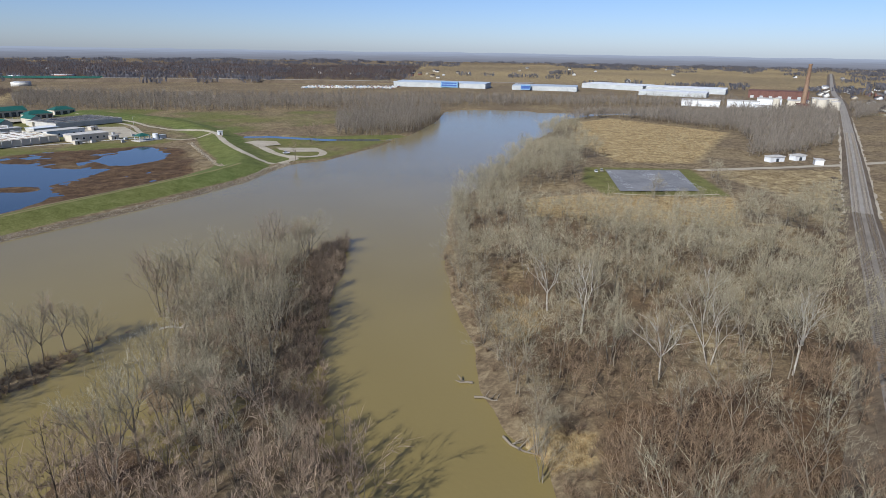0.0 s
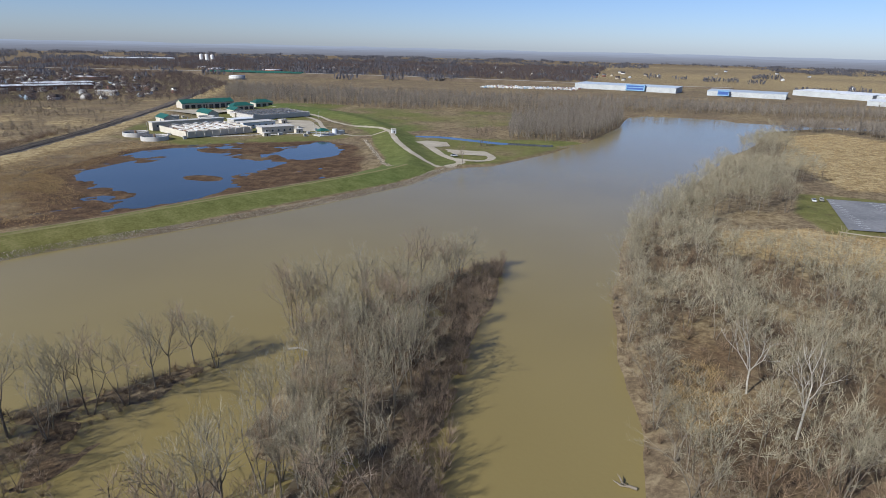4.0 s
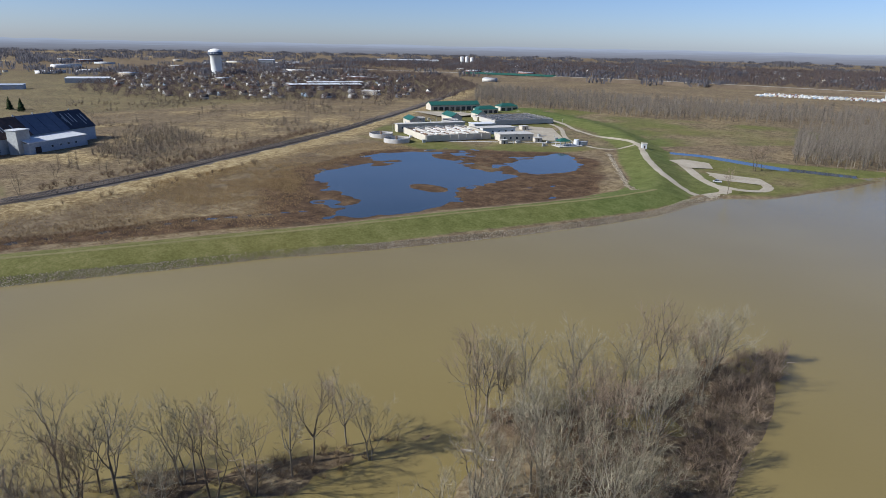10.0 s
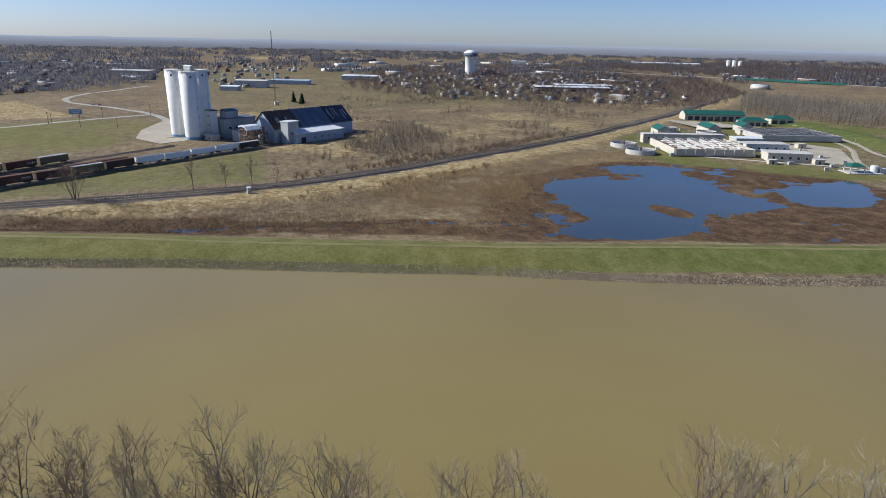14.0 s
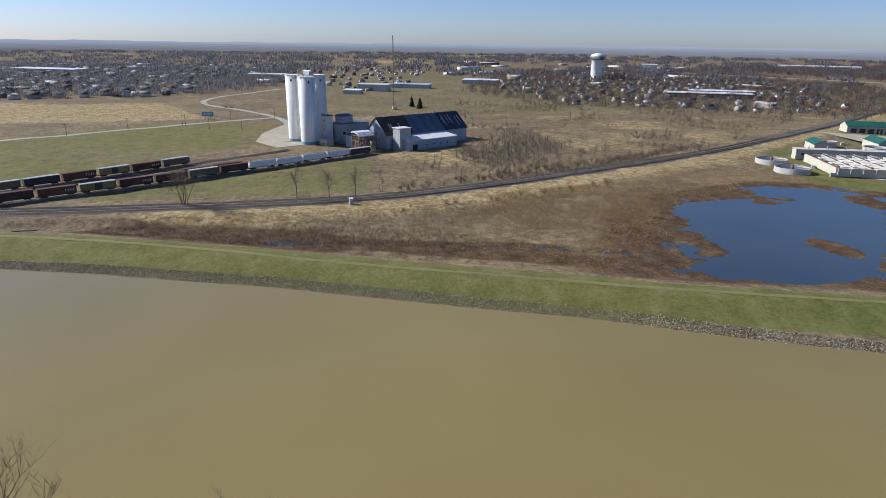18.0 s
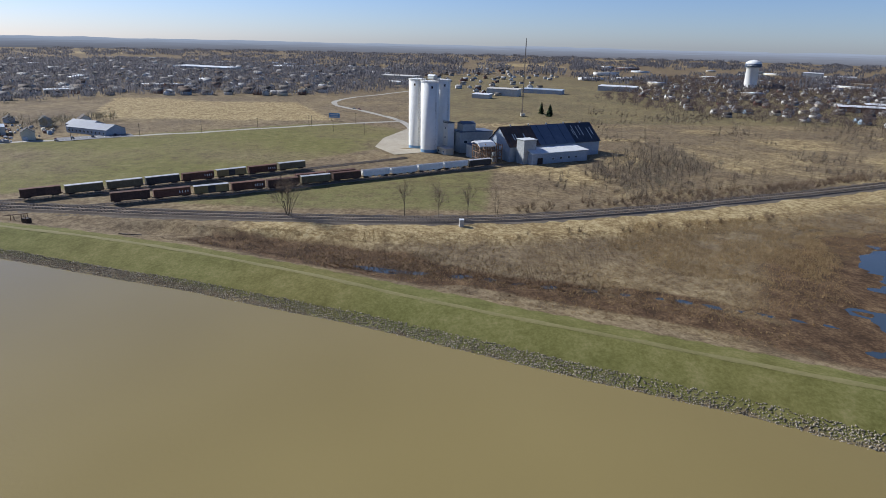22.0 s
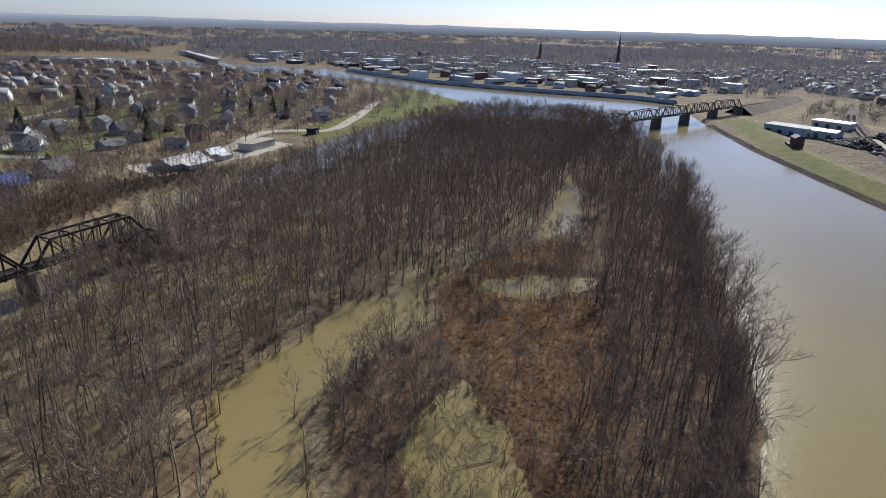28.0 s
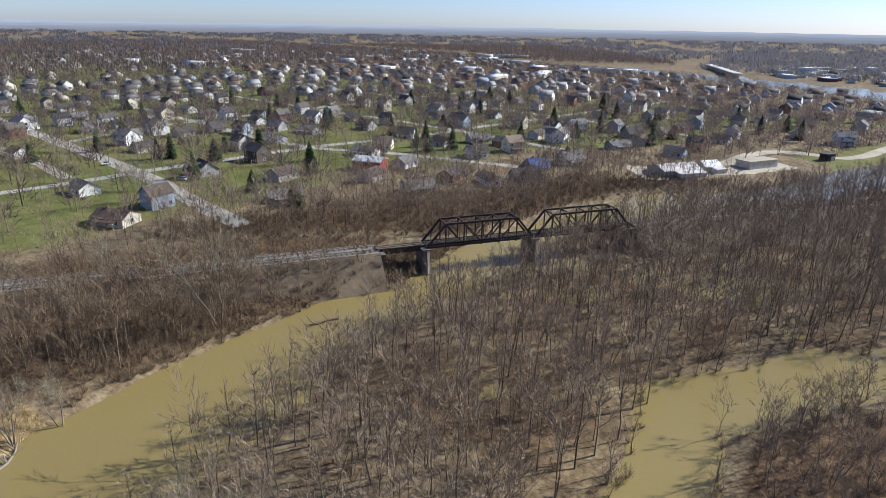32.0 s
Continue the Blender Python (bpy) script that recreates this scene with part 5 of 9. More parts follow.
def rail_line(name, pts, tracks, label, rise=0.7, bed="ballast"):
    """Ballast bed with sloped shoulders, ties and rails; heights are given, or follow the ground."""
    line = densify(rounded(pts), 4.0)
    P, s = side_ways(line)
    g = land_fields(P[:, 0], P[:, 1])[0]
    z = np.array([p[2] for p in line]) if len(line[0]) > 2 else g + rise
    z = np.convolve(np.pad(z, 6, mode="edge"), np.ones(13) / 13, mode="valid")
    half = 1.9 + 2.1 * (tracks - 1)
    e = tagged(new(name), label, "railway", kind="structure")
    cols = []
    for side in (-1, 1):
        foot = P + s * side * (half + 1.6 * np.maximum(z - g, 0.5))[:, None]
        fz = land_fields(foot[:, 0], foot[:, 1])[0] - 0.25
        edge = P + s * side * half
        a, b = np.c_[foot, np.minimum(fz, z - 0.3)], np.c_[edge, z]
        cols += [a, b] if side < 0 else [b, a]
    n = len(P)
    v = np.stack(cols, 1).reshape(-1, 3)
    i = (np.arange(n - 1)[:, None] * 4 + np.arange(3)[None]).ravel()
    quads = np.stack([i, i + 4, i + 5, i + 1], 1)
    part("ballast", mesh_of("ballast", v, quads[1::3], MAT[bed]), None, e)
    part("embankment", mesh_of("embankment", v, np.concatenate([quads[0::3], quads[2::3]]), MAT["embankment" if (z - g).max() > 2 else bed]), None, e)
    Q, t = side_ways(densify([tuple(p) for p in np.c_[P, z]], 1.3))
    zz = np.array([p[2] for p in densify([tuple(p) for p in np.c_[P, z]], 1.3)])
    tie_v, tie_f = [], []
    bx = Geo().box(-1, 1, -1, 1, 0, 1)
    box_f = np.array([q for f in bx.f for q in ((f[0], f[1], f[2]), (f[0], f[2], f[3]))])
    for k in range(tracks):
        off = (k - (tracks - 1) / 2) * 4.2
        C = Q + t * off
        for side in (-0.72, 0.72):
            R = C + t * side
            rows = [np.c_[R + t * a, zz + b] for a, b in ((-0.07, 0.16), (-0.07, 0.34), (0.07, 0.34), (0.07, 0.16))]
            m = len(R)
            rv = np.stack(rows, 1).reshape(-1, 3)
            j = (np.arange(m - 1)[:, None] * 4 + np.arange(3)[None]).ravel()
            part("rail", mesh_of("rail", rv, np.stack([j, j + 4, j + 5, j + 1], 1), MAT["rail"]), None, e)
        d = np.stack([t[:, 1], -t[:, 0]], 1)
        for p, a, b, h in zip(C, t, d, zz):
            if abs(p[0]) + abs(p[1]) > 900:
                continue
            k0 = len(tie_v)
            tie_v += [(p[0] + a[0] * u * 1.3 + b[0] * w * 0.13, p[1] + a[1] * u * 1.3 + b[1] * w * 0.13, h + q * 0.17) for u, w, q in bx.v]
            tie_f.append(box_f + k0)
    if tie_f:
        tagged(part("ties", mesh_of("ties", np.array(tie_v), np.concatenate(tie_f), MAT["grey_tie" if bed == "pale_ballast" else "tie"]), None, e), kind="stuff")
    return e


MAT["track_dirt"] = surface("cindery_track_side", (0.075, 0.062, 0.05), (0.165, 0.138, 0.11), 0.9, 0.06, 0.95, bump=0.6, world_space=True, spec=0.05)
strip("track_side", RAIL_WEST, 14.0, MAT["track_dirt"], "brown cindery strip beside the railway", "track bed", 0.1, ragged=1.6)
rail_line("main_railway", RAIL_WEST, 2, "double railway track on brown ballast behind the levee")
rail_line("east_railway", [(180, 252, 6), (125, 160, 6.6), (100, 119, 7.2), (75, 77, 7.8), (60, 56, 8), (45, 33, 8), (23, -1, 8)], 2,
          "railway embankment leading to the truss bridge", bed="grey_ballast")
strip("track_road", [(900, 1461), (620, 975), (310, 463), (180, 252)], 15.0, MAT["gravel"], "pale gravel strip under the east railway", "track bed", 0.14, ragged=0.8)
rail_line("north_railway", [(1500, 2455, 5.6), (700, 1130, 5.6), (620, 975, 5.6), (310, 463, 5.8), (180, 252, 6)], 2, "straight double railway on pale ballast to the north", bed="pale_ballast")
ROW_A, ROW_B = ((-350, -52), (-429, 68)), ((-343, -14), (-440, 172))
rail_line("siding", [(-352, -110), (-346, -75), (-350, -52), (-390, 9), (-429, 68), (-460, 115)], 1, "rusty siding track under parked boxcars", 0.35)
rail_line("mill_siding", [(-336, -55), (-338, -30), (-343, -14), (-391, 78), (-440, 172)], 1, "siding track leading to the mill", 0.35)
rail_line("trestle_line", [(-24, -72, 8), (-43, -102, 8), (-85, -160, 8), (-130, -205, 8), (-190, -250, 8), (-236, -274, 8)], 1, "railway bank running through the flooded woods")
rail_line("south_railway", [(-418, -400, 8), (-470, -440, 7), (-560, -520, 5)], 1, "railway track beyond the long truss bridge")

# ---- riprap ----


def stone_arrays(x, y, z, size, rng):
    n = len(x)
    base = np.array([(-1, -1, -1), (1, -1, -1), (1, 1, -1), (-1, 1, -1), (-1, -1, 1), (1, -1, 1), (1, 1, 1), (-1, 1, 1)], float) * 0.5
    f = np.array([(3, 2, 1), (3, 1, 0), (4, 5, 6), (4, 6, 7), (0, 1, 5), (0, 5, 4), (1, 2, 6), (1, 6, 5), (2, 3, 7), (2, 7, 6), (3, 0, 4), (3, 4, 7)])
    v = base[None] * (1 + rng.uniform(-0.3, 0.3, (n, 8, 3)))
    v *= size[:, None, None] * rng.uniform(0.6, 1.3, (n, 1, 3))
    a, b = rng.uniform(0, 6.28, n), rng.uniform(-0.5, 0.5, n)
    ca, sa, cb, sb = np.cos(a)[:, None], np.sin(a)[:, None], np.cos(b)[:, None], np.sin(b)[:, None]
    X, Y, Z = v[..., 0], v[..., 1] * cb - v[..., 2] * sb, v[..., 1] * sb + v[..., 2] * cb
    X, Y = X * ca - Y * sa, X * sa + Y * ca
    v = np.stack([X + x[:, None], Y + y[:, None], Z + z[:, None]], -1)
    return v, f


def riprap():
    rng = np.random.default_rng(77)
    bank = densify(WEST_BANK[10:30], 0.4)
    P, s = side_ways(bank)
    n = len(P)
    e = tagged(new("riprap"), "grey broken stones armouring the levee foot", "riprap", kind="structure")
    places = []
    for k in range(20):
        off = -0.7 + k * 0.23 + rng.uniform(-0.25, 0.25, n)
        q = P + s * off[:, None] + rng.uniform(-0.25, 0.25, (n, 2))
        places.append(q[rng.uniform(0, 1, n) < 0.62])
    q = np.concatenate(places)
    z = land_fields(q[:, 0], q[:, 1])[0]
    size = rng.uniform(0.12, 0.28, len(q)) * rng.choice([1.0, 1.0, 1.3], len(q))
    near = (q[:, 0] > -200) & (q[:, 0] < -183) & (rng.uniform(0, 1, len(q)) < 0.5)
    v, f = stone_arrays(q[:, 0], q[:, 1], z + 0.06, size, rng)
    rest = v[~near]
    faces = (f[None] + 8 * np.arange(len(rest))[:, None, None]).reshape(-1, 3)
    tagged(part("stones", mesh_of("stones", rest.reshape(-1, 3), faces, MAT["stone"]), None, e), kind="stuff")
    return e, v[near][:260], f


riprap_thing, riprap_near, riprap_faces = riprap()

# ---- rail cars ----


def trucks(e, half):
    for s in (-1, 1):
        t = part("truck", Geo().box(s * (half - 2.4) - 1.3, s * (half - 2.4) + 1.3, -1.0, -0.85, 0.45, 0.85).box(s * (half - 2.4) - 1.3, s * (half - 2.4) + 1.3, 0.85, 1.0, 0.45, 0.85)
                 .box(s * (half - 2.4) - 0.3, s * (half - 2.4) + 0.3, -0.9, 0.9, 0.5, 0.95), MAT["black_steel"], e)
        for dx in (-0.88, 0.88):
            for y in (-0.76, 0.76):
                w = Geo()
                n, cx = 12, s * (half - 2.4) + dx
                ring = [(cx + 0.44 * math.cos(2 * math.pi * i / n), 0.46 + 0.44 * math.sin(2 * math.pi * i / n)) for i in range(n)]
                w.add([(p, y - 0.06, q) for p, q in ring] + [(p, y + 0.06, q) for p, q in ring],
                      [tuple(range(n)), tuple(range(2 * n - 1, n - 1, -1))] + [(i, (i + 1) % n, n + (i + 1) % n, n + i) for i in range(n)])
                part("wheel", w, MAT["rail"], t)
        part("coupler", Geo().box(s * half - 0.05 if s > 0 else -half - 0.65, half + 0.65 if s > 0 else -half + 0.05, -0.15, 0.15, 0.8, 1.1), MAT["black_steel"], e)


MAT["car_roof"] = surface("galvanised_car_roof", (0.42, 0.41, 0.39), (0.62, 0.61, 0.58), 0.8, 0.15, 0.5, 0.3)


def boxcar(paint, roof, label, marks):
    half = 7.55
    e = thing("boxcar", 0, 0, 0, 0, label, "rail car", "parked rail cars")
    body = Geo().box(-half, half, -1.5, 1.5, 1.15, 4.35)
    part("roof", Geo().prism([(-1.56, 4.35), (1.56, 4.35), (1.56, 4.45), (0, 4.75), (-1.56, 4.45)], -half - 0.05, half + 0.05), MAT[roof], e)
    part("underframe", Geo().box(-half, half, -1.2, 1.2, 0.85, 1.15), MAT["black_steel"], e)
    for s in (-1, 1):
        y = 1.5 * s
        part("door", Geo().box(-1.6, 1.6, min(y, y + 0.1 * s), max(y, y + 0.1 * s), 1.2, 4.2), MAT["black_car" if paint == "yellow_car" else paint], e, "sliding side door")
        for k in range(14):
            x = -7.3 + k * 1.12
            if abs(x) > 1.8:
                part("rib", Geo().box(x - 0.05, x + 0.05, min(y, y + 0.06 * s), max(y, y + 0.06 * s), 1.2, 4.3), MAT[paint], e)
        if marks:
            for k in range(4):
                part("painted_bar", Geo().box(2.8 + k * 1.12, 3.15 + k * 1.12, min(y, y + 0.03 * s), max(y, y + 0.03 * s), 2.2, 3.2), MAT["white_car"], e)
        lad = Geo()
        for k in range(6):
            lad.box(6.9, 7.4, min(y, y + 0.12 * s), max(y, y + 0.12 * s), 1.3 + k * 0.45, 1.36 + k * 0.45)
        part("ladder", lad, MAT["black_steel"], e)
    part("body", body, MAT[paint], e)
    trucks(e, half)
    return e


def hopper():
    half = 7.9
    e = thing("hopper_car", 0, 0, 0, 0, "white covered hopper rail car beside the mill", "rail car", "parked rail cars")
    side = [(-half, 1.9), (-half + 1.2, 1.5), (half - 1.2, 1.5), (half, 1.9), (half, 4.2), (-half, 4.2)]
    g = Geo().add([(x, y, z) for y in (-1.5, 1.5) for x, z in side], [tuple(range(5, -1, -1)), tuple(range(6, 12))] + [(i, (i + 1) % 6, 6 + (i + 1) % 6, 6 + i) for i in range(6)])
    part("roof", Geo().prism([(-1.5, 4.2), (1.5, 4.2), (0.8, 4.65), (-0.8, 4.65)], -half, half), MAT["car_roof"], e)
    part("running_board", Geo().box(-half, half, -0.35, 0.35, 4.66, 4.72), MAT["rail"], e)
    part("sill", Geo().box(-half, half, -0.5, 0.5, 0.85, 1.15), MAT["black_steel"], e)
    for k in (-1, 0, 1):
        c = k * 3.6
        part("chute", Geo().add([(c - 1.6, -1.4, 1.6), (c + 1.6, -1.4, 1.6), (c + 1.6, 1.4, 1.6), (c - 1.6, 1.4, 1.6), (c - 0.5, -0.5, 0.5), (c + 0.5, -0.5, 0.5), (c + 0.5, 0.5, 0.5), (c - 0.5, 0.5, 0.5)],
                                [(0, 1, 5, 4), (1, 2, 6, 5), (2, 3, 7, 6), (3, 0, 4, 7), (4, 5, 6, 7)]), MAT["white_car"], e)
    for s in (-1, 1):
        y = 1.5 * s
        for k in range(9):
            x = -6.8 + k * 1.7
            part("rib", Geo().box(x - 0.05, x + 0.05, min(y, y + 0.08 * s), max(y, y + 0.08 * s), 1.6, 4.2), MAT["white_car"], e)
    part("body", g, MAT["white_car"], e)
    trucks(e, half)
    return e


MAT["olive_car"] = surface("weathered_olive_car_paint", (0.12, 0.1, 0.055), (0.22, 0.185, 0.11), 0.8, 0.12, 0.75, spread=0.4)
MAT["brown_car"] = surface("dark_brown_car_paint", (0.06, 0.036, 0.028), (0.125, 0.075, 0.055), 0.8, 0.12, 0.75, spread=0.4)
CARS = {
    "r": boxcar("rust_car", "rust_car", "rusty brown boxcar parked on the siding", True),
    "y": boxcar("yellow_car", "car_roof", "faded yellow boxcar with a dark sliding door", False),
    "o": boxcar("olive_car", "car_roof", "weathered olive-tan boxcar on the siding", False),
    "b": boxcar("brown_car", "rust_car", "dark brown weathered boxcar on the siding", False),
    "d": boxcar("black_car", "car_roof", "dark boxcar with pale roof edge on the siding", False),
    "w": hopper(),
}
used = set()


def place_cars(row, order, back=0.0, first=0.0):
    (ax, ay), (bx, by) = row
    n = math.dist(row[0], row[1])
    ux, uy = (bx - ax) / n, (by - ay) / n
    turn = math.degrees(math.atan2(uy, ux))
    for k, c in enumerate(order):
        d = first + 8.3 + 16.6 * k
        x, y = ax + ux * d - uy * back, ay + uy * d + ux * back
        m = pose(x, y, ground_at(x, y) + 0.62, 0, 0, turn)
        if c in used:
            copy_thing(CARS[c], m)
        else:
            CARS[c].matrix_basis = m
            used.add(c)


place_cars(ROW_A, "bo" "odryro")
place_cars(ROW_B, "bryrbobwwwwd", first=2.0)
place_cars(ROW_B, "rr", back=4.6, first=84.0)

# ---- railway bridges ----


def truss_span(length, high=6.6, wide=5.4, panels=6):
    e = thing("truss_span", 0, 0, 0, 0, "rusty black steel truss span carrying the railway", "bridge", "truss bridge spans")
    h, w, st = length / 2 - 0.3, wide / 2, MAT["black_steel"]
    xs = [-h + 2 * h * k / panels for k in range(panels + 1)]
    for s in (-w, w):
        part("bottom_chord", Geo().beam((-h, s, 0), (h, s, 0), 0.5, 0.6), st, e)
        part("top_chord", Geo().beam((xs[1], s, high), (xs[-2], s, high), 0.5, 0.55), st, e)
        for a, b in ((xs[0], xs[1]), (xs[-1], xs[-2])):
            part("end_post", Geo().beam((a, s, 0), (b, s, high), 0.55), st, e)
        for x in xs[1:-1]:
            part("vertical", Geo().beam((x, s, 0), (x, s, high), 0.3), st, e)
        for k in range(1, panels - 1):
            a, b = (xs[k], xs[k + 1]) if k >= panels / 2 else (xs[k + 1], xs[k])
            part("diagonal", Geo().beam((a, s, 0), (b, s, high), 0.26), st, e)
        for k in range(panels):
            part("sub_strut", Geo().beam(((xs[k] + xs[k + 1]) / 2, s, 0), ((xs[k] + xs[k + 1]) / 2, s, high / 2), 0.16), st, e)
    for x in xs[1:-1]:
        part("cross_brace", Geo().beam((x, -w, high), (x, w, high), 0.3), st, e)
    for k in range(1, panels - 1):
        part("top_lacing", Geo().beam((xs[k], -w, high), (xs[k + 1], w, high), 0.16), st, e)
    for x in xs:
        part("floor_beam", Geo().beam((x, -w, -0.3), (x, w, -0.3), 0.35, 0.8), st, e)
    for y in (-1, 1):
        part("stringer", Geo().beam((-h, y, 0.0), (h, y, 0.0), 0.35, 0.6), st, e)
    ties = Geo()
    for k in range(int(length / 0.75)):
        ties.box(-h + k * 0.75, -h + k * 0.75 + 0.3, -1.5, 1.5, 0.3, 0.5)
    part("ties", ties, MAT["tie"], e)
    for y in (-0.72, 0.72):
        part("rail", Geo().beam((-h, y, 0.6), (h, y, 0.6), 0.12, 0.18), MAT["rail"], e)
    return e


MAT["old_stone"] = surface("stained_old_stone", (0.07, 0.058, 0.05), (0.2, 0.175, 0.155), 0.8, 0.15, 0.9)


def pier(x, y, turn, top):
    e = thing("bridge_pier", x, y, -1.5, turn, "weathered grey stone bridge pier standing in the river", "pier", "bridge piers")
    out = [(-1.0, -3.2), (0, -4.2), (1.0, -3.2), (1.0, 3.2), (0, 4.2), (-1.0, 3.2)]
    v = [(a * 1.25, b * 1.12, 0) for a, b in out] + [(a, b, top + 0.6) for a, b in out]
    part("shaft", Geo().add(v, [tuple(range(5, -1, -1)), tuple(range(6, 12))] + [(i, (i + 1) % 6, 6 + (i + 1) % 6, 6 + i) for i in range(6)]), MAT["old_stone"], e)
    part("cap", Geo().box(-1.3, 1.3, -3.9, 3.9, top + 0.6, top + 1.05), MAT["old_stone"], e)
    return e


SPAN_A, SPAN_B = [(15, -12), (-4, -41), (-23, -70)], [(-240, -276), (-270, -299), (-305, -325), (-339, -347), (-378, -374), (-417, -400)]
first = truss_span(34.5)
used_span = False
for chain in (SPAN_A, SPAN_B):
    for (ax, ay), (bx, by) in zip(chain, chain[1:]):
        d = math.dist((ax, ay), (bx, by))
        m = pose((ax + bx) / 2, (ay + by) / 2, 7.95, 0, 0, math.degrees(math.atan2(by - ay, bx - ax)))
        if not used_span:
            first.matrix_basis, used_span = m, True
        else:
            first.scale = (d / 34.7, 1, 1)
            copy_thing(first, m)
            first.scale = (1, 1, 1)
    for k, (x, y) in enumerate(chain):
        a, b = chain[max(k - 1, 0)], chain[min(k + 1, len(chain) - 1)]
        pier(x, y, math.degrees(math.atan2(b[1] - a[1], b[0] - a[0])), 8.1)
app = thing("approach_span", 19, -6, 8.0, 56.8, "short dark girder approach of the railway bridge", "bridge")
for s in (-1.2, 1.2):
    part("girder", Geo().box(-7.0, 7.0, s - 0.25, s + 0.25, -1.3, 0.3), MAT["black_steel"], app)
part("deck", Geo().box(-7.0, 7.0, -1.6, 1.6, 0.3, 0.5), MAT["tie"], app)
for s in (-0.72, 0.72):
    part("rail", Geo().box(-7.0, 7.0, s - 0.06, s + 0.06, 0.5, 0.68), MAT["rail"], app)
abut = thing("bridge_abutment", 21.5, -2.0, 1.0, 56.8, "pale stone bridge abutment on the wooded bank", "abutment")
part("wall", Geo().box(0.6, 4.2, -3.6, 3.6, -1, 6.0), MAT["old_stone"], abut)
part("seat", Geo().box(0.2, 4.4, -3.9, 3.9, 6.0, 6.6), MAT["old_stone"], abut)

# ---- water treatment plant ----


def varied(name, shades, rough=0.8, fine=1.5):
    """A paint whose colour differs from house to house, with grime on it."""
    m, n, l, b = nodes_of(name)
    r = n.new("ShaderNodeObjectInfo").outputs["Random"]
    k = n.new("ShaderNodeValToRGB")
    k.color_ramp.interpolation = "CONSTANT"
    e = k.color_ramp.elements
    e[0].color, e[1].color, e[1].position = (*shades[0], 1), (*shades[-1], 1), (len(shades) - 1) / len(shades)
    for i, c in enumerate(shades[1:-1]):
        e.new((i + 1) / len(shades)).color = (*c, 1)
    l.new(r, k.inputs["Fac"])
    vec = n.new("ShaderNodeTexCoord").outputs["Object"]
    g = math_node(n, l, "ADD", math_node(n, l, "MULTIPLY", tex_noise(n, l, vec, fine, 5.0), 0.5), math_node(n, l, "MULTIPLY", tex_noise(n, l, vec, 0.25, 3.0), 0.5))
    dirt = ramp(n, l, g, [(0.3, (0.72, 0.7, 0.66)), (0.65, (1, 1, 1))])
    l.new(mixed(n, l, 1.0, k.outputs["Color"], dirt, "MULTIPLY"), b.inputs["Base Color"])
    b.inputs["Roughness"].default_value, b.inputs["Specular IOR Level"].default_value = rough, 0.25
    return m


def island_varied(name, shades, rough=0.8):
    m, n, l, b = nodes_of(name)
    geo = n.new("ShaderNodeNewGeometry")
    k = n.new("ShaderNodeValToRGB")
    k.color_ramp.interpolation = "CONSTANT"
    e = k.color_ramp.elements
    e[0].color, e[1].color, e[1].position = (*shades[0], 1), (*shades[-1], 1), (len(shades) - 1) / len(shades)
    for i, c in enumerate(shades[1:-1]):
        e.new((i + 1) / len(shades)).color = (*c, 1)
    l.new(geo.outputs["Random Per Island"], k.inputs["Fac"])
    dirt = ramp(n, l, tex_noise(n, l, geo.outputs["Position"], 0.3, 4.0), [(0.3, (0.75, 0.73, 0.7)), (0.65, (1, 1, 1))])
    l.new(mixed(n, l, 1.0, k.outputs["Color"], dirt, "MULTIPLY"), b.inputs["Base Color"])
    b.inputs["Roughness"].default_value, b.inputs["Specular IOR Level"].default_value = rough, 0.1
    return m


MAT["sludge"] = surface("rusty_settling_channel", (0.09, 0.052, 0.038), (0.2, 0.125, 0.095), 0.8, 0.1, 0.8)
MAT["basin_water"] = water_material("grey_basin_water", (0.06, 0.075, 0.085), (0.12, 0.135, 0.14), 0.1, 0.05, 1.0)
for x, y, r in ((-352, 399, 9.0), (-328, 391, 9.5)):
    e = thing("clarifier_tank", x, y, ground_at(x, y) - 0.1, 30, "round concrete clarifier tank with dark water", "tank", "clarifier tanks")
    part("wall", Geo().lathe(0, 0, [(r, 0), (r, 3.2), (r - 0.4, 3.2), (r - 0.4, 1.2)], 40), MAT["concrete"], e, smooth=False)
    part("water", Geo().cyl(0, 0, 1.9, 2.1, r - 0.4, None, 40), MAT["basin_water"], e)
    part("bridge", Geo().box(-r, r, -0.5, 0.5, 3.2, 3.4), MAT["rail"], e)
    for s in (-0.5, 0.5):
        part("handrail", Geo().beam((-r, s, 4.3), (r, s, 4.3), 0.1), MAT["rail"], e)
    part("hub", Geo().cyl(0, 0, 1.5, 4.2, 0.8, 0.8, 12), MAT["rust_frame"], e)

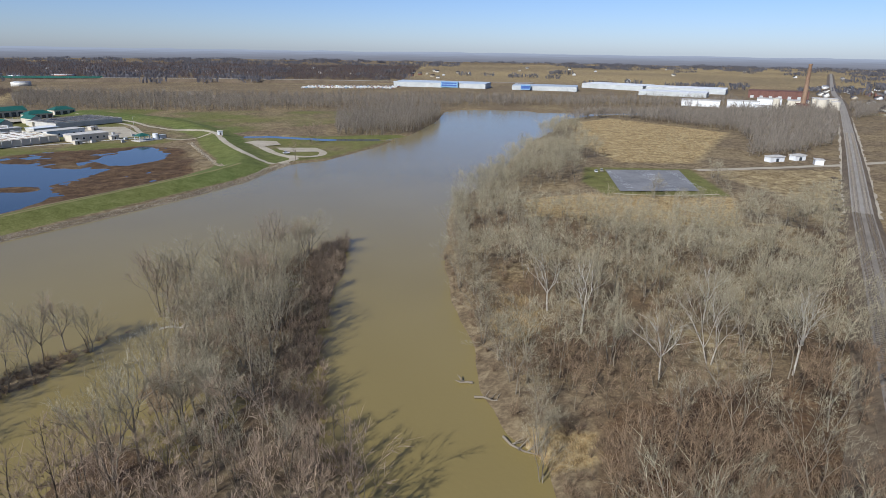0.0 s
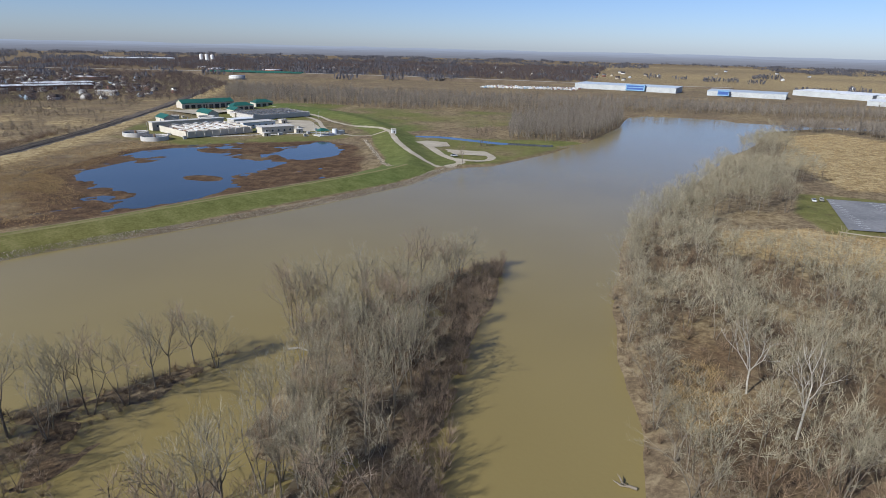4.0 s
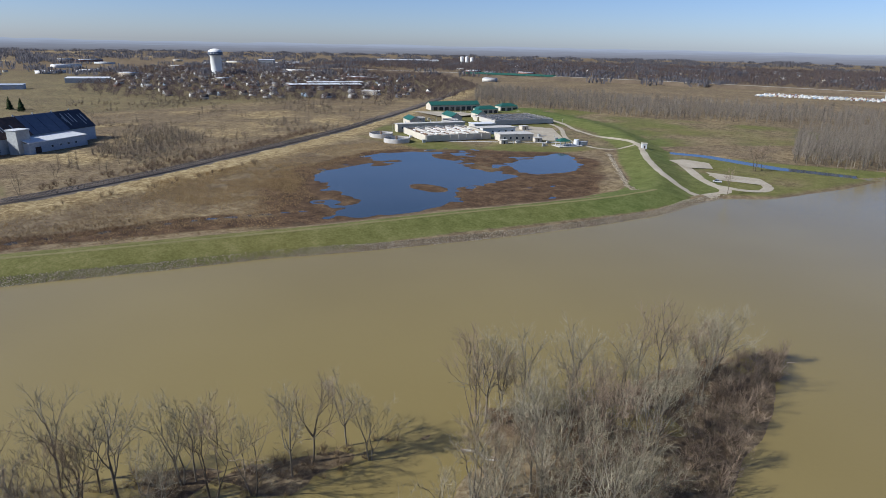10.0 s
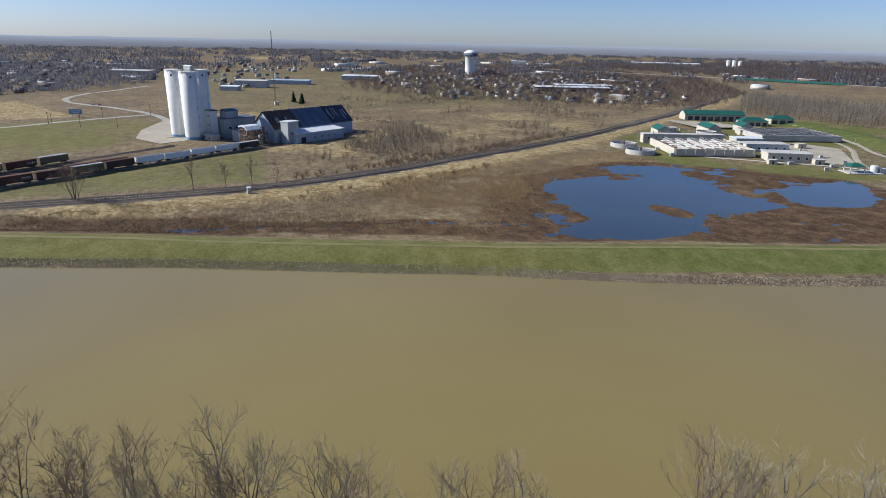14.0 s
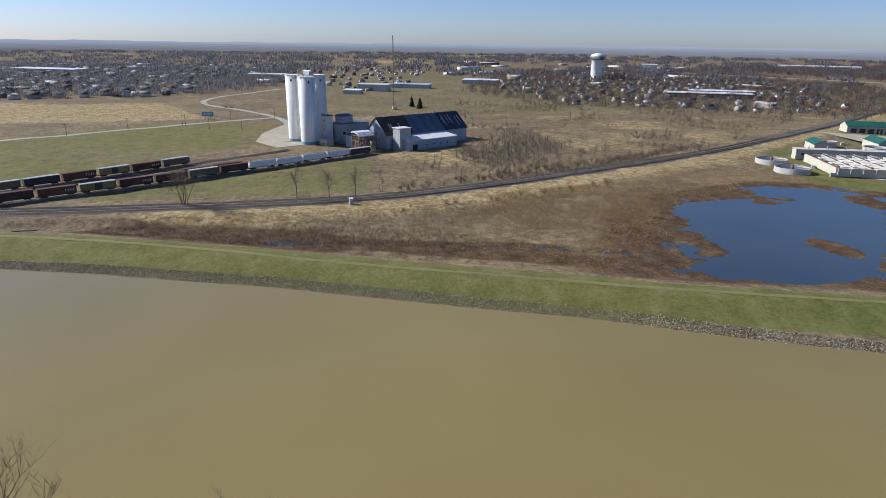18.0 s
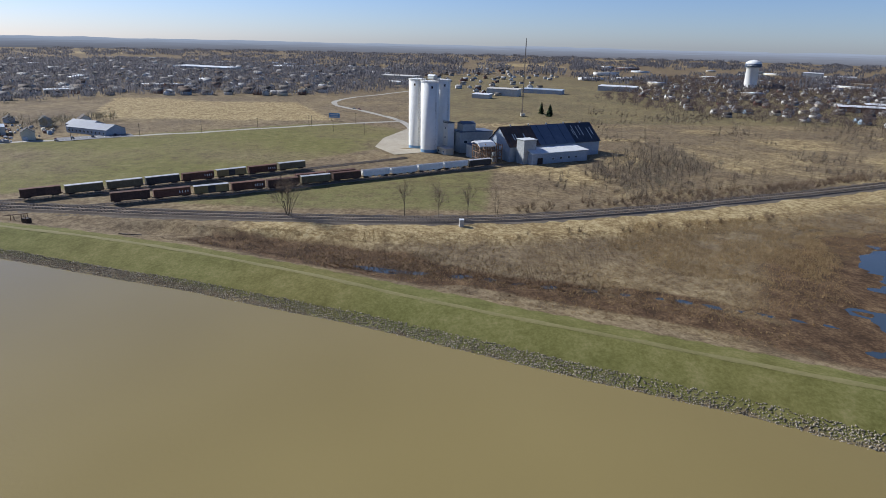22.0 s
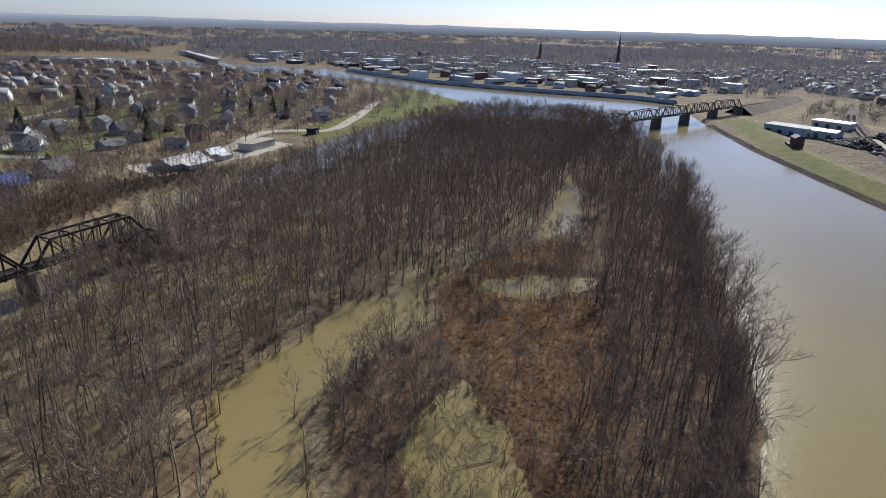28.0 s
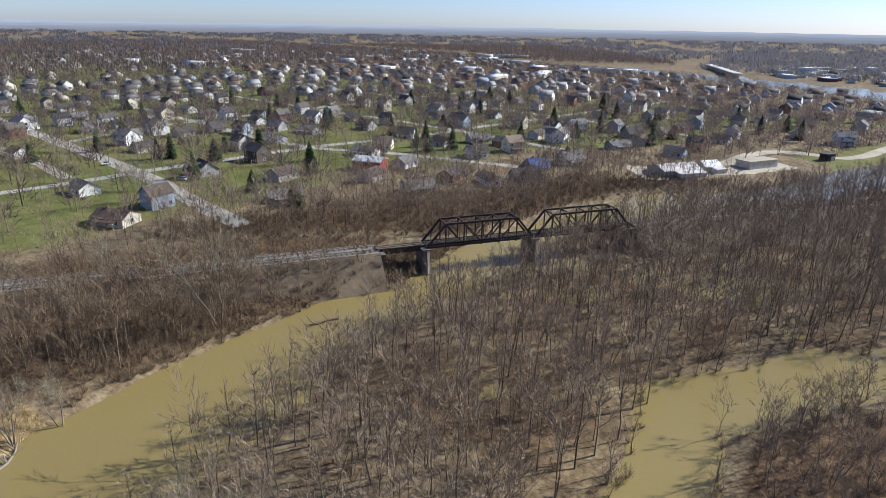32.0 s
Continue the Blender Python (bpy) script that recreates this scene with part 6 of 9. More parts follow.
b = thing("settling_basins", -299, 428, 1.7, 63, "long concrete settling basins with rusty channels", "basin")
for x0, x1, y0, y1 in ((-27, 27, 0, 0.8), (-27, 27, 46, 46.8), (-27, -26.2, 0.8, 46), (26.2, 27, 0.8, 46)):
    part("wall", Geo().box(x0, x1, y0, y1, 0, 4.6), MAT["tan_wall"], b)
for k in range(9):
    part("buttress", Geo().box(-26 + k * 6.4, -25.4 + k * 6.4, -0.6, -0.02, 0, 4.3), MAT["concrete"], b)
for k in range(6):
    x0 = -26.2 + k * 8.73
    part("channel", Geo().box(x0 + 0.5, x0 + 8.2, 0.8, 46, 2.4, 2.9), MAT["sludge"] if k % 2 == 0 else MAT["basin_water"], b)
    if k:
        part("divider", Geo().box(x0 - 0.16, x0 + 0.16, 0.8, 46, 0, 4.7), MAT["concrete"], b)
        for s in (-0.25, 0.25):
            part("handrail", Geo().beam((x0 + s, 1, 5.7), (x0 + s, 45, 5.7), 0.08), MAT["white_roof"], b)
    for j in range(5):
        part("walkway", Geo().box(x0 + 0.3, x0 + 8.4, 5 + j * 9, 5.35 + j * 9, 4.2, 4.4), MAT["rust_frame"], b)
        part("scraper", Geo().box(x0 + 1.2, x0 + 1.6, 7 + j * 8, 12 + j * 8, 3.0, 3.9).box(x0 + 5.6, x0 + 6.0, 6 + j * 8, 11 + j * 8, 3.0, 3.7), MAT["rust_frame" if (j + k) % 2 else "white_roof"], b)
gal = thing("filter_gallery", -346, 452, 1.7, 63, "long white filter gallery behind the basins", "building")
part("wall", Geo().box(-30, 30, 0, 7, 0, 6.2), MAT["tan_wall"], gal)
part("roof", Geo().box(-30.4, 30.4, -0.4, 7.4, 6.2, 6.6), MAT["concrete"], gal)
windows_on(gal, [(-26 + 5.2 * k, 2.6, 0.0, -1) for k in range(11)], 1.6, 1.6, "x")
for k in range(5):
    part("pipe", Geo().beam((-22 + 11 * k, 3, 6.6), (-22 + 11 * k, 3, 8.6), 0.5), MAT["grey_wall"], gal)


def hip_building(name, x, y, turn, sx, sy, high, rise, wall, roof, label, doors=0):
    e = thing(name, x, y, ground_at(x, y) - 0.1, turn, label, "building")
    part("wall", Geo().box(-sx / 2, sx / 2, -sy / 2, sy / 2, 0, high), MAT[wall], e)
    o, r = 0.7, (sx - sy) / 2
    part("roof", Geo().add([(-sx / 2 - o, -sy / 2 - o, high), (sx / 2 + o, -sy / 2 - o, high), (sx / 2 + o, sy / 2 + o, high), (-sx / 2 - o, sy / 2 + o, high), (-r, 0, high + rise), (r, 0, high + rise)],
                           [(0, 1, 5, 4), (1, 2, 5), (2, 3, 4, 5), (3, 0, 4), (3, 2, 1, 0)]), MAT[roof], e)
    for k in range(doors):
        a = -sx / 2 + (k + 0.5) * sx / doors
        part("door", Geo().box(a - sx / doors * 0.32, a + sx / doors * 0.32, -sy / 2 - 0.08, -sy / 2 + 0.02, 0.1, high * 0.72), MAT["glass"], e)
    return e


gable_building("plant_garage", -441, 598, 63, 58, 14, 6, 9.4, "tan_wall", "green_roof", "long buff garage with a green metal roof")
gd = thing("garage_doors", -434.6, 594.8, ground_at(-441, 598), 63, "row of dark garage doors in the garage wall", "doors")
for k in range(8):
    part("door", Geo().box(-26 + 6.6 * k, -21.6 + 6.6 * k, -0.16, -0.02, 0, 4.2), MAT["glass"], gd)
hip_building("plant_office", -402, 605, 63, 24, 12, 4.5, 3.2, "tan_wall", "green_roof", "buff plant office with a green hip roof", 4)
hip_building("plant_workshop", -402, 645, 63, 22, 12, 5, 3.2, "tan_wall", "green_roof", "buff workshop with a green hip roof", 3)
gable_building("pump_hall", -380, 520, 150, 26, 10, 5.5, 8.5, "tan_wall", "green_roof", "buff pump hall with a green gable roof")
gable_building("control_house", -385, 470, 150, 20, 10, 5.0, 7.6, "tan_wall", "green_roof", "buff control house with a green gable roof")
gable_building("blower_house", -378, 560, 150, 18, 9, 5.0, 7.6, "tan_wall", "green_roof", "small blower house with a green gable roof")
br = block_building("brick_hall", -273, 463, 55, 27, 13, 5.2, "tan_wall", "concrete", "flat-roofed buff brick hall beside the pond")
windows_on(br, [(-10 + 5 * k, 1.8, -6.5, -1) for k in range(5)], 1.6, 1.6, "x")
br = block_building("white_hall", -305, 485, 63, 30, 12, 5.0, "white_roof", "concrete", "low white hall with a flat roof")
windows_on(br, [(-12 + 6 * k, 1.8, -6.0, -1) for k in range(5)], 1.6, 1.2, "x")
block_building("filter_house", -330, 500, 63, 20, 12, 4.5, "concrete", "white_roof", "low concrete filter house")
ae = thing("aeration_tanks", -338, 560, 1.7, 63, "long concrete aeration tanks with grey water", "basin")
part("wall", Geo().box(-31, 31, -22, -21.4, 0, 4.2).box(-31, 31, 21.4, 22, 0, 4.2).box(-31, -30.4, -21.4, 21.4, 0, 4.2).box(30.4, 31, -21.4, 21.4, 0, 4.2), MAT["concrete"], ae)
for k in range(6):
    y0 = -21.4 + k * 7.13
    part("water", Geo().box(-30.4, 30.4, y0 + 0.3, y0 + 6.8, 2.5, 3.2), MAT["basin_water"], ae)
    part("walkway", Geo().box(-30.4, 30.4, y0 - 0.35, y0 + 0.35, 3.9, 4.25), MAT["concrete"], ae)
    part("pipe", Geo().beam((-30, y0 + 3.4, 4.0), (30, y0 + 3.4, 4.0), 0.35), MAT["grey_wall"], ae)
    for s in (-0.45, 0.45):
        part("handrail", Geo().beam((-30, y0 + s, 5.3), (30, y0 + s, 5.3), 0.1), MAT["rail"], ae)
for k in range(7):
    part("crosswalk", Geo().box(-29 + 9.4 * k, -28.2 + 9.4 * k, -21.4, 21.4, 4.26, 4.5), MAT["rail"], ae)
for x, y in ((-262, 446), (-286, 476), (-330, 474), (-372, 488), (-352, 530), (-310, 536), (-285, 560), (-395, 560), (-420, 570), (-250, 485), (-360, 420), (-320, 410)):
    e = thing("lamp_post", x, y, ground_at(x, y) - 0.2, 40, "slim grey lamp post on the plant grounds", "lamp", "plant lamp posts")
    part("pole", Geo().cyl(0, 0, 0, 7.5, 0.11, 0.07, 8), MAT["grey_wall"], e)
    part("arm", Geo().beam((0, 0, 7.4), (1.6, 0, 7.7), 0.09), MAT["grey_wall"], e)
    part("head", Geo().box(1.4, 2.2, -0.18, 0.18, 7.6, 7.8), MAT["rail"], e)
for x, y, turn, sx, sy, h in ((-268, 442, 55, 5, 4, 2.8), (-346, 470, 63, 7, 5, 3.4), (-362, 540, 63, 8, 6, 4), (-300, 520, 63, 6, 5, 3.2), (-392, 528, 63, 9, 6, 4.2), (-256, 470, 60, 6, 4, 3)):
    e = thing("equipment_housing", x, y, ground_at(x, y) - 0.15, turn, "small pale equipment housing between the basins", "housing", "plant housings")
    part("body", Geo().box(-sx / 2, sx / 2, -sy / 2, sy / 2, 0, h), MAT["tan_wall"], e)
    part("roof", Geo().box(-sx / 2 - 0.25, sx / 2 + 0.25, -sy / 2 - 0.25, sy / 2 + 0.25, h, h + 0.25), MAT["concrete"], e)
    part("door", Geo().box(-0.5, 0.5, -sy / 2 - 0.05, -sy / 2, 0.15, 2.2), MAT["black_steel"], e)
for x, y, r in ((-318, 470, 6.5), (-366, 500, 7.5), (-395, 490, 6), (-352, 478, 5)):
    e = thing("settling_tank", x, y, 1.6, 0, "round concrete settling tank with low wall", "tank", "round settling tanks")
    part("wall", Geo().lathe(0, 0, [(r, 0), (r, 4.2), (r - 0.4, 4.2), (r - 0.4, 2)], 32), MAT["concrete"], e)
    part("water", Geo().cyl(0, 0, 2.6, 2.9, r - 0.4, None, 32), MAT["basin_water"], e)
    part("bridge", Geo().box(-r, r, -0.5, 0.5, 4.2, 4.4), MAT["rail"], e)
rng = np.random.default_rng(931)
for x, y in ((-335, 414), (-312, 403), (-262, 452), (-246, 468), (-250, 488), (-268, 492), (-292, 508), (-312, 526), (-372, 455), (-366, 470), (-398, 508), (-412, 540), (-372, 588), (-352, 598), (-420, 585), (-300, 452), (-284, 480), (-240, 452)):
    w, d, h = rng.uniform(1.0, 3.6), rng.uniform(0.8, 2.2), rng.uniform(0.9, 2.2)
    e = thing("pump_unit", x, y, ground_at(x, y) - 0.1, 63, "small pale pump housing with a pipe among the basins", "pump", "plant pumps")
    part("housing", Geo().box(-w / 2, w / 2, -d / 2, d / 2, 0, h), MAT[str(rng.choice(["white_roof", "concrete", "grey_wall", "tan_wall"]))], e)
    part("lid", Geo().box(-w / 2 - 0.12, w / 2 + 0.12, -d / 2 - 0.12, d / 2 + 0.12, h, h + 0.12), MAT["grey_wall"], e)
    part("pipe", Geo().beam((w / 2, 0, 0.7), (w / 2 + rng.uniform(2, 6), 0, 0.7), 0.4), MAT[str(rng.choice(["grey_wall", "rust_frame", "concrete"]))], e)
strip("basin_walk", [(-352, 432), (-318, 408), (-280, 440), (-250, 470), (-232, 480)], 3.0, MAT["concrete"], "pale concrete walk round the basins", "path", 0.2)
yard("plant_court", [(-300, 500), (-262, 474), (-240, 486), (-286, 545), (-318, 540)], MAT["gravel"], "pale paved court between the basins", lift=0.12)
pv = thing("pavilion", -231, 464, 1.5, 60, "open pavilion with a green hip roof on posts", "pavilion")
for sx in (-4, 0, 4):
    for sy in (-3.2, 3.2):
        part("post", Geo().box(sx - 0.2, sx + 0.2, sy - 0.2, sy + 0.2, 0, 3.6), MAT["white_roof"], pv)
part("roof", Geo().add([(-5, -4.2, 3.6), (5, -4.2, 3.6), (5, 4.2, 3.6), (-5, 4.2, 3.6), (-1.2, 0, 5.6), (1.2, 0, 5.6)], [(0, 1, 5, 4), (1, 2, 5), (2, 3, 4, 5), (3, 0, 4), (3, 2, 1, 0)]), MAT["green_roof"], pv)
part("floor", Geo().box(-6, 14, -5.5, 5.5, -0.3, 0.15), MAT["concrete"], pv)
pb = thing("pump_tank", -225, 473, 1.6, 60, "pale pump tank with grey machinery beside the pavilion", "tank")
part("tank", Geo().cyl(0, 0, 0, 4.0, 2.0, 2.0, 18), MAT["white_roof"], pb)
part("box", Geo().box(2.4, 8, -2.2, 2.2, 0, 2.6), MAT["grey_wall"], pb)
part("frame", Geo().beam((2.4, -2.2, 3.6), (8, -2.2, 3.6), 0.2).beam((2.4, 2.2, 3.6), (8, 2.2, 3.6), 0.2).beam((8, -2.2, 0), (8, -2.2, 3.6), 0.2), MAT["rail"], pb)
hut = thing("pump_hut", -177, 480, ground_at(-177, 480) - 0.1, 35, "small white pump hut on the levee", "hut")
part("wall", Geo().box(-1.6, 1.6, -1.6, 1.6, 0, 3.4), MAT["white_roof"], hut)
part("roof", Geo().box(-1.9, 1.9, -1.9, 1.9, 3.4, 3.7), MAT["tan_wall"], hut)
part("door", Geo().box(-0.5, 0.5, -1.66, -1.6, 0.1, 2.2), MAT["black_steel"], hut)
yard("plant_apron", [(-420, 575), (-452, 545), (-400, 530), (-380, 580)], MAT["gravel"], "pale concrete apron of the plant")
rng = np.random.default_rng(133)
q = np.array(densify_line([(-191, 455), (-161.5, 406), (-141, 370), (-131, 356)], 0.25))
q = np.repeat(q, 2, 0) + rng.normal(0, 0.75, (2 * len(q), 2))
v, f = stone_arrays(q[:, 0], q[:, 1], land_fields(q[:, 0], q[:, 1])[0] + 0.1, rng.uniform(0.25, 0.6, len(q)), rng)
part_stuff("rock_swale", (v.reshape(-1, 3), (f[None] + 8 * np.arange(len(v))[:, None, None]).reshape(-1, 3)), MAT["stone"], "pale broken stones lining a drain down the levee", "stones")

# ---- water tower ----
wt = thing("water_tower", -1140, 733, 3.0, 0, "tall white water tower with a dark blue band", "water tower")
part("column", Geo().lathe(0, 0, [(11.5, 0), (10.6, 3), (10.2, 36), (12.4, 38.5)], 36), MAT["silo"], wt, smooth=True)
part("band", Geo().lathe(0, 0, [(12.6, 38.5), (13.6, 39.5), (13.6, 44.0), (13.2, 44.6)], 36), MAT["navy_roof"], wt, "dark blue painted band", smooth=True)
part("dome", Geo().lathe(0, 0, [(13.2, 44.6), (12.2, 46.6), (8, 49.2), (3, 50.4), (0.05, 50.6)], 36), MAT["silo"], wt, smooth=True)
bars = Geo()
for k in range(9):
    a = radians(-70 + k * 7)
    bars.box(13.62 * math.cos(a) - 0.25, 13.62 * math.cos(a) + 0.25, 13.62 * math.sin(a) - 0.4, 13.62 * math.sin(a) + 0.4, 40.6, 43)
part("painted_bars", bars, MAT["white_roof"], wt)

# ---- levee fittings and the west side ----
it = thing("intake_box", -306, -48, ground_at(-306, -48) - 0.2, 25, "pale concrete intake box on the levee slope", "intake")
part("shaft", Geo().box(-1.7, 1.7, -1.7, 1.7, -1.2, 3.0), MAT["concrete"], it)
part("cap", Geo().box(-1.95, 1.95, -1.95, 1.95, 3.0, 3.25), MAT["white_roof"], it)
for sx in (-1.7, 1.7):
    for sy in (-1.7, 1.7):
        part("post", Geo().beam((sx, sy, 3.25), (sx, sy, 4.3), 0.1), MAT["silo_blue"], it)
part("rail", Geo().beam((-1.7, -1.7, 4.3), (1.7, -1.7, 4.3), 0.1).beam((1.7, -1.7, 4.3), (1.7, 1.7, 4.3), 0.1).beam((1.7, 1.7, 4.3), (-1.7, 1.7, 4.3), 0.1).beam((-1.7, 1.7, 4.3), (-1.7, -1.7, 4.3), 0.1), MAT["silo_blue"], it)
cv = thing("old_conveyor", -321, -36, ground_at(-321, -36), 60, "rusty old conveyor leaning over the levee ditch", "conveyor")
for s in (-0.5, 0.5):
    part("boom", Geo().beam((-9, s, 1.2), (6, s, 4.2), 0.22), MAT["rust_frame"], cv)
lac = Geo()
for k in range(9):
    lac.beam((-9 + 1.66 * k, -0.5, 1.2 + 0.333 * k), (-9 + 1.66 * (k + 1), 0.5, 1.2 + 0.333 * (k + 1)), 0.12)
part("lacing", lac, MAT["rust_frame"], cv)
for x in (-4, 3, 5.5):
    for s in (-0.7, 0.7):
        part("leg", Geo().beam((x, s, 0), (x, s * 0.5, 2.2 + 0.2 * x + 0.9), 0.2), MAT["rust_frame"], cv)
part("drum", Geo().box(3.5, 6.5, -1.0, 1.0, 0.3, 2.2), MAT["black_steel"], cv)
cu = thing("culvert", -302, 12, 0.9, 70, "dark culvert mouth at the head of the creek", "culvert")
part("headwall", Geo().box(-4, 4, -0.5, 0.5, -0.6, 1.6), MAT["black_steel"], cu)
part("grille", Geo().beam((-4, 0, 1.8), (6, 0, 2.4), 0.3), MAT["black_steel"], cu)
rb = thing("relay_box", -311.5, 134, ground_at(-311.5, 134) - 0.1, 0, "pale metal relay box beside the railway", "relay box")
part("cabinet", Geo().box(-1.0, 1.0, -0.8, 0.8, 0.5, 2.8), MAT["concrete"], rb)
part("plinth", Geo().box(-1.2, 1.2, -1.0, 1.0, 0, 0.5), MAT["concrete"], rb)
part("lid", Geo().box(-1.12, 1.12, -0.92, 0.92, 2.8, 2.95), MAT["white_roof"], rb)
MAT["red_brick"] = surface("dark_red_brick", (0.09, 0.045, 0.035), (0.17, 0.085, 0.065), 2.0, 0.2, 0.85)
rs = gable_building("red_shed", -352, -232, 70, 9, 5.5, 5.5, 7.0, "red_brick", "dark_roof", "dark red brick shed on the levee", category="shed")
part("platform", Geo().box(-8, 7, -4.2, -2.9, 0, 1.4), MAT["black_steel"], rs)
part("door", Geo().box(-1, 1, -2.84, -2.75, 1.4, 3.8), MAT["black_steel"], rs)

# scrapyard: heaps of broken metal
MAT["scrap"] = island_varied("mixed_scrap_metal", [(0.05, 0.042, 0.036), (0.12, 0.07, 0.048), (0.06, 0.057, 0.057), (0.15, 0.095, 0.065), (0.04, 0.038, 0.038), (0.16, 0.155, 0.15), (0.085, 0.07, 0.062), (0.05, 0.05, 0.052), (0.1, 0.067, 0.05), (0.26, 0.25, 0.23)], 0.8)
MAT["yard_dirt"] = surface("oily_yard_dirt", (0.08, 0.066, 0.055), (0.19, 0.16, 0.13), 0.8, 0.06, 0.95, world_space=True)
SCRAP = [(-392, -262), (-440, -272), (-470, -245), (-484, -170), (-440, -125), (-378, -98), (-366, -120), (-388, -196)]
yard("scrapyard_ground", SCRAP, MAT["yard_dirt"], "dark oily dirt of the scrapyard", lift=0.3)
rng = np.random.default_rng(21)
q = np.concatenate([scatter(SCRAP, 1.5, s) for s in (31, 32)])
track = polyline_distance(q[:, 0], q[:, 1], [(-430, -262), (-402, -215), (-385, -165), (-400, -125), (-440, -140), (-470, -180)])
q = q[(track > 4.5) & (soft_noise(q[:, 0], q[:, 1], 9, 23) > -0.62)]
hill = np.clip(soft_noise(q[:, 0], q[:, 1], 14, 22) * 3.2 + 1.6, 0.3, 5) * ease(into(q[:, 0], q[:, 1], SCRAP), 0, 8)
base = land_fields(q[:, 0], q[:, 1])[0]
v, f = stone_arrays(q[:, 0], q[:, 1], base + hill * rng.uniform(0.2, 1.0, len(q)) + 0.3, rng.uniform(0.6, 1.8, len(q)), rng)
part_stuff("scrap_heap", (v.reshape(-1, 3), (f[None] + 8 * np.arange(len(v))[:, None, None]).reshape(-1, 3)), MAT["scrap"], "dark heaps of rusty mixed scrap metal", "scrap heap")
strip("scrapyard_lane", [(-436, -268), (-402, -215), (-384, -165), (-398, -125), (-440, -138), (-474, -176)], 5.0, MAT["gravel"], "pale lane through the scrapyard", lift=0.5)

MAT["pale_blue_roof"] = surface("pale_blue_metal_roof", (0.3, 0.35, 0.4), (0.44, 0.48, 0.52), 0.6, 0.08, 0.55, spread=0.3)
LONG_WALL = {"a": ("grey_wall", "pale_blue_roof"), "b": ("tan_wall", "white_roof"), "c": ("grey_wall", "concrete")}
for x, y, turn, sx, sy, h, style, label in (
        (-536, -192, 122, 48, 14, 6, "a", "long blue warehouse with a pale metal roof"), (-505, -205, 122, 34, 9, 4, "c", "long low grey shed beside the scrapyard"),
        (-478, -228, 122, 44, 12, 5, "c", "long dark-walled warehouse beside the scrapyard"), (-575, -212, 122, 34, 12, 5, "b", "pale flat-roofed workshop with a white roof"),
        (-598, -300, 122, 50, 36, 7, "b", "large brick factory with a broad white roof"), (-560, -325, 122, 26, 20, 6, "b", "brick factory with a white flat roof"),
        (-625, -365, 122, 40, 26, 8, "a", "blue-roofed factory hall beyond the street"), (-670, -375, 122, 92, 14, 6, "a", "very long blue metal warehouse"),
        (-390, -292, 120, 30, 14, 6, "c", "low brick works with a flat roof"), (-402, -270, 120, 16, 12, 5, "a", "small pale blue shed beside the tracks"),
        (-440, -312, 120, 26, 12, 5, "b", "tan warehouse with a pale gable roof"), (-466, -158, 122, 20, 8, 6, "a", "weathered blue shed at the yard corner"),
        (-880, -300, 122, 30, 10, 5, "b", "small white warehouse beyond the field")):
    w, r = LONG_WALL[style]
    b = gable_building("warehouse", x, y, turn, sx, sy, h, h + 1.3, w, r, label) if style == "a" else block_building("warehouse", x, y, turn, sx, sy, h, w, r, label, slope=0.4)
    n = int(sx // 8)
    for k in range(n):
        part("door", Geo().box(-sx / 2 + 2 + k * 8, -sx / 2 + 5 + k * 8, sy / 2, sy / 2 + 0.06, 0.2, 3.4), MAT["glass"], b)
        part("door", Geo().box(-sx / 2 + 2 + k * 8, -sx / 2 + 5 + k * 8, -sy / 2 - 0.06, -sy / 2, 0.2, 3.4), MAT["glass"], b)
    if sx > 30 and style != "a":
        for k in range(4):
            part("vent", Geo().box(-8 + 5 * k, -6.4 + 5 * k, -1, 1, h + 0.5, h + 1.6), MAT["black_steel"], b)
cl = gable_building("clinic", -556, -112, 62, 42, 16, 4.2, 7.4, "blue_wall", "navy_roof", "long grey-blue building with a pale gabled porch")
part("porch", Geo().prism([(-3, 0), (3, 0), (3, 3.6), (0, 5.6), (-3, 3.6)], -1, 1), MAT["white_roof"], cl)
windows_on(cl, [(-18 + 4 * k, 1.2, 8.0, 1) for k in range(10)] + [(-18 + 4 * k, 1.2, -8.0, -1) for k in range(10)], 1.8, 1.5, "x")
gable_building("clinic_wing", -576, -128, 62, 26, 14, 4.2, 7.2, "white_roof", "navy_roof", "white wing with a grey-blue gable roof")
yard("clinic_lot", [(-528, -126), (-552, -86), (-540, -78), (-512, -118)], MAT["asphalt"], "grey parking lot with white bays", "parking lot")
lines = Geo()
for k in range(9):
    t = k / 8
    x, y = -524 - 20 * t, -119 + 34 * t
    lines.beam((x, y, ground_at(-530, -105) + 0.5), (x + 4.2, y + 2.4, ground_at(-530, -105) + 0.5), 0.2, 0.03)
tagged(part("bay_lines", lines, MAT["white_roof"], None), "white painted parking bay lines", "road marking", kind="structure")


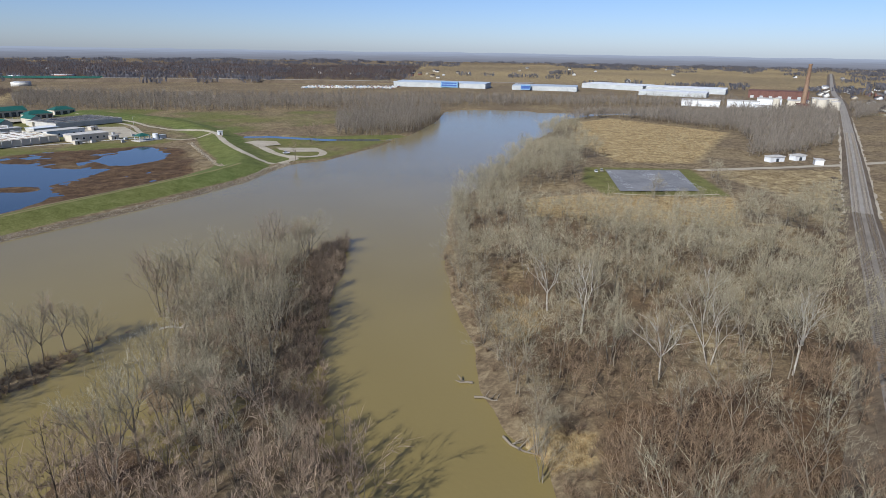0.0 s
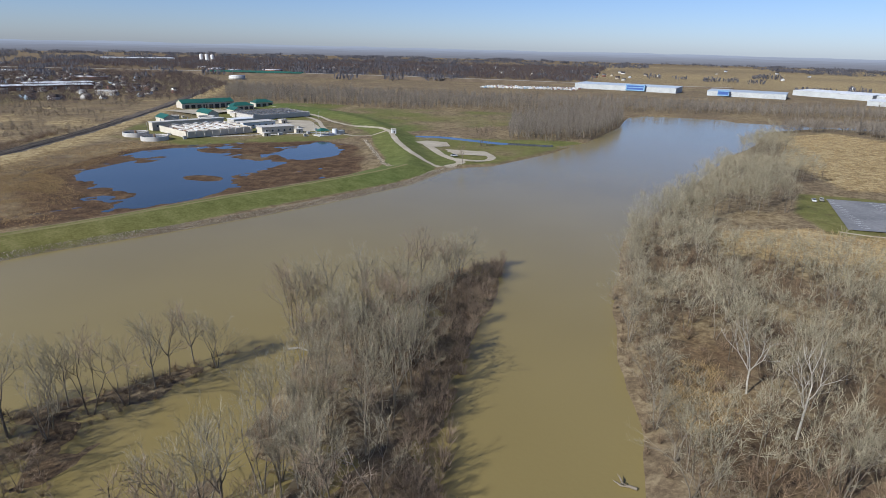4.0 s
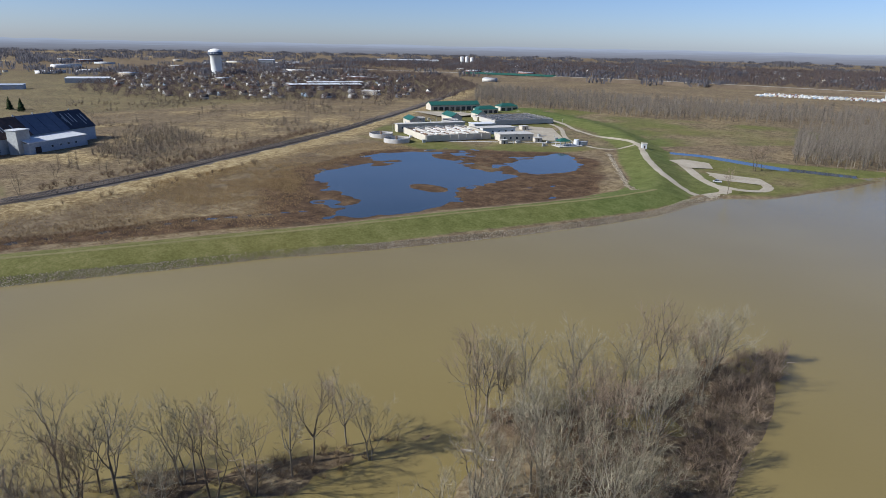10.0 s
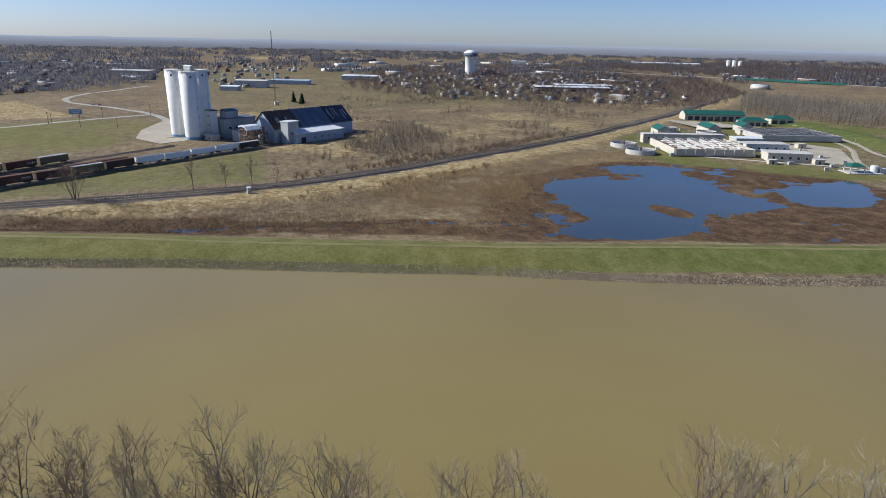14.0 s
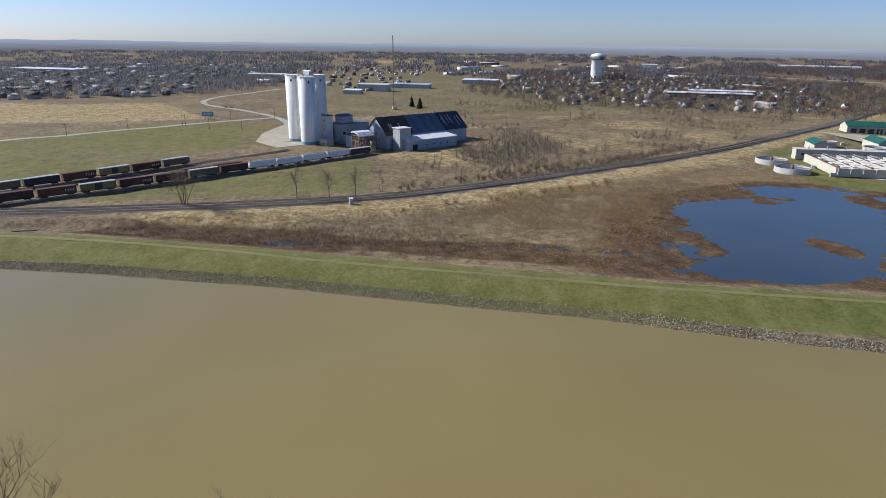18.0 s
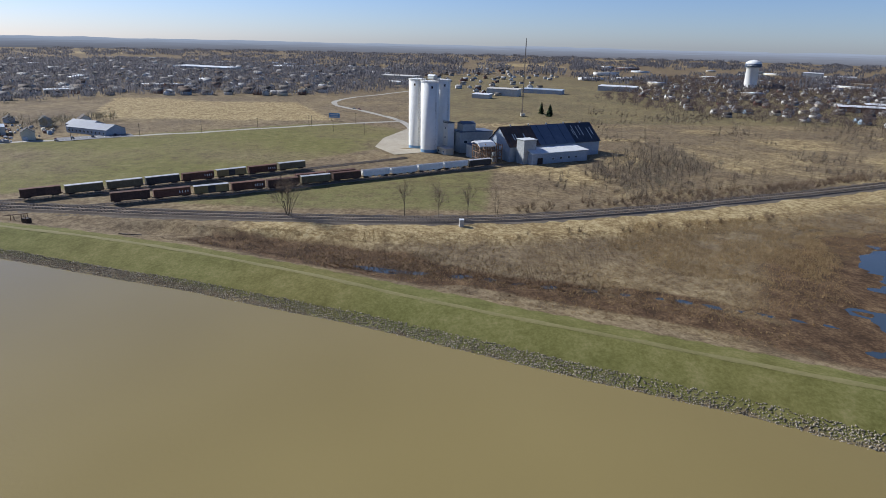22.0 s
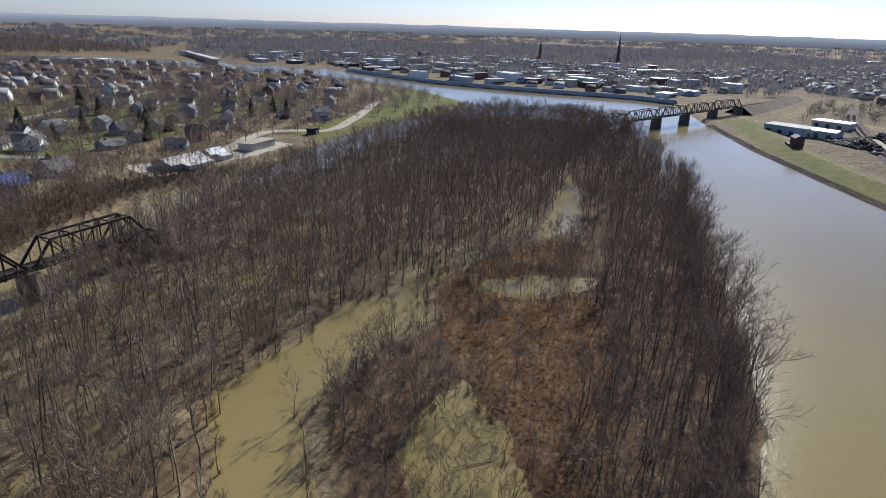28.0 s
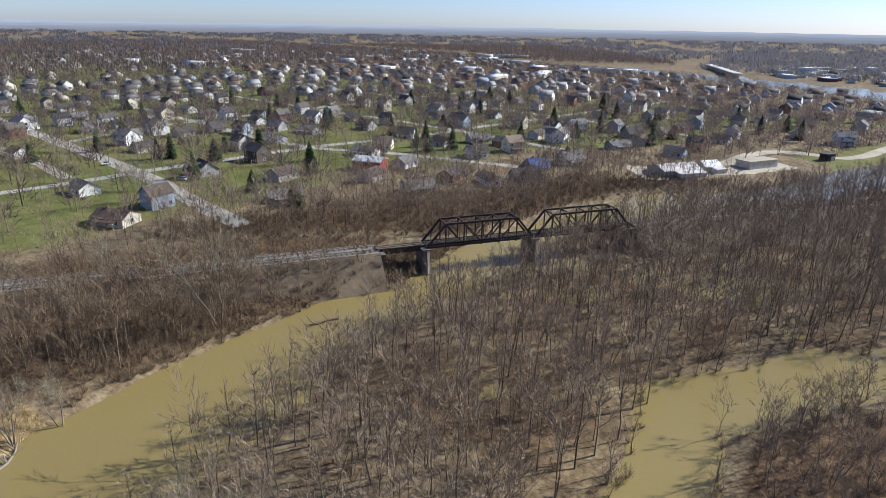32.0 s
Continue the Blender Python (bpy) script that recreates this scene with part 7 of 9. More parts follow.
def car_kind():
    e = thing("car", 0, 0, 0, 0, "parked car with dark windows and four wheels", "car", "parked cars")
    part("body", Geo().prism([(-0.85, 0.35), (0.85, 0.35), (0.9, 0.7), (0.85, 0.95), (-0.85, 0.95), (-0.9, 0.7)], -2.2, 2.2), MAT["car_paint"], e)
    v = [(-1.5, -0.8, 0.95), (1.1, -0.8, 0.95), (1.1, 0.8, 0.95), (-1.5, 0.8, 0.95), (-1.0, -0.65, 1.45), (0.5, -0.65, 1.45), (0.5, 0.65, 1.45), (-1.0, 0.65, 1.45)]
    part("cabin", Geo().add(v, [(0, 1, 5, 4), (1, 2, 6, 5), (2, 3, 7, 6), (3, 0, 4, 7)]), MAT["glass"], e)
    part("roof", Geo().box(-1.02, 0.52, -0.66, 0.66, 1.44, 1.5), MAT["car_paint"], e)
    for x in (-1.35, 1.35):
        for y in (-0.82, 0.82):
            w = Geo()
            n = 10
            ring = [(x + 0.33 * math.cos(2 * math.pi * i / n), 0.33 + 0.33 * math.sin(2 * math.pi * i / n)) for i in range(n)]
            w.add([(p, y - 0.1, q) for p, q in ring] + [(p, y + 0.1, q) for p, q in ring], [tuple(range(n)), tuple(range(2 * n - 1, n - 1, -1))] + [(i, (i + 1) % n, n + (i + 1) % n, n + i) for i in range(n)])
            part("wheel", w, MAT["black_car"], e)
    return e


MAT["car_paint"] = varied("car_paint", [(0.5, 0.5, 0.5), (0.04, 0.04, 0.05), (0.25, 0.03, 0.03), (0.06, 0.1, 0.2), (0.7, 0.7, 0.68), (0.15, 0.15, 0.16), (0.3, 0.28, 0.24)], 0.3)
the_car = car_kind()
rng = np.random.default_rng(8)
spots = [(92, 350, 80), (88, 347, 80), (-527, -115, 30), (-533, -104, 30), (-541, -92, 30), (-517, -121, 30), (-108, 412, 20), (104, -70, 90), (92, -25, 30), (60, -112, 70), (150, -15, 5),
         (-30, -300, 60), (-48, -312, 60), (-540, -175, 120), (-520, -178, 30), (-735, 72, 30), (-745, 66, 30), (-60, -318, 40), (130, -118, 160), (205, -8, 90), (-22, -232, 40), (-33, -238, 50)]
for i in range(24):
    spots.append((-500 - rng.uniform(0, 70), -215 + rng.uniform(0, 60), rng.uniform(0, 180)))
for k, (x, y, turn) in enumerate(spots):
    m = pose(x, y, ground_at(x, y) + 0.22, 0, 0, turn)
    if k:
        copy_thing(the_car, m)
    else:
        the_car.matrix_basis = m

# ---- the east town ----
WALLS = [(0.72, 0.71, 0.67), (0.62, 0.6, 0.54), (0.5, 0.44, 0.34), (0.74, 0.74, 0.72), (0.3, 0.38, 0.46), (0.42, 0.4, 0.37), (0.66, 0.62, 0.5), (0.24, 0.13, 0.1), (0.55, 0.57, 0.58)]
ROOFS = [(0.075, 0.07, 0.067), (0.12, 0.1, 0.088), (0.055, 0.052, 0.054), (0.15, 0.138, 0.125), (0.095, 0.072, 0.06), (0.19, 0.18, 0.17)]
MAT["house_wall"], MAT["house_roof"] = varied("painted_siding", WALLS), varied("asphalt_shingles", ROOFS, 0.9, 4.0)
MAT["far_wall"], MAT["far_roof"] = island_varied("distant_siding", WALLS), island_varied("distant_shingles", ROOFS + [(0.3, 0.3, 0.3)])
MAT["barn_red"] = surface("red_barn_boards", (0.2, 0.035, 0.03), (0.32, 0.06, 0.05), 1.5, 0.2, 0.8)
MAT["blue_roof"] = surface("bright_blue_roof", (0.03, 0.07, 0.22), (0.06, 0.12, 0.32), 1.0, 0.2, 0.6)


def roof_pair(sx, sy, eave, ridge, o=0.45, dx=0.0, dy=0.0):
    g = Geo()
    for s in (-1, 1):
        dz = (ridge - eave) / (sy / 2) * o
        g.prism([(dy + s * (sy / 2 + o), eave - dz + 0.02), (dy, ridge + 0.02), (dy, ridge + 0.22), (dy + s * (sy / 2 + o), eave - dz + 0.22)], dx - sx / 2 - o, dx + sx / 2 + o)
    return g


def house(sx, sy, eave, ridge, label, wall="house_wall", roof="house_roof", wing=0.0, porch=True, storeys=1, full=True, name="house"):
    e = thing(name, 0, 0, 0, 0, label, "house", "houses of the town")
    part("wall", Geo().prism([(-sy / 2, 0), (sy / 2, 0), (sy / 2, eave), (0, ridge), (-sy / 2, eave)], -sx / 2, sx / 2), MAT[wall], e)
    part("roof", roof_pair(sx, sy, eave, ridge), MAT[roof], e)
    if wing:
        w = Geo()
        hw, r2 = wing / 2, eave + (ridge - eave) * 0.75
        v = [(-hw, -sy / 2 - wing * 0.8, 0), (hw, -sy / 2 - wing * 0.8, 0), (hw, -sy / 2 - wing * 0.8, eave * 0.85), (0, -sy / 2 - wing * 0.8, r2), (-hw, -sy / 2 - wing * 0.8, eave * 0.85)]
        v += [(x, 0.0, z) for x, y, z in v]
        w.add(v, [(4, 3, 2, 1, 0), (5, 6, 7, 8, 9)] + [(i, (i + 1) % 5, 5 + (i + 1) % 5, 5 + i) for i in range(5)])
        part("wing", w, MAT[wall], e)
        g = Geo()
        for s in (-1, 1):
            a, b = (s * (hw + 0.4), eave * 0.85 - 0.3), (0, r2 + 0.04)
            y0 = -sy / 2 - wing * 0.8 - 0.4
            g.add([(a[0], y0, a[1]), (b[0], y0, b[1]), (b[0], y0, b[1] + 0.2), (a[0], y0, a[1] + 0.2), (a[0], 0, a[1]), (b[0], 0, b[1]), (b[0], 0, b[1] + 0.2), (a[0], 0, a[1] + 0.2)],
                  [(3, 2, 1, 0), (4, 5, 6, 7), (0, 1, 5, 4), (1, 2, 6, 5), (2, 3, 7, 6), (3, 0, 4, 7)])
        part("wing_roof", g, MAT[roof], e)
    for s in range(storeys):
        z = 0.95 + 2.8 * s
        for side in (-1, 1):
            spots = [(-sx * 0.3, z, side * sy / 2, side), (sx * 0.3, z, side * sy / 2, side)]
            if full:
                windows_on(e, spots, 1.1, 1.35, "x")
                windows_on(e, [(0.0, z, side * sx / 2, side)], 1.1, 1.35, "y")
            else:
                part("window", Geo().box(-sx * 0.3 - 0.6, -sx * 0.3 + 0.6, min(side * sy / 2, side * (sy / 2 + 0.05)), max(side * sy / 2, side * (sy / 2 + 0.05)), z, z + 1.4), MAT["glass"], e)
    part("door", Geo().box(-0.5, 0.5, sy / 2, sy / 2 + 0.08, 0.2, 2.2), MAT["red_brick"], e)
    if full:
        part("chimney", Geo().box(sx * 0.2, sx * 0.2 + 0.7, -0.35, 0.35, eave, ridge + 0.9), MAT["red_brick"], e)
        if porch:
            p = part("porch", Geo().prism([(sy / 2 + 0.02, 2.35), (sy / 2 + 2.2, 2.2), (sy / 2 + 2.2, 2.35), (sy / 2 + 0.02, 2.75)], -sx * 0.35, sx * 0.35), MAT[roof], e)
            for x in (-sx * 0.33, sx * 0.33):
                part("post", Geo().box(x - 0.07, x + 0.07, sy / 2 + 1.95, sy / 2 + 2.1, 0, 2.22), MAT["white_roof"], p)
    return e


KINDS = [house(13, 8, 2.9, 4.9, "single-storey house with shingle roof and lawn"), house(10, 8.5, 3.2, 6.6, "steep-roofed cottage with dormer wing", wing=5),
         house(9, 9, 5.8, 8.8, "two-storey frame house with a porch", storeys=2), house(11, 8, 5.6, 8.4, "two-storey white house with a front wing", storeys=2, wing=5.5)]
SMALL = [house(10.5, 8, 3.0, 5.4, "plain small town house", full=False, porch=False), house(9, 8, 5.4, 8.2, "plain two-storey town house", full=False, porch=False)]
fresh = set()


def put(kind, x, y, turn, stock):
    m = pose(x, y, ground_at(x, y) - 0.15, 0, 0, turn)
    key = (id(stock), kind)
    if key in fresh:
        return copy_thing(stock[kind], m)
    fresh.add(key)
    stock[kind].matrix_basis = m
    return stock[kind]


NEAR_HOUSES = [(251, -40, 3, 10), (95, -25, 0, 60), (52, -103, 0, 150), (43, -120, 1, 150), (87, -142, 1, 60), (81, -168, 2, 60), (75, -212, 3, 100), (197, -98, 0, 5), (153, -27, 1, 170), (160, -60, 2, 5),
               (42, -160, 1, 60), (139, -127, 1, 30), (132, -106, 0, 10), (303, -45, 1, 90), (268, -65, 3, 5), (290, -130, 2, 90), (227, -123, 1, 10), (153, -162, 1, 30), (-58, -328, 3, 30), (205, -130, 0, 5),
               (250, -95, 1, 90), (320, -100, 2, 0), (225, 60, 0, 80), (160, 70, 0, 5), (300, 40, 0, 90), (235, -160, 3, 5), (190, -165, 1, 5), (112, -180, 0, 60), (120, -240, 2, 5), (165, -230, 1, 5),
               (85, -255, 3, 60), (40, -215, 0, 60), (50, -260, 1, 60), (200, -250, 3, 0), (245, -240, 2, 0), (330, -150, 1, 0), (340, -20, 3, 5), (360, -60, 0, 90), (390, -110, 2, 0), (66, -70, 0, 60)]
PAINTS = {"white": surface("white_clapboard", (0.6, 0.6, 0.57), (0.76, 0.76, 0.73), 2.0, 0.2, 0.8), "cream": surface("cream_siding", (0.56, 0.5, 0.36), (0.68, 0.62, 0.47), 2.0, 0.2, 0.8),
          "grey": surface("grey_siding", (0.28, 0.28, 0.27), (0.4, 0.4, 0.385), 2.0, 0.2, 0.8), "brown": surface("dark_brown_siding", (0.06, 0.045, 0.035), (0.12, 0.095, 0.075), 2.0, 0.2, 0.8),
          "shingle": surface("grey_shingles", (0.13, 0.125, 0.12), (0.2, 0.19, 0.18), 4.0, 0.3, 0.9), "dark": surface("dark_shingles", (0.045, 0.04, 0.038), (0.085, 0.075, 0.07), 4.0, 0.3, 0.9),
          "tan": surface("tan_shingles", (0.17, 0.13, 0.09), (0.26, 0.2, 0.145), 4.0, 0.3, 0.9)}
COATS = [("white", "shingle"), ("grey", "shingle"), ("white", "dark"), ("grey", "dark"), ("white", "dark"), ("cream", "tan"), ("white", "shingle"), ("grey", "shingle"), ("grey", "dark"), ("brown", "dark"),
         ("white", "shingle"), ("cream", "tan"), ("white", "shingle"), ("white", "shingle"), ("white", "shingle"), ("white", "dark"), ("grey", "shingle"), ("white", "dark")]
for n, (x, y, k, turn) in enumerate(NEAR_HOUSES):
    h = put(k, x, y, turn, KINDS)
    if n < len(COATS):
        for c in h.children:
            kind = c.name.split(".")[0]
            if kind in ("wall", "wing", "roof", "wing_roof", "porch"):
                c.material_slots[0].link = "OBJECT"
                c.material_slots[0].material = PAINTS[COATS[n][0 if kind in ("wall", "wing") else 1]]
lh = house(12, 9, 2.9, 5.0, "low tan house with a brown roof by the road", name="bungalow", wall="tan_wall", roof="rust_roof")
lh.matrix_basis = pose(114, 30, ground_at(114, 30) - 0.15, 0, 0, 25)
bh = house(10, 8, 5.4, 8.0, "pale blue two-storey house with a grey roof", wall="blue_wall", storeys=2, name="blue_house")
bh.matrix_basis = pose(233, -102, ground_at(233, -102) - 0.15, 0, 0, 5)
bl = house(10, 8, 3.2, 6.0, "pale house with a bright blue metal roof", roof="blue_roof", name="blue_roofed_house")
bl.matrix_basis = pose(49, -138, ground_at(49, -138) - 0.15, 0, 0, 60)
rbn = gable_building("red_barn", 107, -84, 20, 14, 9, 5, 6.6, "barn_red", "white_roof", "red wooden barn with a white metal roof", category="barn")
part("door", Geo().box(-2, 2, 4.5, 4.6, 0.1, 3.6), MAT["barn_red"], rbn)
MAT["old_tin"] = surface("rust_streaked_tin_roof", (0.3, 0.25, 0.21), (0.62, 0.6, 0.57), 0.5, 0.3, 0.7)
for x, y, turn, sx, sy, h, w, r, label in ((-2, -184, 58, 22, 13, 4.5, "grey_wall", "old_tin", "ramshackle shed with a pale broken roof"), (-13, -201, 58, 10, 8, 4.5, "tan_wall", "white_roof", "small open shed with a white roof"),
                                           (-30, -228, 62, 20, 9, 4.2, "tan_wall", "gravel", "flat-roofed tan storage building"), (-56, -275, 60, 6, 5, 4, "black_steel", "dark_roof", "small dark hut beside the road")):
    if h == 4.5:
        b = gable_building("river_shed", x, y, turn, sx, sy, 2.4, 4.6, w, r, label, category="shed")
        part("lean_to", Geo().prism([(sy / 2, 0), (sy / 2 + 5, 0), (sy / 2 + 5, 2.0), (sy / 2, 2.6)], -sx / 2 + 1, sx / 4), MAT["old_tin"], b, "rusty pale tin lean-to")
        # black sheet on the closed wall stands in for shade inside the shed
        part("opening", Geo().box(-sx / 3, sx / 3, -sy / 2 - 0.06, -sy / 2, 0.1, 2.1), MAT["black_steel"], b, "dark sheet for the shade in the open front")
        continue
    b = block_building("river_shed", x, y, turn, sx, sy, 3.4, w, r, label, slope=0.3)
    for k in range(int(sx // 4)):
        part("door", Geo().box(-sx / 2 + 0.8 + 4 * k, -sx / 2 + 3.2 + 4 * k, sy / 2, sy / 2 + 0.06, 0.1, 2.6), MAT["grey_wall"], b)

rng = np.random.default_rng(14)
STREETS = [[(520, -32), (181, -11), (80, 4)], [(186, 60), (172, -58), (173, -95), (150, -170), (100, -480)], [(277, -17), (300, -180), (280, -420)], [(420, -118), (173, -95), (50, -140)],
           [(420, -215), (142, -205), (60, -190)], [(440, -330), (128, -310), (20, -290)], [(-14, -196), (-40, -285), (-84, -350), (-100, -430)]]
spots = []
for gx in np.arange(-60, 620, 31):
    for gy in np.arange(-620, 170, 29):
        x, y = gx + rng.uniform(-7, 7), gy + rng.uniform(-7, 7)
        if into(np.array([x]), np.array([y]), EAST_LAND)[0] < 55 or (x < 110 and y > -60) or (x < 60 and y > -190) or (x < 170 and y > 40):
            continue
        if min(math.hypot(x - h[0], y - h[1]) for h in NEAR_HOUSES + [(114, 30), (233, -102), (49, -138), (107, -84), (-2, -184), (-30, -228)]) < 17:
            continue
        if min(polyline_distance(np.array([x]), np.array([y]), s)[0] for s in STREETS) < 9:
            continue
        if rng.uniform() < 0.8:
            spots.append((x, y))
spots.sort(key=lambda p: math.hypot(p[0] + 90, p[1] - 116))
for x, y in spots[:120]:
    put(int(rng.integers(2)), x, y, rng.choice([0, 90]) + rng.uniform(-6, 6), SMALL)


for x, y, t in ((-508, -178, 30), (-486, -200, 35), (-520, -140, 30), (-590, -165, 30), (-600, -140, 35), (-612, -205, 30), (-640, -250, 120), (-560, -262, 120), (-540, -278, 30), (-470, -268, 40), (-655, -300, 30), (-700, -330, 120), (-510, -160, 120)):
    put(int(rng.integers(2)), x, y, t, SMALL)


rng = np.random.default_rng(811)
q = scatter([(-470, -262), (-505, -242), (-560, -262), (-610, -230), (-580, -150), (-520, -132), (-486, -165)], 5.0, 812, 0.45)
v, f = stone_arrays(q[:, 0], q[:, 1], land_fields(q[:, 0], q[:, 1])[0] + 0.5, rng.uniform(0.8, 2.8, len(q)), rng)
part_stuff("yard_clutter", (v.reshape(-1, 3), (f[None] + 8 * np.arange(len(v))[:, None, None]).reshape(-1, 3)), MAT["far_wall"], "crates, trailers and stored goods between the sheds", "stored goods")


def plain_houses(name, places, seed, label, size=(0.9, 1.25)):
    """Many far houses, joined: walls and roofs."""
    rng = np.random.default_rng(seed)
    W, R = Geo().prism([(-4, 0), (4, 0), (4, 4.2), (0, 7.2), (-4, 4.2)], -5, 5), roof_pair(10, 8, 4.2, 7.2)
    tri = lambda g: np.array([(f[0], f[i], f[i + 1]) for f in g.f for i in range(1, len(f) - 1)])
    wv, wf, rv, rf = np.array(W.v), tri(W), np.array(R.v), tri(R)
    z = land_fields(places[:, 0], places[:, 1])[0]
    walls, roofs = [], []
    for (x, y), g in zip(places, z):
        t, s, sz = rng.choice([0, math.pi / 2]) + rng.uniform(-0.1, 0.1), rng.uniform(*size), rng.uniform(0.7, 1.15)
        walls.append((wv, wf, x, y, g - 0.1, t, s, sz))
        roofs.append((rv, rf, x, y, g - 0.1, t, s, sz))
    e = tagged(new(name), label, "houses", kind="stuff")
    tagged(part("walls", mesh_of("walls", *joined(walls), MAT["far_wall"]), None, e), kind="stuff")
    tagged(part("roofs", mesh_of("roofs", *joined(roofs), MAT["far_roof"]), None, e), kind="stuff")


far_places = np.array(spots[120:] + [tuple(p) for p in scatter([(60, -560), (620, -600), (620, 160), (1100, 200), (1300, -700), (900, -1050), (480, -880), (160, -800), (-50, -690)], 40, 15, 0.8)
                                     if p[0] > 600 or p[1] < -620])
plain_houses("east_town_houses", far_places, 16, "distant white and grey town houses among trees")
plain_houses("northwest_town_houses", np.concatenate([scatter([(-720, 440), (-640, 560), (-560, 660), (-600, 760), (-900, 1000), (-1400, 1150), (-1500, 800), (-1100, 480)], 27, 17, 0.65),
                                                      scatter([(-1000, 330), (-900, 230), (-1500, 0), (-2000, 300), (-1500, 500)], 34, 18, 0.5)]), 18, "distant houses below the water tower", (0.7, 1.0))
plain_houses("west_town_houses", np.concatenate([scatter([(-700, -380), (-860, -250), (-900, 0), (-1800, 200), (-2000, -900), (-1200, -1200), (-600, -900), (-640, -480)], 27, 19, 0.8)]), 20,
             "distant houses of the west side among trees")


def plain_blocks(name, places, seed, label):
    """Far flat-roofed works and stores, joined: walls, and pale roofs over them."""
    rng = np.random.default_rng(seed)
    bx = Geo().box(-0.5, 0.5, -0.5, 0.5, 0, 1)
    f = np.array([(q[0], q[i], q[i + 1]) for q in bx.f for i in (1, 2)])
    base = np.array(bx.v)
    z = land_fields(places[:, 0], places[:, 1])[0]
    walls, roofs = [], []
    for (x, y), g in zip(places, z):
        size, t = np.array([rng.uniform(22, 75), rng.uniform(14, 30), rng.uniform(4, 8)]), rng.choice([0.3, 1.87]) + rng.uniform(-0.1, 0.1)
        walls.append((base * size, f, x, y, g - 0.2, t, 1, 1))
        roofs.append((base * (size * [1.02, 1.03, 0] + [0, 0, 0.5]), f, x, y, g - 0.2 + size[2], t, 1, 1))
    e = tagged(new(name), label, "buildings", kind="stuff")
    tagged(part("walls", mesh_of("walls", *joined(walls), MAT["far_wall"]), None, e), kind="stuff")
    tagged(part("roofs", mesh_of("roofs", *joined(roofs), MAT["white_roof"]), None, e), kind="stuff")


plain_blocks("far_works", np.concatenate([scatter([(-760, -420), (-900, -150), (-950, 100), (-1700, 260), (-2300, -600), (-1500, -1500), (-700, -1000)], 165, 301, 0.55), scatter([(-900, 350), (-1500, 450), (-2300, 900), (-1700, 1700), (-900, 1500), (-700, 1100), (-1000, 700)], 150, 302, 0.5),
                                         scatter([(300, -500), (900, -300), (1400, -900), (700, -1300), (250, -900)], 130, 303, 0.5)]), 304, "distant flat-roofed works and stores with pale roofs")

# ---- downtown beyond the long bridge ----
wall_line = [(-60, -818), (-162, -655), (-206, -616), (-284, -556), (-366, -512), (-392, -468)]
P, s = side_ways(densify(rounded(wall_line), 8))
fw = []
for off, z in ((-1, 0.2), (-0.4, 4.6), (-1.0, 4.7), (-6, 1.0)):
    q = P - s * (-off if off < 0 else off)
    fw.append(np.c_[P + s * (-off), np.full(len(P), z)])
n = len(P)
i = (np.arange(n - 1)[:, None] * 4 + np.arange(3)[None]).ravel()
tagged(new("flood_wall", mesh_of("flood_wall", np.stack(fw, 1).reshape(-1, 3), np.stack([i, i + 4, i + 5, i + 1], 1), MAT["grey_wall"])), "long grey concrete flood wall along the river", "wall", kind="structure")
rng = np.random.default_rng(24)
DOWNTOWN = [(-420, -520), (-300, -600), (-180, -690), (-60, -860), (150, -1000), (100, -1300), (-400, -1200), (-650, -900), (-560, -600)]
for x, y in scatter(DOWNTOWN, 40, 23, 0.75):
    sx, sy, h = rng.uniform(14, 34), rng.uniform(10, 20), rng.choice([4.5, 5, 6, 8, 10, 12], p=[0.3, 0.25, 0.2, 0.12, 0.08, 0.05])
    b = block_building("downtown_building", x, y, 35 + rng.choice([0, 90]) + rng.uniform(-8, 8), sx, sy, h, str(rng.choice(["tan_wall", "grey_wall", "red_brick", "concrete", "white_roof"])), str(rng.choice(["white_roof", "concrete", "asphalt", "white_roof"])),
                       "flat-roofed downtown commercial building", group="downtown buildings")
    for k in range(2):
        part("window", Geo().box(-sx / 2 + 1, sx / 2 - 1, sy / 2, sy / 2 + 0.08, 1.5 + 3.4 * k, 3.0 + 3.4 * k) if 3 + 3.4 * k < h else Geo().box(-sx / 4, sx / 4, sy / 2, sy / 2 + 0.08, 0.8, 3.0), MAT["glass"], b)
plain_houses("downtown_houses", scatter(DOWNTOWN + [], 34, 25, 0.6), 26, "small pale houses between the downtown blocks")
for x, y, h, label in ((-585, -1091, 62, "tall dark church spire above the town"), (-440, -1141, 48, "slender dark church spire above the town")):
    e = thing("church", x, y, ground_at(x, y), 30, label, "church")
    part("tower", Geo().box(-2.2, 2.2, -2.2, 2.2, 0, h * 0.5), MAT["red_brick"], e)
    part("spire", Geo().add([(-1.9, -1.9, h * 0.5), (1.9, -1.9, h * 0.5), (1.9, 1.9, h * 0.5), (-1.9, 1.9, h * 0.5), (0, 0, h)], [(0, 1, 4), (1, 2, 4), (2, 3, 4), (3, 0, 4)]), MAT["dark_roof"], e)
    part("nave", Geo().prism([(-5, 0), (5, 0), (5, 6), (0, 11), (-5, 6)], 3, 24), MAT["red_brick"], e)
hb = thing("street_bridge", 190, -1010, 6.5, -65, "low dark road bridge far over the river", "bridge")
part("deck", Geo().box(-130, 130, -6, 6, 0, 1.6), MAT["concrete"], hb)
for k in range(6):
    part("pier", Geo().box(-110 + 44 * k, -107 + 44 * k, -5, 5, -8, 0), MAT["concrete"], hb)

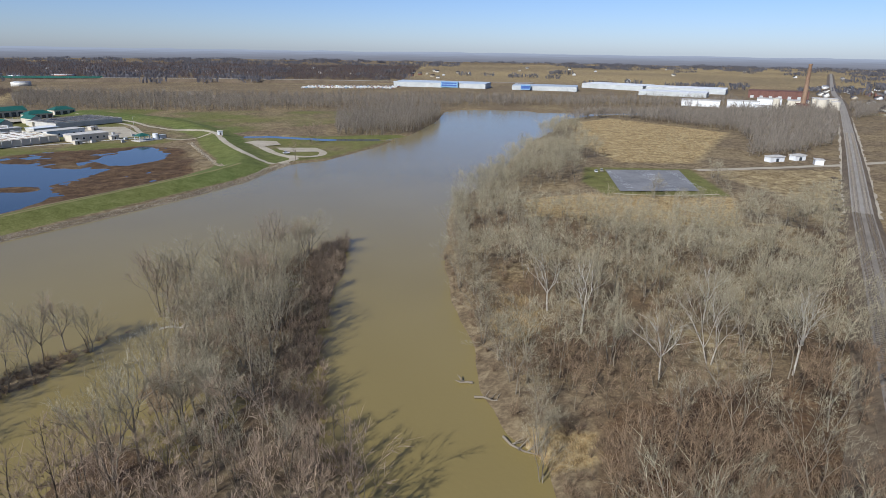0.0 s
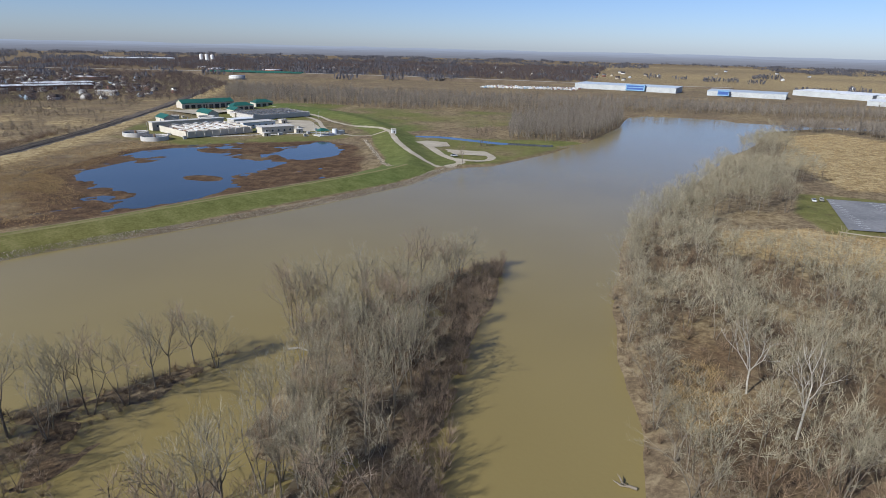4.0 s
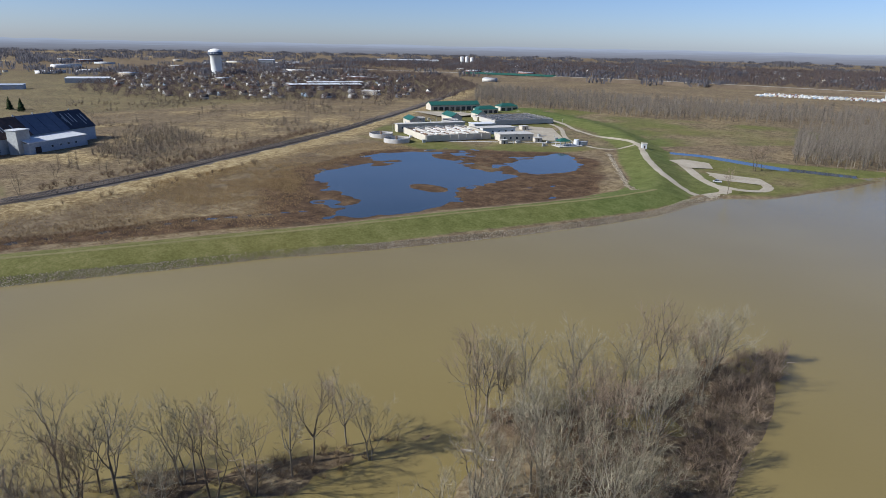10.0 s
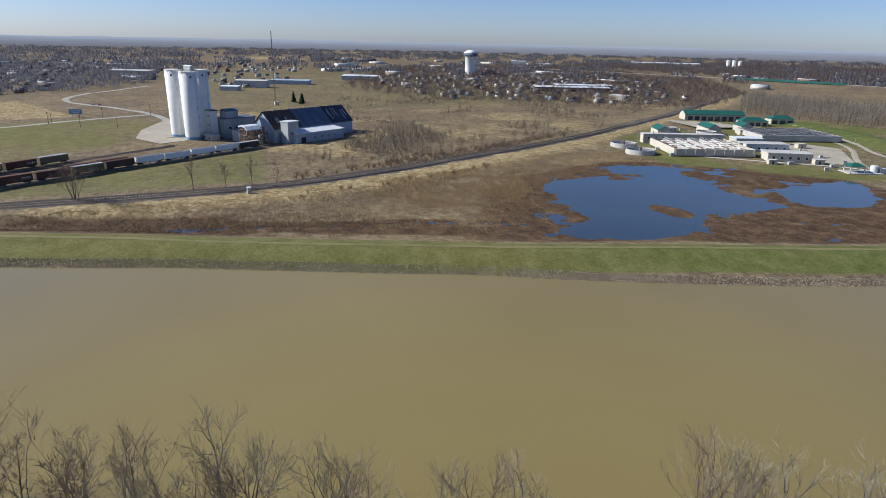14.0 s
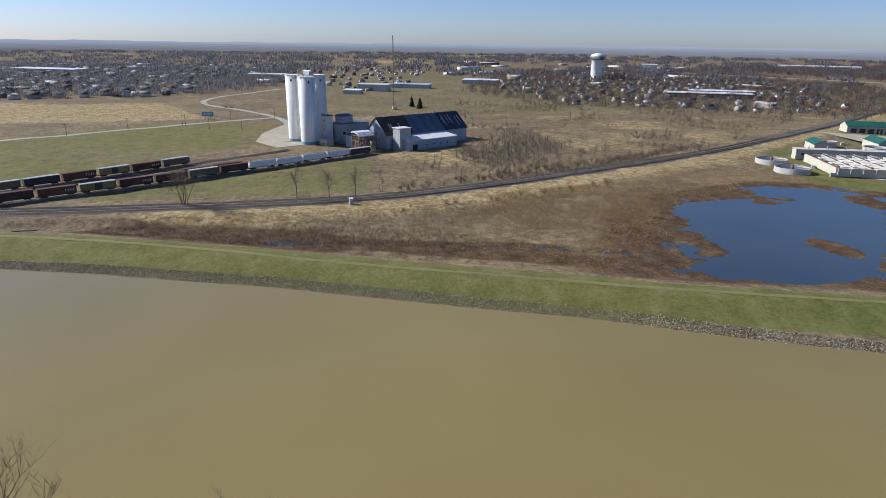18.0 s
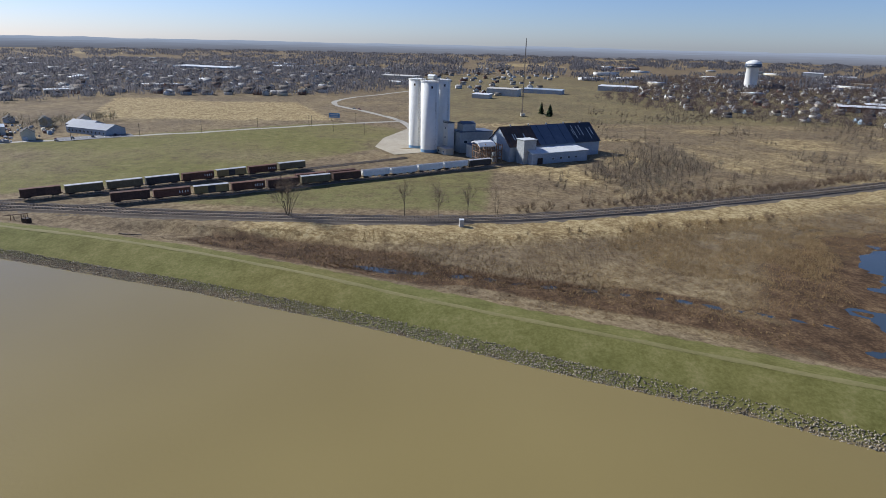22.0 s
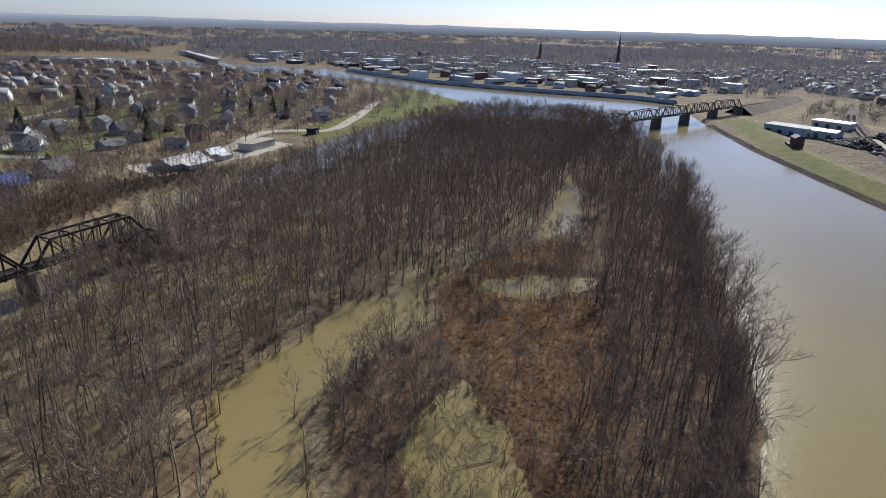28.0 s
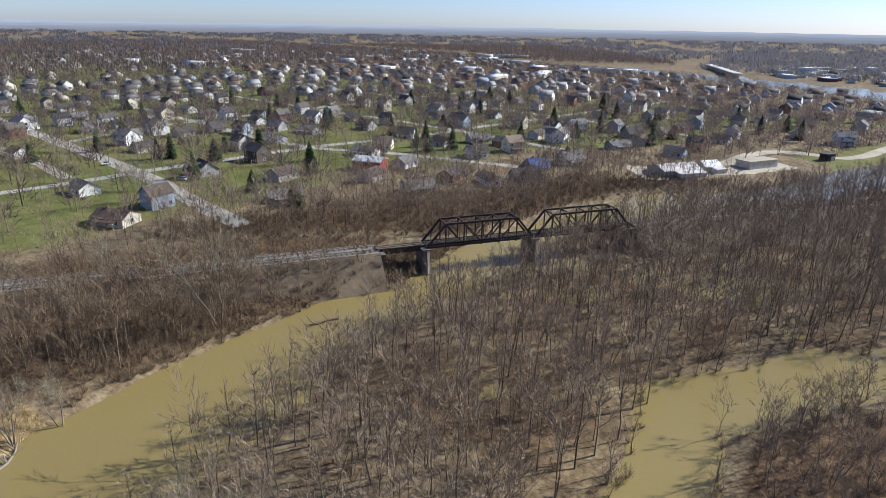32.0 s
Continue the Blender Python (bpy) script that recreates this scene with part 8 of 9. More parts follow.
# ---- north and far east ----
for x, y, turn, sx, sy, h, w, r, label in (
        (-6, 1250, -14, 185, 60, 9, "grey_wall", "pale_blue_roof", "very long white factory with a grey roof"), (190, 1190, -14, 120, 50, 8, "grey_wall", "pale_blue_roof", "long white warehouse with a grey roof"),
        (350, 1270, -40, 130, 60, 9, "grey_wall", "white_roof", "long pale warehouse beyond the woods"), (455, 1180, -28, 140, 50, 9, "grey_wall", "white_roof", "long white warehouse beside the road"),
        (395, 1080, -28, 110, 40, 7, "grey_wall", "white_roof", "broad white factory roof"), (560, 1050, -28, 90, 20, 12, "red_brick", "red_brick", "long red brick factory block"),
        (-1652, 1205, 50, 45, 35, 14, "grey_wall", "white_roof", "large white arched storage hall"), (-1600, 1260, 50, 40, 30, 8, "grey_wall", "white_roof", "white metal hall beyond the town"),
        (-1640, 1820, 45, 230, 60, 10, "grey_wall", "white_roof", "very long white warehouse in the distance"), (-765, 690, 60, 110, 18, 6, "red_brick", "white_roof", "long brick school with a white roof"),
        (-800, 740, 60, 90, 18, 6, "red_brick", "white_roof", "brick school wing with a white roof"), (-640, 665, 20, 24, 12, 5, "tan_wall", "concrete", "pale yellow house by the road"),
        (-1070, 470, 60, 60, 26, 7, "grey_wall", "white_roof", "white flat hall beyond the mill"), (-950, 262, 60, 46, 16, 9, "grey_wall", "concrete", "dark glazed block beyond the mill"),
        (-1000, 330, 60, 60, 16, 6, "blue_wall", "blue_wall", "pale blue long shed beyond the mill"), (-905, 225, 60, 24, 14, 5, "grey_wall", "white_roof", "white shed beyond the mill"),
        (-1500, -300, 60, 160, 40, 9, "grey_wall", "white_roof", "long white factory in the western distance"), (-1250, 120, 60, 70, 24, 9, "tan_wall", "concrete", "broad brick block in the distance")):
    b = block_building("factory", x, y, turn, sx, sy, h, w, r, label, slope=1.0)
    for k in range(max(2, int(sx // 14))):
        a = -sx / 2 + 4 + k * 14
        part("door", Geo().box(a, min(a + 5, sx / 2), -sy / 2 - 0.1, -sy / 2, 0.3, 4.2), MAT["grey_wall"], b)
bx = thing("blue_block", 8, 1214, 2.5, -14, "dark blue entrance block on the factory front", "building")
part("wall", Geo().box(-17, 17, -4, 4, 0, 10.5), MAT["silo_blue"], bx)
part("glazing", Geo().box(-15, 15, -4.1, -4.0, 2, 5).box(-15, 15, -4.1, -4.0, 6.5, 9), MAT["blue_roof"], bx)
bx = thing("blue_block", 150, 1168, 2.5, -14, "blue entrance block on the warehouse front", "building")
part("wall", Geo().box(-9, 9, -3, 3, 0, 9), MAT["silo_blue"], bx)
part("glazing", Geo().box(-8, 8, -3.1, -3.0, 2, 7), MAT["blue_roof"], bx)
st = thing("brick_stack", 468, 812, 4, 0, "tall red brick chimney stack", "chimney")
part("shaft", Geo().lathe(0, 0, [(4.0, 0), (3.2, 10), (2.0, 54), (2.4, 55), (2.4, 56.5), (1.6, 56.5)], 16), MAT["rust_frame"], st, smooth=True)
part("base", Geo().box(-6, 6, -6, 6, -0.3, 7), MAT["red_brick"], st)
for dx, dy, r, h, label in ((16, -14, 6.5, 13, "squat pale storage tank"), (20, -36, 5.5, 12, "pale steel storage tank"), (34, 10, 5, 11, "tan storage tank"), (-30, 10, 4.5, 12, "white grain tank")):
    e = thing("storage_tank", 468 + dx, 812 + dy, 4, 0, label + " beside the chimney", "tank", "storage tanks")
    part("shell", Geo().lathe(0, 0, [(r, 0), (r, h)], 24), MAT["tan_wall" if "tan" in label else "white_roof"], e, smooth=True)
    part("lid", Geo().lathe(0, 0, [(r + 0.2, h), (0.02, h + 1.8)], 24), MAT["concrete"], e)
for dx, dy, sx, sy, h in ((-60, 30, 40, 18, 9), (-20, 40, 30, 20, 12), (20, 40, 26, 18, 10), (50, 30, 30, 14, 14), (-110, 50, 50, 20, 8), (-50, -5, 20, 12, 6)):
    b = block_building("works_building", 468 + dx, 820 + dy, -25, sx, sy, h, "white_roof" if dx < 0 else "tan_wall", "concrete", "pale works building round the chimney", slope=0.5, group="works buildings")
    part("door", Geo().box(-3, 3, -sy / 2 - 0.1, -sy / 2, 0, 4), MAT["grey_wall"], b)
# elevated highway
hw = [(-1300, 1050, 9), (-880, 1200, 9), (-690, 1255, 9), (-400, 1315, 8), (-100, 1370, 5), (200, 1420, 4)]
P, s = side_ways(densify(rounded(hw), 15))
z = np.array([p[2] for p in densify(rounded(hw), 15)])
cols = [np.c_[P + s * o, z + d] for o, d in ((-22, -8.5), (-7, 0), (7, 0), (22, -8.5))]
i = (np.arange(len(P) - 1)[:, None] * 4 + np.arange(3)[None]).ravel()
quads = np.stack([i, i + 4, i + 5, i + 1], 1)
hv = np.stack(cols, 1).reshape(-1, 3)
tagged(new("highway", mesh_of("highway", hv, quads[1::3], MAT["town_road"])), "pale elevated highway far beyond the plant", "road", kind="structure")
tagged(new("highway_bank", mesh_of("highway_bank", hv, np.concatenate([quads[0::3], quads[2::3]]), MAT["embankment"])), "brown grassy bank under the highway", "bank", kind="structure")
gb = thing("highway_bridge", -785, 1226, 8.0, 16, "long green steel girder highway bridge", "bridge")
part("girder", Geo().box(-100, 100, -10, -9.3, 0.2, 3.4).box(-100, 100, 9.3, 10, 0.2, 3.4), MAT["green_roof"], gb)
for k in range(5):
    part("pier", Geo().box(-80 + 40 * k, -77 + 40 * k, -8, 8, -7, 0.2), MAT["concrete"], gb)
for x, y, h in ((-1440, 1895, 24), (-1425, 1905, 24), (-1410, 1915, 22)):
    e = thing("far_silo", x, y, 3, 0, "slim white silo in the far distance", "silo", "distant silos")
    part("shell", Geo().cyl(0, 0, 0, h, 6, 6, 14), MAT["silo"], e)
    part("cap", Geo().lathe(0, 0, [(6.2, h), (0.1, h + 2.5)], 14), MAT["concrete"], e)
# storage sheds and white huts by the east railway
for x, y, turn, sx in ((216, 395, 20, 12), (235, 402, 20, 9), (239, 385, 70, 6)):
    b = block_building("white_hut", x, y, turn, sx, 5, 3.2, "white_roof", "concrete", "small white hut beside the gravel lane", slope=0.3)
    part("door", Geo().box(-1.2, 1.2, -2.58, -2.5, 0.1, 2.4), MAT["glass"], b)
# old ties stacked along the east track
rng = np.random.default_rng(41)
for k in range(24):
    t = k / 23
    x, y = 150 + 74 * t - 2.5 * (k % 2), 212 + 126 * t + 1.5 * (k % 2)
    st = thing("tie_stack", x, y, ground_at(x, y) - 0.1, 32 + rng.uniform(-14, 14), "dark weathered stack of old railway ties beside the track", "tie stack", "tie stacks")
    for lay in range(int(rng.integers(2, 6))):
        for j in range(int(rng.integers(3, 6))):
            a, b = (j - 2) * 0.62 + rng.uniform(-0.12, 0.12), rng.uniform(-0.35, 0.35)
            part("tie", Geo().box(b - 1.35, b + 1.35, a - 0.13, a + 0.13, lay * 0.24, lay * 0.24 + 0.22) if lay % 2 == 0 else Geo().box(a - 0.13, a + 0.13, b - 1.35, b + 1.35, lay * 0.24, lay * 0.24 + 0.22), MAT["tie"], st)
plain_houses("northeast_houses", scatter([(560, 760), (700, 700), (1100, 1200), (900, 1500), (700, 1200)], 40, 43, 0.6), 44, "distant houses beyond the east railway")
plain_houses("north_houses", np.concatenate([scatter([(-300, 1700), (60, 1600), (120, 2100), (-500, 2300), (-1400, 2000), (-900, 1500)], 60, 45, 0.4), scatter([(300, 1500), (1500, 1700), (1800, 3000), (-200, 3000)], 150, 46, 0.12)]), 47,
             "scattered distant houses on the northern plain")
rows = []
for i in range(9):
    for j in range(26):
        rows.append((-262 + j * 6.6 + i * 0.9, 1138 + i * 7 + j * 1.1))
rows = np.array(rows)
v, f = stone_arrays(rows[:, 0], rows[:, 1], land_fields(rows[:, 0], rows[:, 1])[0] + 0.8, np.full(len(rows), 2.6), np.random.default_rng(48))
part_stuff("car_storage", (v.reshape(-1, 3), (f[None] + 8 * np.arange(len(rows))[:, None, None]).reshape(-1, 3)), MAT["far_wall"], "rows of parked vehicles in a far storage lot", "vehicles")

# ---- more woods, shrubs and reeds ----


def haze_tree(seed, high=13, spread=5.0, count=70, width=0.27, length=4.0):
    """A far crown of upswept twigs over a thin trunk."""
    rng = np.random.default_rng(seed)
    a, r = rng.uniform(0, 6.28, count), spread * np.sqrt(rng.uniform(0, 1, count))
    z = high * (0.2 + 0.5 * rng.uniform(0, 1, count)) * (1.05 - 0.35 * r / spread)
    base = np.stack([r * np.cos(a) * 0.6, r * np.sin(a) * 0.6, z], 1)
    tip = base + np.stack([r * np.cos(a) * 0.6, r * np.sin(a) * 0.6, length * rng.uniform(0.25, 1.0, count)], 1) + rng.normal(0, 1.1, (count, 3))
    side = np.cross(tip - base, rng.normal(0, 1, (count, 3)))
    side /= np.linalg.norm(side, axis=1, keepdims=True)
    w = width * rng.uniform(0.6, 1.4, (count, 1)) / 2
    tv = np.stack([base - side * w, base + side * w, tip], 1).reshape(-1, 3)
    V, F = [], []
    tube(V, F, [np.array([0, 0, -0.5]), np.array([0.2, 0.1, high * 0.7])], [0.3, 0.08], 3)
    return (np.array(V), np.array(F)), (tv, np.arange(3 * count).reshape(-1, 3))


def stand_arrays(seed, radius, high, count, width):
    """A clump of far trees: thin upright boughs rising from one patch of ground."""
    rng = np.random.default_rng(seed)
    a, r = rng.uniform(0, 6.28, count), radius * np.sqrt(rng.uniform(0, 1, count))
    base = np.stack([r * np.cos(a), r * np.sin(a), rng.uniform(-0.5, high * 0.4, count)], 1)
    tip = base + np.stack([rng.normal(0, 1.8, count), rng.normal(0, 1.8, count), high * rng.uniform(0.45, 0.75, count)], 1)
    b = rng.uniform(0, 3.14, count)
    side = np.stack([np.cos(b), np.sin(b), np.zeros(count)], 1) * width * rng.uniform(0.35, 0.7, (count, 1))
    up = (rng.uniform(0, 1, (count, 1)) < 0.3) * 1.0
    tv = np.stack([base * up + tip * (1 - up) - side, base * up + tip * (1 - up) + side, tip * up + base * (1 - up)], 1).reshape(-1, 3)
    f = np.arange(3 * count).reshape(-1, 3)
    k = count // 4
    return (tv[:3 * k], f[:k]), (tv[3 * k:], f[:count - k])


HAZE = [haze_tree(200 + i, 12 + i) for i in range(5)]
FAINT = [stand_arrays(220 + i, 8.0, 10 + i, 34, 0.85) for i in range(4)]
FARWOOD = [stand_arrays(240 + i, 20.0, 10 + i, 46, 2.6) for i in range(4)]
POLES = [haze_tree(260 + i, 15 + i % 3, 2.4, 46, 0.17, 5.5) for i in range(5)]
# far twigs: distance haze mixed into the colour, paler and cooler than bark
MAT["far_haze_twig"] = porous_surface("haze_greyed_far_twigs", (0.12, 0.115, 0.122), (0.178, 0.169, 0.175))
MAT["north_twig"] = scatter_surface("grey_woodland_twigs", (0.1, 0.083, 0.066), (0.27, 0.235, 0.19))
MAT["red_twig"] = porous_surface("reddish_budding_twigs", (0.095, 0.07, 0.06), (0.19, 0.145, 0.124))
woods("grove", scatter([(-90, 508), (-56, 505), (-28, 540), (-10, 612), (-4, 700), (-60, 720), (-112, 640)], 5.2, 51), POLES + THIN[:3], 52, "pale leafless grove on the river point", (0.85, 1.2), twig="north_twig")
woods("north_woods", scatter([(-480, 690), (-250, 690), (-120, 760), (-40, 770), (10, 800), (80, 815), (420, 870), (440, 935), (20, 915), (-300, 880), (-600, 880), (-560, 800)], 7.6, 53, 0.85), POLES, 54, "leafless woods behind the treatment plant", bark="bark", twig="north_twig")
woods("northeast_woods", scatter([(112, 605), (130, 650), (185, 665), (262, 550), (240, 470), (200, 410), (240, 410), (300, 470), (420, 640), (560, 790), (640, 900), (300, 735), (150, 690)], 6.5, 55), HAZE + POLES, 56, "leafless woods east of the river bend", twig="north_twig")
woods("track_woods", scatter([(340, 460), (420, 560), (640, 900), (760, 900), (480, 440), (330, 330), (240, 200), (180, 160), (150, 120), (130, 130), (215, 270)], 7.5, 57), HAZE + POLES, 58, "leafless woods beside the east railway", twig="north_twig")
woods("bank_woods", scatter([(24, 85), (40, 88), (72, 72), (40, 28), (24, 2), (18, -2), (24, 30), (24, 60)], 5.5, 59), MIDDLE, 60, "leafless brushwood on the east bank", bark="wet_bark", twig="brush")
woods("slope_woods", scatter([(70, 66), (95, 60), (70, 10), (36, -28), (20, -40), (14, -80), (0, -140), (-34, -178), (-10, -182), (30, -150), (52, -85), (80, -40), (100, 20)], 6.0, 61), MIDDLE, 62, "leafless trees on the slope below the town", bark="wet_bark", twig="wet_twig")
garden = scatter([(120, 160), (60, -60), (40, -110), (20, -190), (-40, -250), (-80, -330), (-130, -400), (-160, -450), (-130, -580), (150, -800), (700, -900), (700, 200)], 12.5, 63, 0.88)
close = np.hypot(garden[:, 0] + 90, garden[:, 1] - 116) < 390
woods("outer_town_trees", garden[~close], HAZE, 65, "bare trees standing thick between distant houses", (0.6, 1.05), bark="wet_bark", twig="red_twig")
woods("town_trees", garden[close], MIDDLE, 64, "bare street and garden trees between the houses", (0.55, 1.0), bark="wet_bark", twig="wet_twig")
shade = scatter([(118, 60), (64, -62), (44, -112), (24, -188), (-36, -248), (-70, -330), (-110, -420), (60, -520), (330, -360), (420, -60), (380, 80), (220, 110)], 11.0, 363, 0.36)
woods("shade_trees", shade, HAZE, 364, "broad reddish bare shade trees between the houses", (0.75, 1.2), bark="wet_bark", twig="red_twig")
woods("far_town_trees", np.concatenate([scatter([(600, 250), (1700, 400), (1900, -900), (900, -1900), (300, -1150), (700, -900), (700, 0)], 19, 65, 0.9)]), FAINT, 66, "distant bare trees over the town roofs", (0.7, 1.1), twig="red_twig")
woods("south_town_trees", scatter([(-420, -560), (-100, -880), (250, -1050), (400, -2100), (-1300, -2100), (-1500, -1100), (-640, -520)], 23, 67, 0.95), FAINT, 68, "distant bare trees round the downtown", (0.7, 1.1), bark="far_haze_twig", twig="far_haze_twig")
woods("downtown_trees", scatter([(-420, -540), (-100, -860), (150, -1010), (100, -1250), (-400, -1150), (-640, -860), (-560, -580)], 19, 168, 0.8), HAZE, 169, "bare trees between the downtown buildings", (0.7, 1.1))
woods("west_woods", scatter([(-650, -480), (-690, -330), (-850, -215), (-900, 20), (-990, 120), (-1600, 200), (-2200, -700), (-1300, -1100), (-700, -560)], 17, 69, 0.95), FAINT, 70, "dark belt of bare trees beyond the field", (0.5, 0.95), bark="far_haze_twig", twig="far_haze_twig")
woods("northwest_trees", scatter([(-560, 560), (-500, 660), (-620, 900), (-900, 1150), (-1600, 1300), (-1500, 700), (-900, 380), (-720, 400)], 13.5, 71, 0.92), HAZE, 72, "bare trees among the northwest houses", (0.65, 1.1), bark="wet_bark", twig="red_twig")
woods("works_trees", np.concatenate([scatter([(-470, -255), (-500, -240), (-620, -330), (-640, -250), (-600, -150), (-560, -140), (-520, -200)], 13, 171, 0.7), scatter([(-620, -120), (-640, -140), (-585, -175), (-570, -160)], 8, 172, 0.7),
                                     scatter([(-640, -360), (-560, -350), (-480, -330), (-430, -340), (-500, -420), (-640, -480)], 13, 173, 0.8)]), HAZE, 174, "bare trees among the warehouses", (0.6, 1.0))
woods("field_hedge", np.concatenate([scatter([(-362, -84), (-500, -160), (-503, -156), (-364, -79)], 2.6, 175, 0.8)]), BUSH, 176, "dark bare hedge along the field fence", (0.5, 0.9), bark="brush", twig="brush")
ring = []
rng = np.random.default_rng(73)
for _ in range(6500):
    a, r = rng.uniform(0, 6.28), 1300 + 2650 * rng.uniform(0, 1) ** 0.8
    ring.append((r * math.sin(a), r * math.cos(a)))
ring = np.array(ring)
keep = (soft_noise(ring[:, 0], ring[:, 1], 260, 74) + 0.5 * soft_noise(ring[:, 0], ring[:, 1], 90, 75) > -0.3)
plain = (ring[:, 0] > -100) & (ring[:, 1] > 1380) & (ring[:, 1] < 2700) & (ring[:, 0] < 1500)
keep &= ~plain | (soft_noise(ring[:, 0], ring[:, 1], 130, 77) > 0.45)
woods("beyond_woods", scatter([(-1600, 1330), (-900, 1360), (-500, 1420), (-100, 1450), (-100, 2600), (-1800, 2400)], 22, 271, 0.92), FAINT, 272, "bare woods and suburbs beyond the highway", (0.7, 1.1), bark="far_haze_twig", twig="red_twig")
woods("far_woods", ring[keep], FARWOOD, 76, "far belts of bare woodland to the horizon", (0.9, 1.3), bark="far_haze_twig", twig="far_haze_twig")
# scrubby heath west of the railway
heath = scatter([(-330, 190), (-352, 265), (-395, 385), (-470, 520), (-560, 640), (-700, 520), (-760, 330), (-560, 240), (-490, 250), (-430, 240), (-400, 190)], 4.6, 77, 0.9)
clump = soft_noise(heath[:, 0], heath[:, 1], 38, 178) + 0.6 * soft_noise(heath[:, 0], heath[:, 1], 13, 179) + 0.45 * (np.hypot(heath[:, 0] + 400, heath[:, 1] - 260) < 75)
heath = heath[clump > 0.22]
heath = heath + np.random.default_rng(180).normal(0, 2.2, heath.shape)
MAT["sedge"] = scatter_surface("brown_sedge", (0.13, 0.078, 0.042), (0.31, 0.2, 0.105))
MAT["heath_twig"] = scatter_surface("grey_heath_twigs", (0.13, 0.1, 0.072), (0.31, 0.26, 0.19))
woods("heath_scrub", heath, BUSH, 78, "low bare scrub on the heath", (0.35, 1.25), bark="brush", twig="heath_twig")
woods("heath_saplings", heath[::4], LIGHT, 181, "bare saplings and thickets on the heath", (0.24, 0.5), bark="wet_bark", twig="heath_twig")
THICKET = [(-417, 214), (-384, 220), (-386, 254), (-430, 300), (-500, 300), (-470, 250)]
woods("heath_thicket", scatter(THICKET, 5.0, 821, 0.8), [haze_tree(280 + i, 9, 3.2, 60, 0.12, 3.2) for i in range(4)], 822, "grey bare thicket beside the barn", (0.5, 0.95), bark="wet_bark", twig="heath_twig")
woods("bank_thicket", scatter([(-337, 205), (-347, 250), (-366, 303), (-405, 382), (-416, 380), (-378, 300), (-358, 248), (-346, 203)], 2.8, 823, 0.85), BUSH, 824, "dark scrub along the railway bank", (0.7, 1.35), bark="brush", twig="wet_twig")
woods("rail_scrub", np.concatenate([scatter([(-330, 160), (-345, 215), (-366, 282), (-404, 395), (-412, 392), (-376, 282), (-356, 215), (-342, 160)], 4, 79, 0.75),
                                    scatter([(-300, 150), (-312, 215), (-330, 275), (-322, 275), (-306, 215), (-294, 150)], 5, 80, 0.5)]), BUSH, 81, "dark bare bushes along the railway", (0.9, 1.7), bark="brush", twig="brush")
woods("bank_scrub", np.concatenate([scatter([(5, 275), (0, 210), (4, 160), (8, 135), (9, 118), (30, 120), (60, 130), (90, 190), (90, 240), (36, 246)], 4.2, 82, 0.75),
                                    scatter([(14, 104), (32, 104), (60, 100), (60, 60), (22, 40), (21, 86), (30, 86)], 3.0, 83, 0.9), scatter([(22, 75), (50, 80), (44, 50), (28, 8), (14, 0), (18, -14), (20, 22)], 2.1, 84, 0.95),
                                    scatter(SLOPE, 3.1, 85, 0.9), scatter(FOOT, 2.8, 285, 0.9), scatter([(10, 4), (24, 12), (34, 4), (28, -14), (17, -40), (16, -14)], 1.6, 185, 0.95)]), BUSH, 86, "brown bare brush on the east bank", (0.7, 1.5), bark="brush", twig="brush")
side_line = np.array(densify_line([(23, -1), (45, 33), (75, 77), (100, 119), (125, 160)], 1.6))
rng = np.random.default_rng(91)
bank_p, bank_z = [], []
for x, y in side_line:
    for s in (-1, 1):
        off = rng.uniform(5.2, 14)
        bank_p.append((x + s * off * 0.84 + rng.uniform(-1, 1), y - s * off * 0.54 + rng.uniform(-1, 1)))
        bank_z.append(7.4 - (off - 4) * 0.62)
bank_p = np.array(bank_p)
woods("embankment_brush", bank_p, BUSH, 92, "brown brush on the railway embankment", (0.6, 1.0), bark="brush", twig="brush", heights=np.maximum(np.array(bank_z), land_fields(bank_p[:, 0], bank_p[:, 1])[0]))
woods("island_edge_brush", scatter([(-13, 84), (-22, 101), (-30, 140), (-33, 165), (-36, 224), (-46, 214), (-43, 165), (-40, 140), (-32, 101), (-24, 84)], 2.3, 841, 0.85), BUSH, 842, "tall reddish brush along the edge of the island", (0.9, 1.75), low=-0.5, bark="wet_bark", twig="wet_twig")
woods("island_scrub", np.concatenate([scatter(NORTH_TIP, 3.8, 87, 0.6), scatter(SPIT, 2.6, 88, 0.8), scatter([(-62, 84), (-14, 80), (-5, 30), (-10, -60), (-60, -60), (-62, 10)], 5.5, 89, 0.5)]), BUSH, 90,
      "low brown brush under the island trees", (0.5, 1.0), bark="brush", twig="brush")
RUST_BUSH = [bush_arrays(110 + i, 1.6, 1.5, 52) for i in range(5)]
woods("rust_shrubs", scatter(RUST, 1.25, 91, 0.95), RUST_BUSH, 92, "dense rust-brown shrubs in the flooded hollow", (0.35, 0.85), bark="rust_brush", twig="rust_brush")
woods("pool_brush", scatter([(-112, -30), (-146, -28), (-162, -38), (-158, -54), (-118, -52)], 2.6, 295, 0.5), BUSH, 296, "dark brush standing in the woodland pool", (0.4, 0.8), low=-0.5, bark="wet_twig", twig="wet_twig")
woods("hollow_brush", scatter([(-94, -14), (-108, 2), (-114, 40), (-104, 62), (-90, 84), (-86, 30), (-79, 16)], 2.5, 395, 0.75), BUSH, 396, "reddish brush along the flooded inner channel", (0.45, 0.95), low=-0.45, bark="wet_twig", twig="wet_twig")
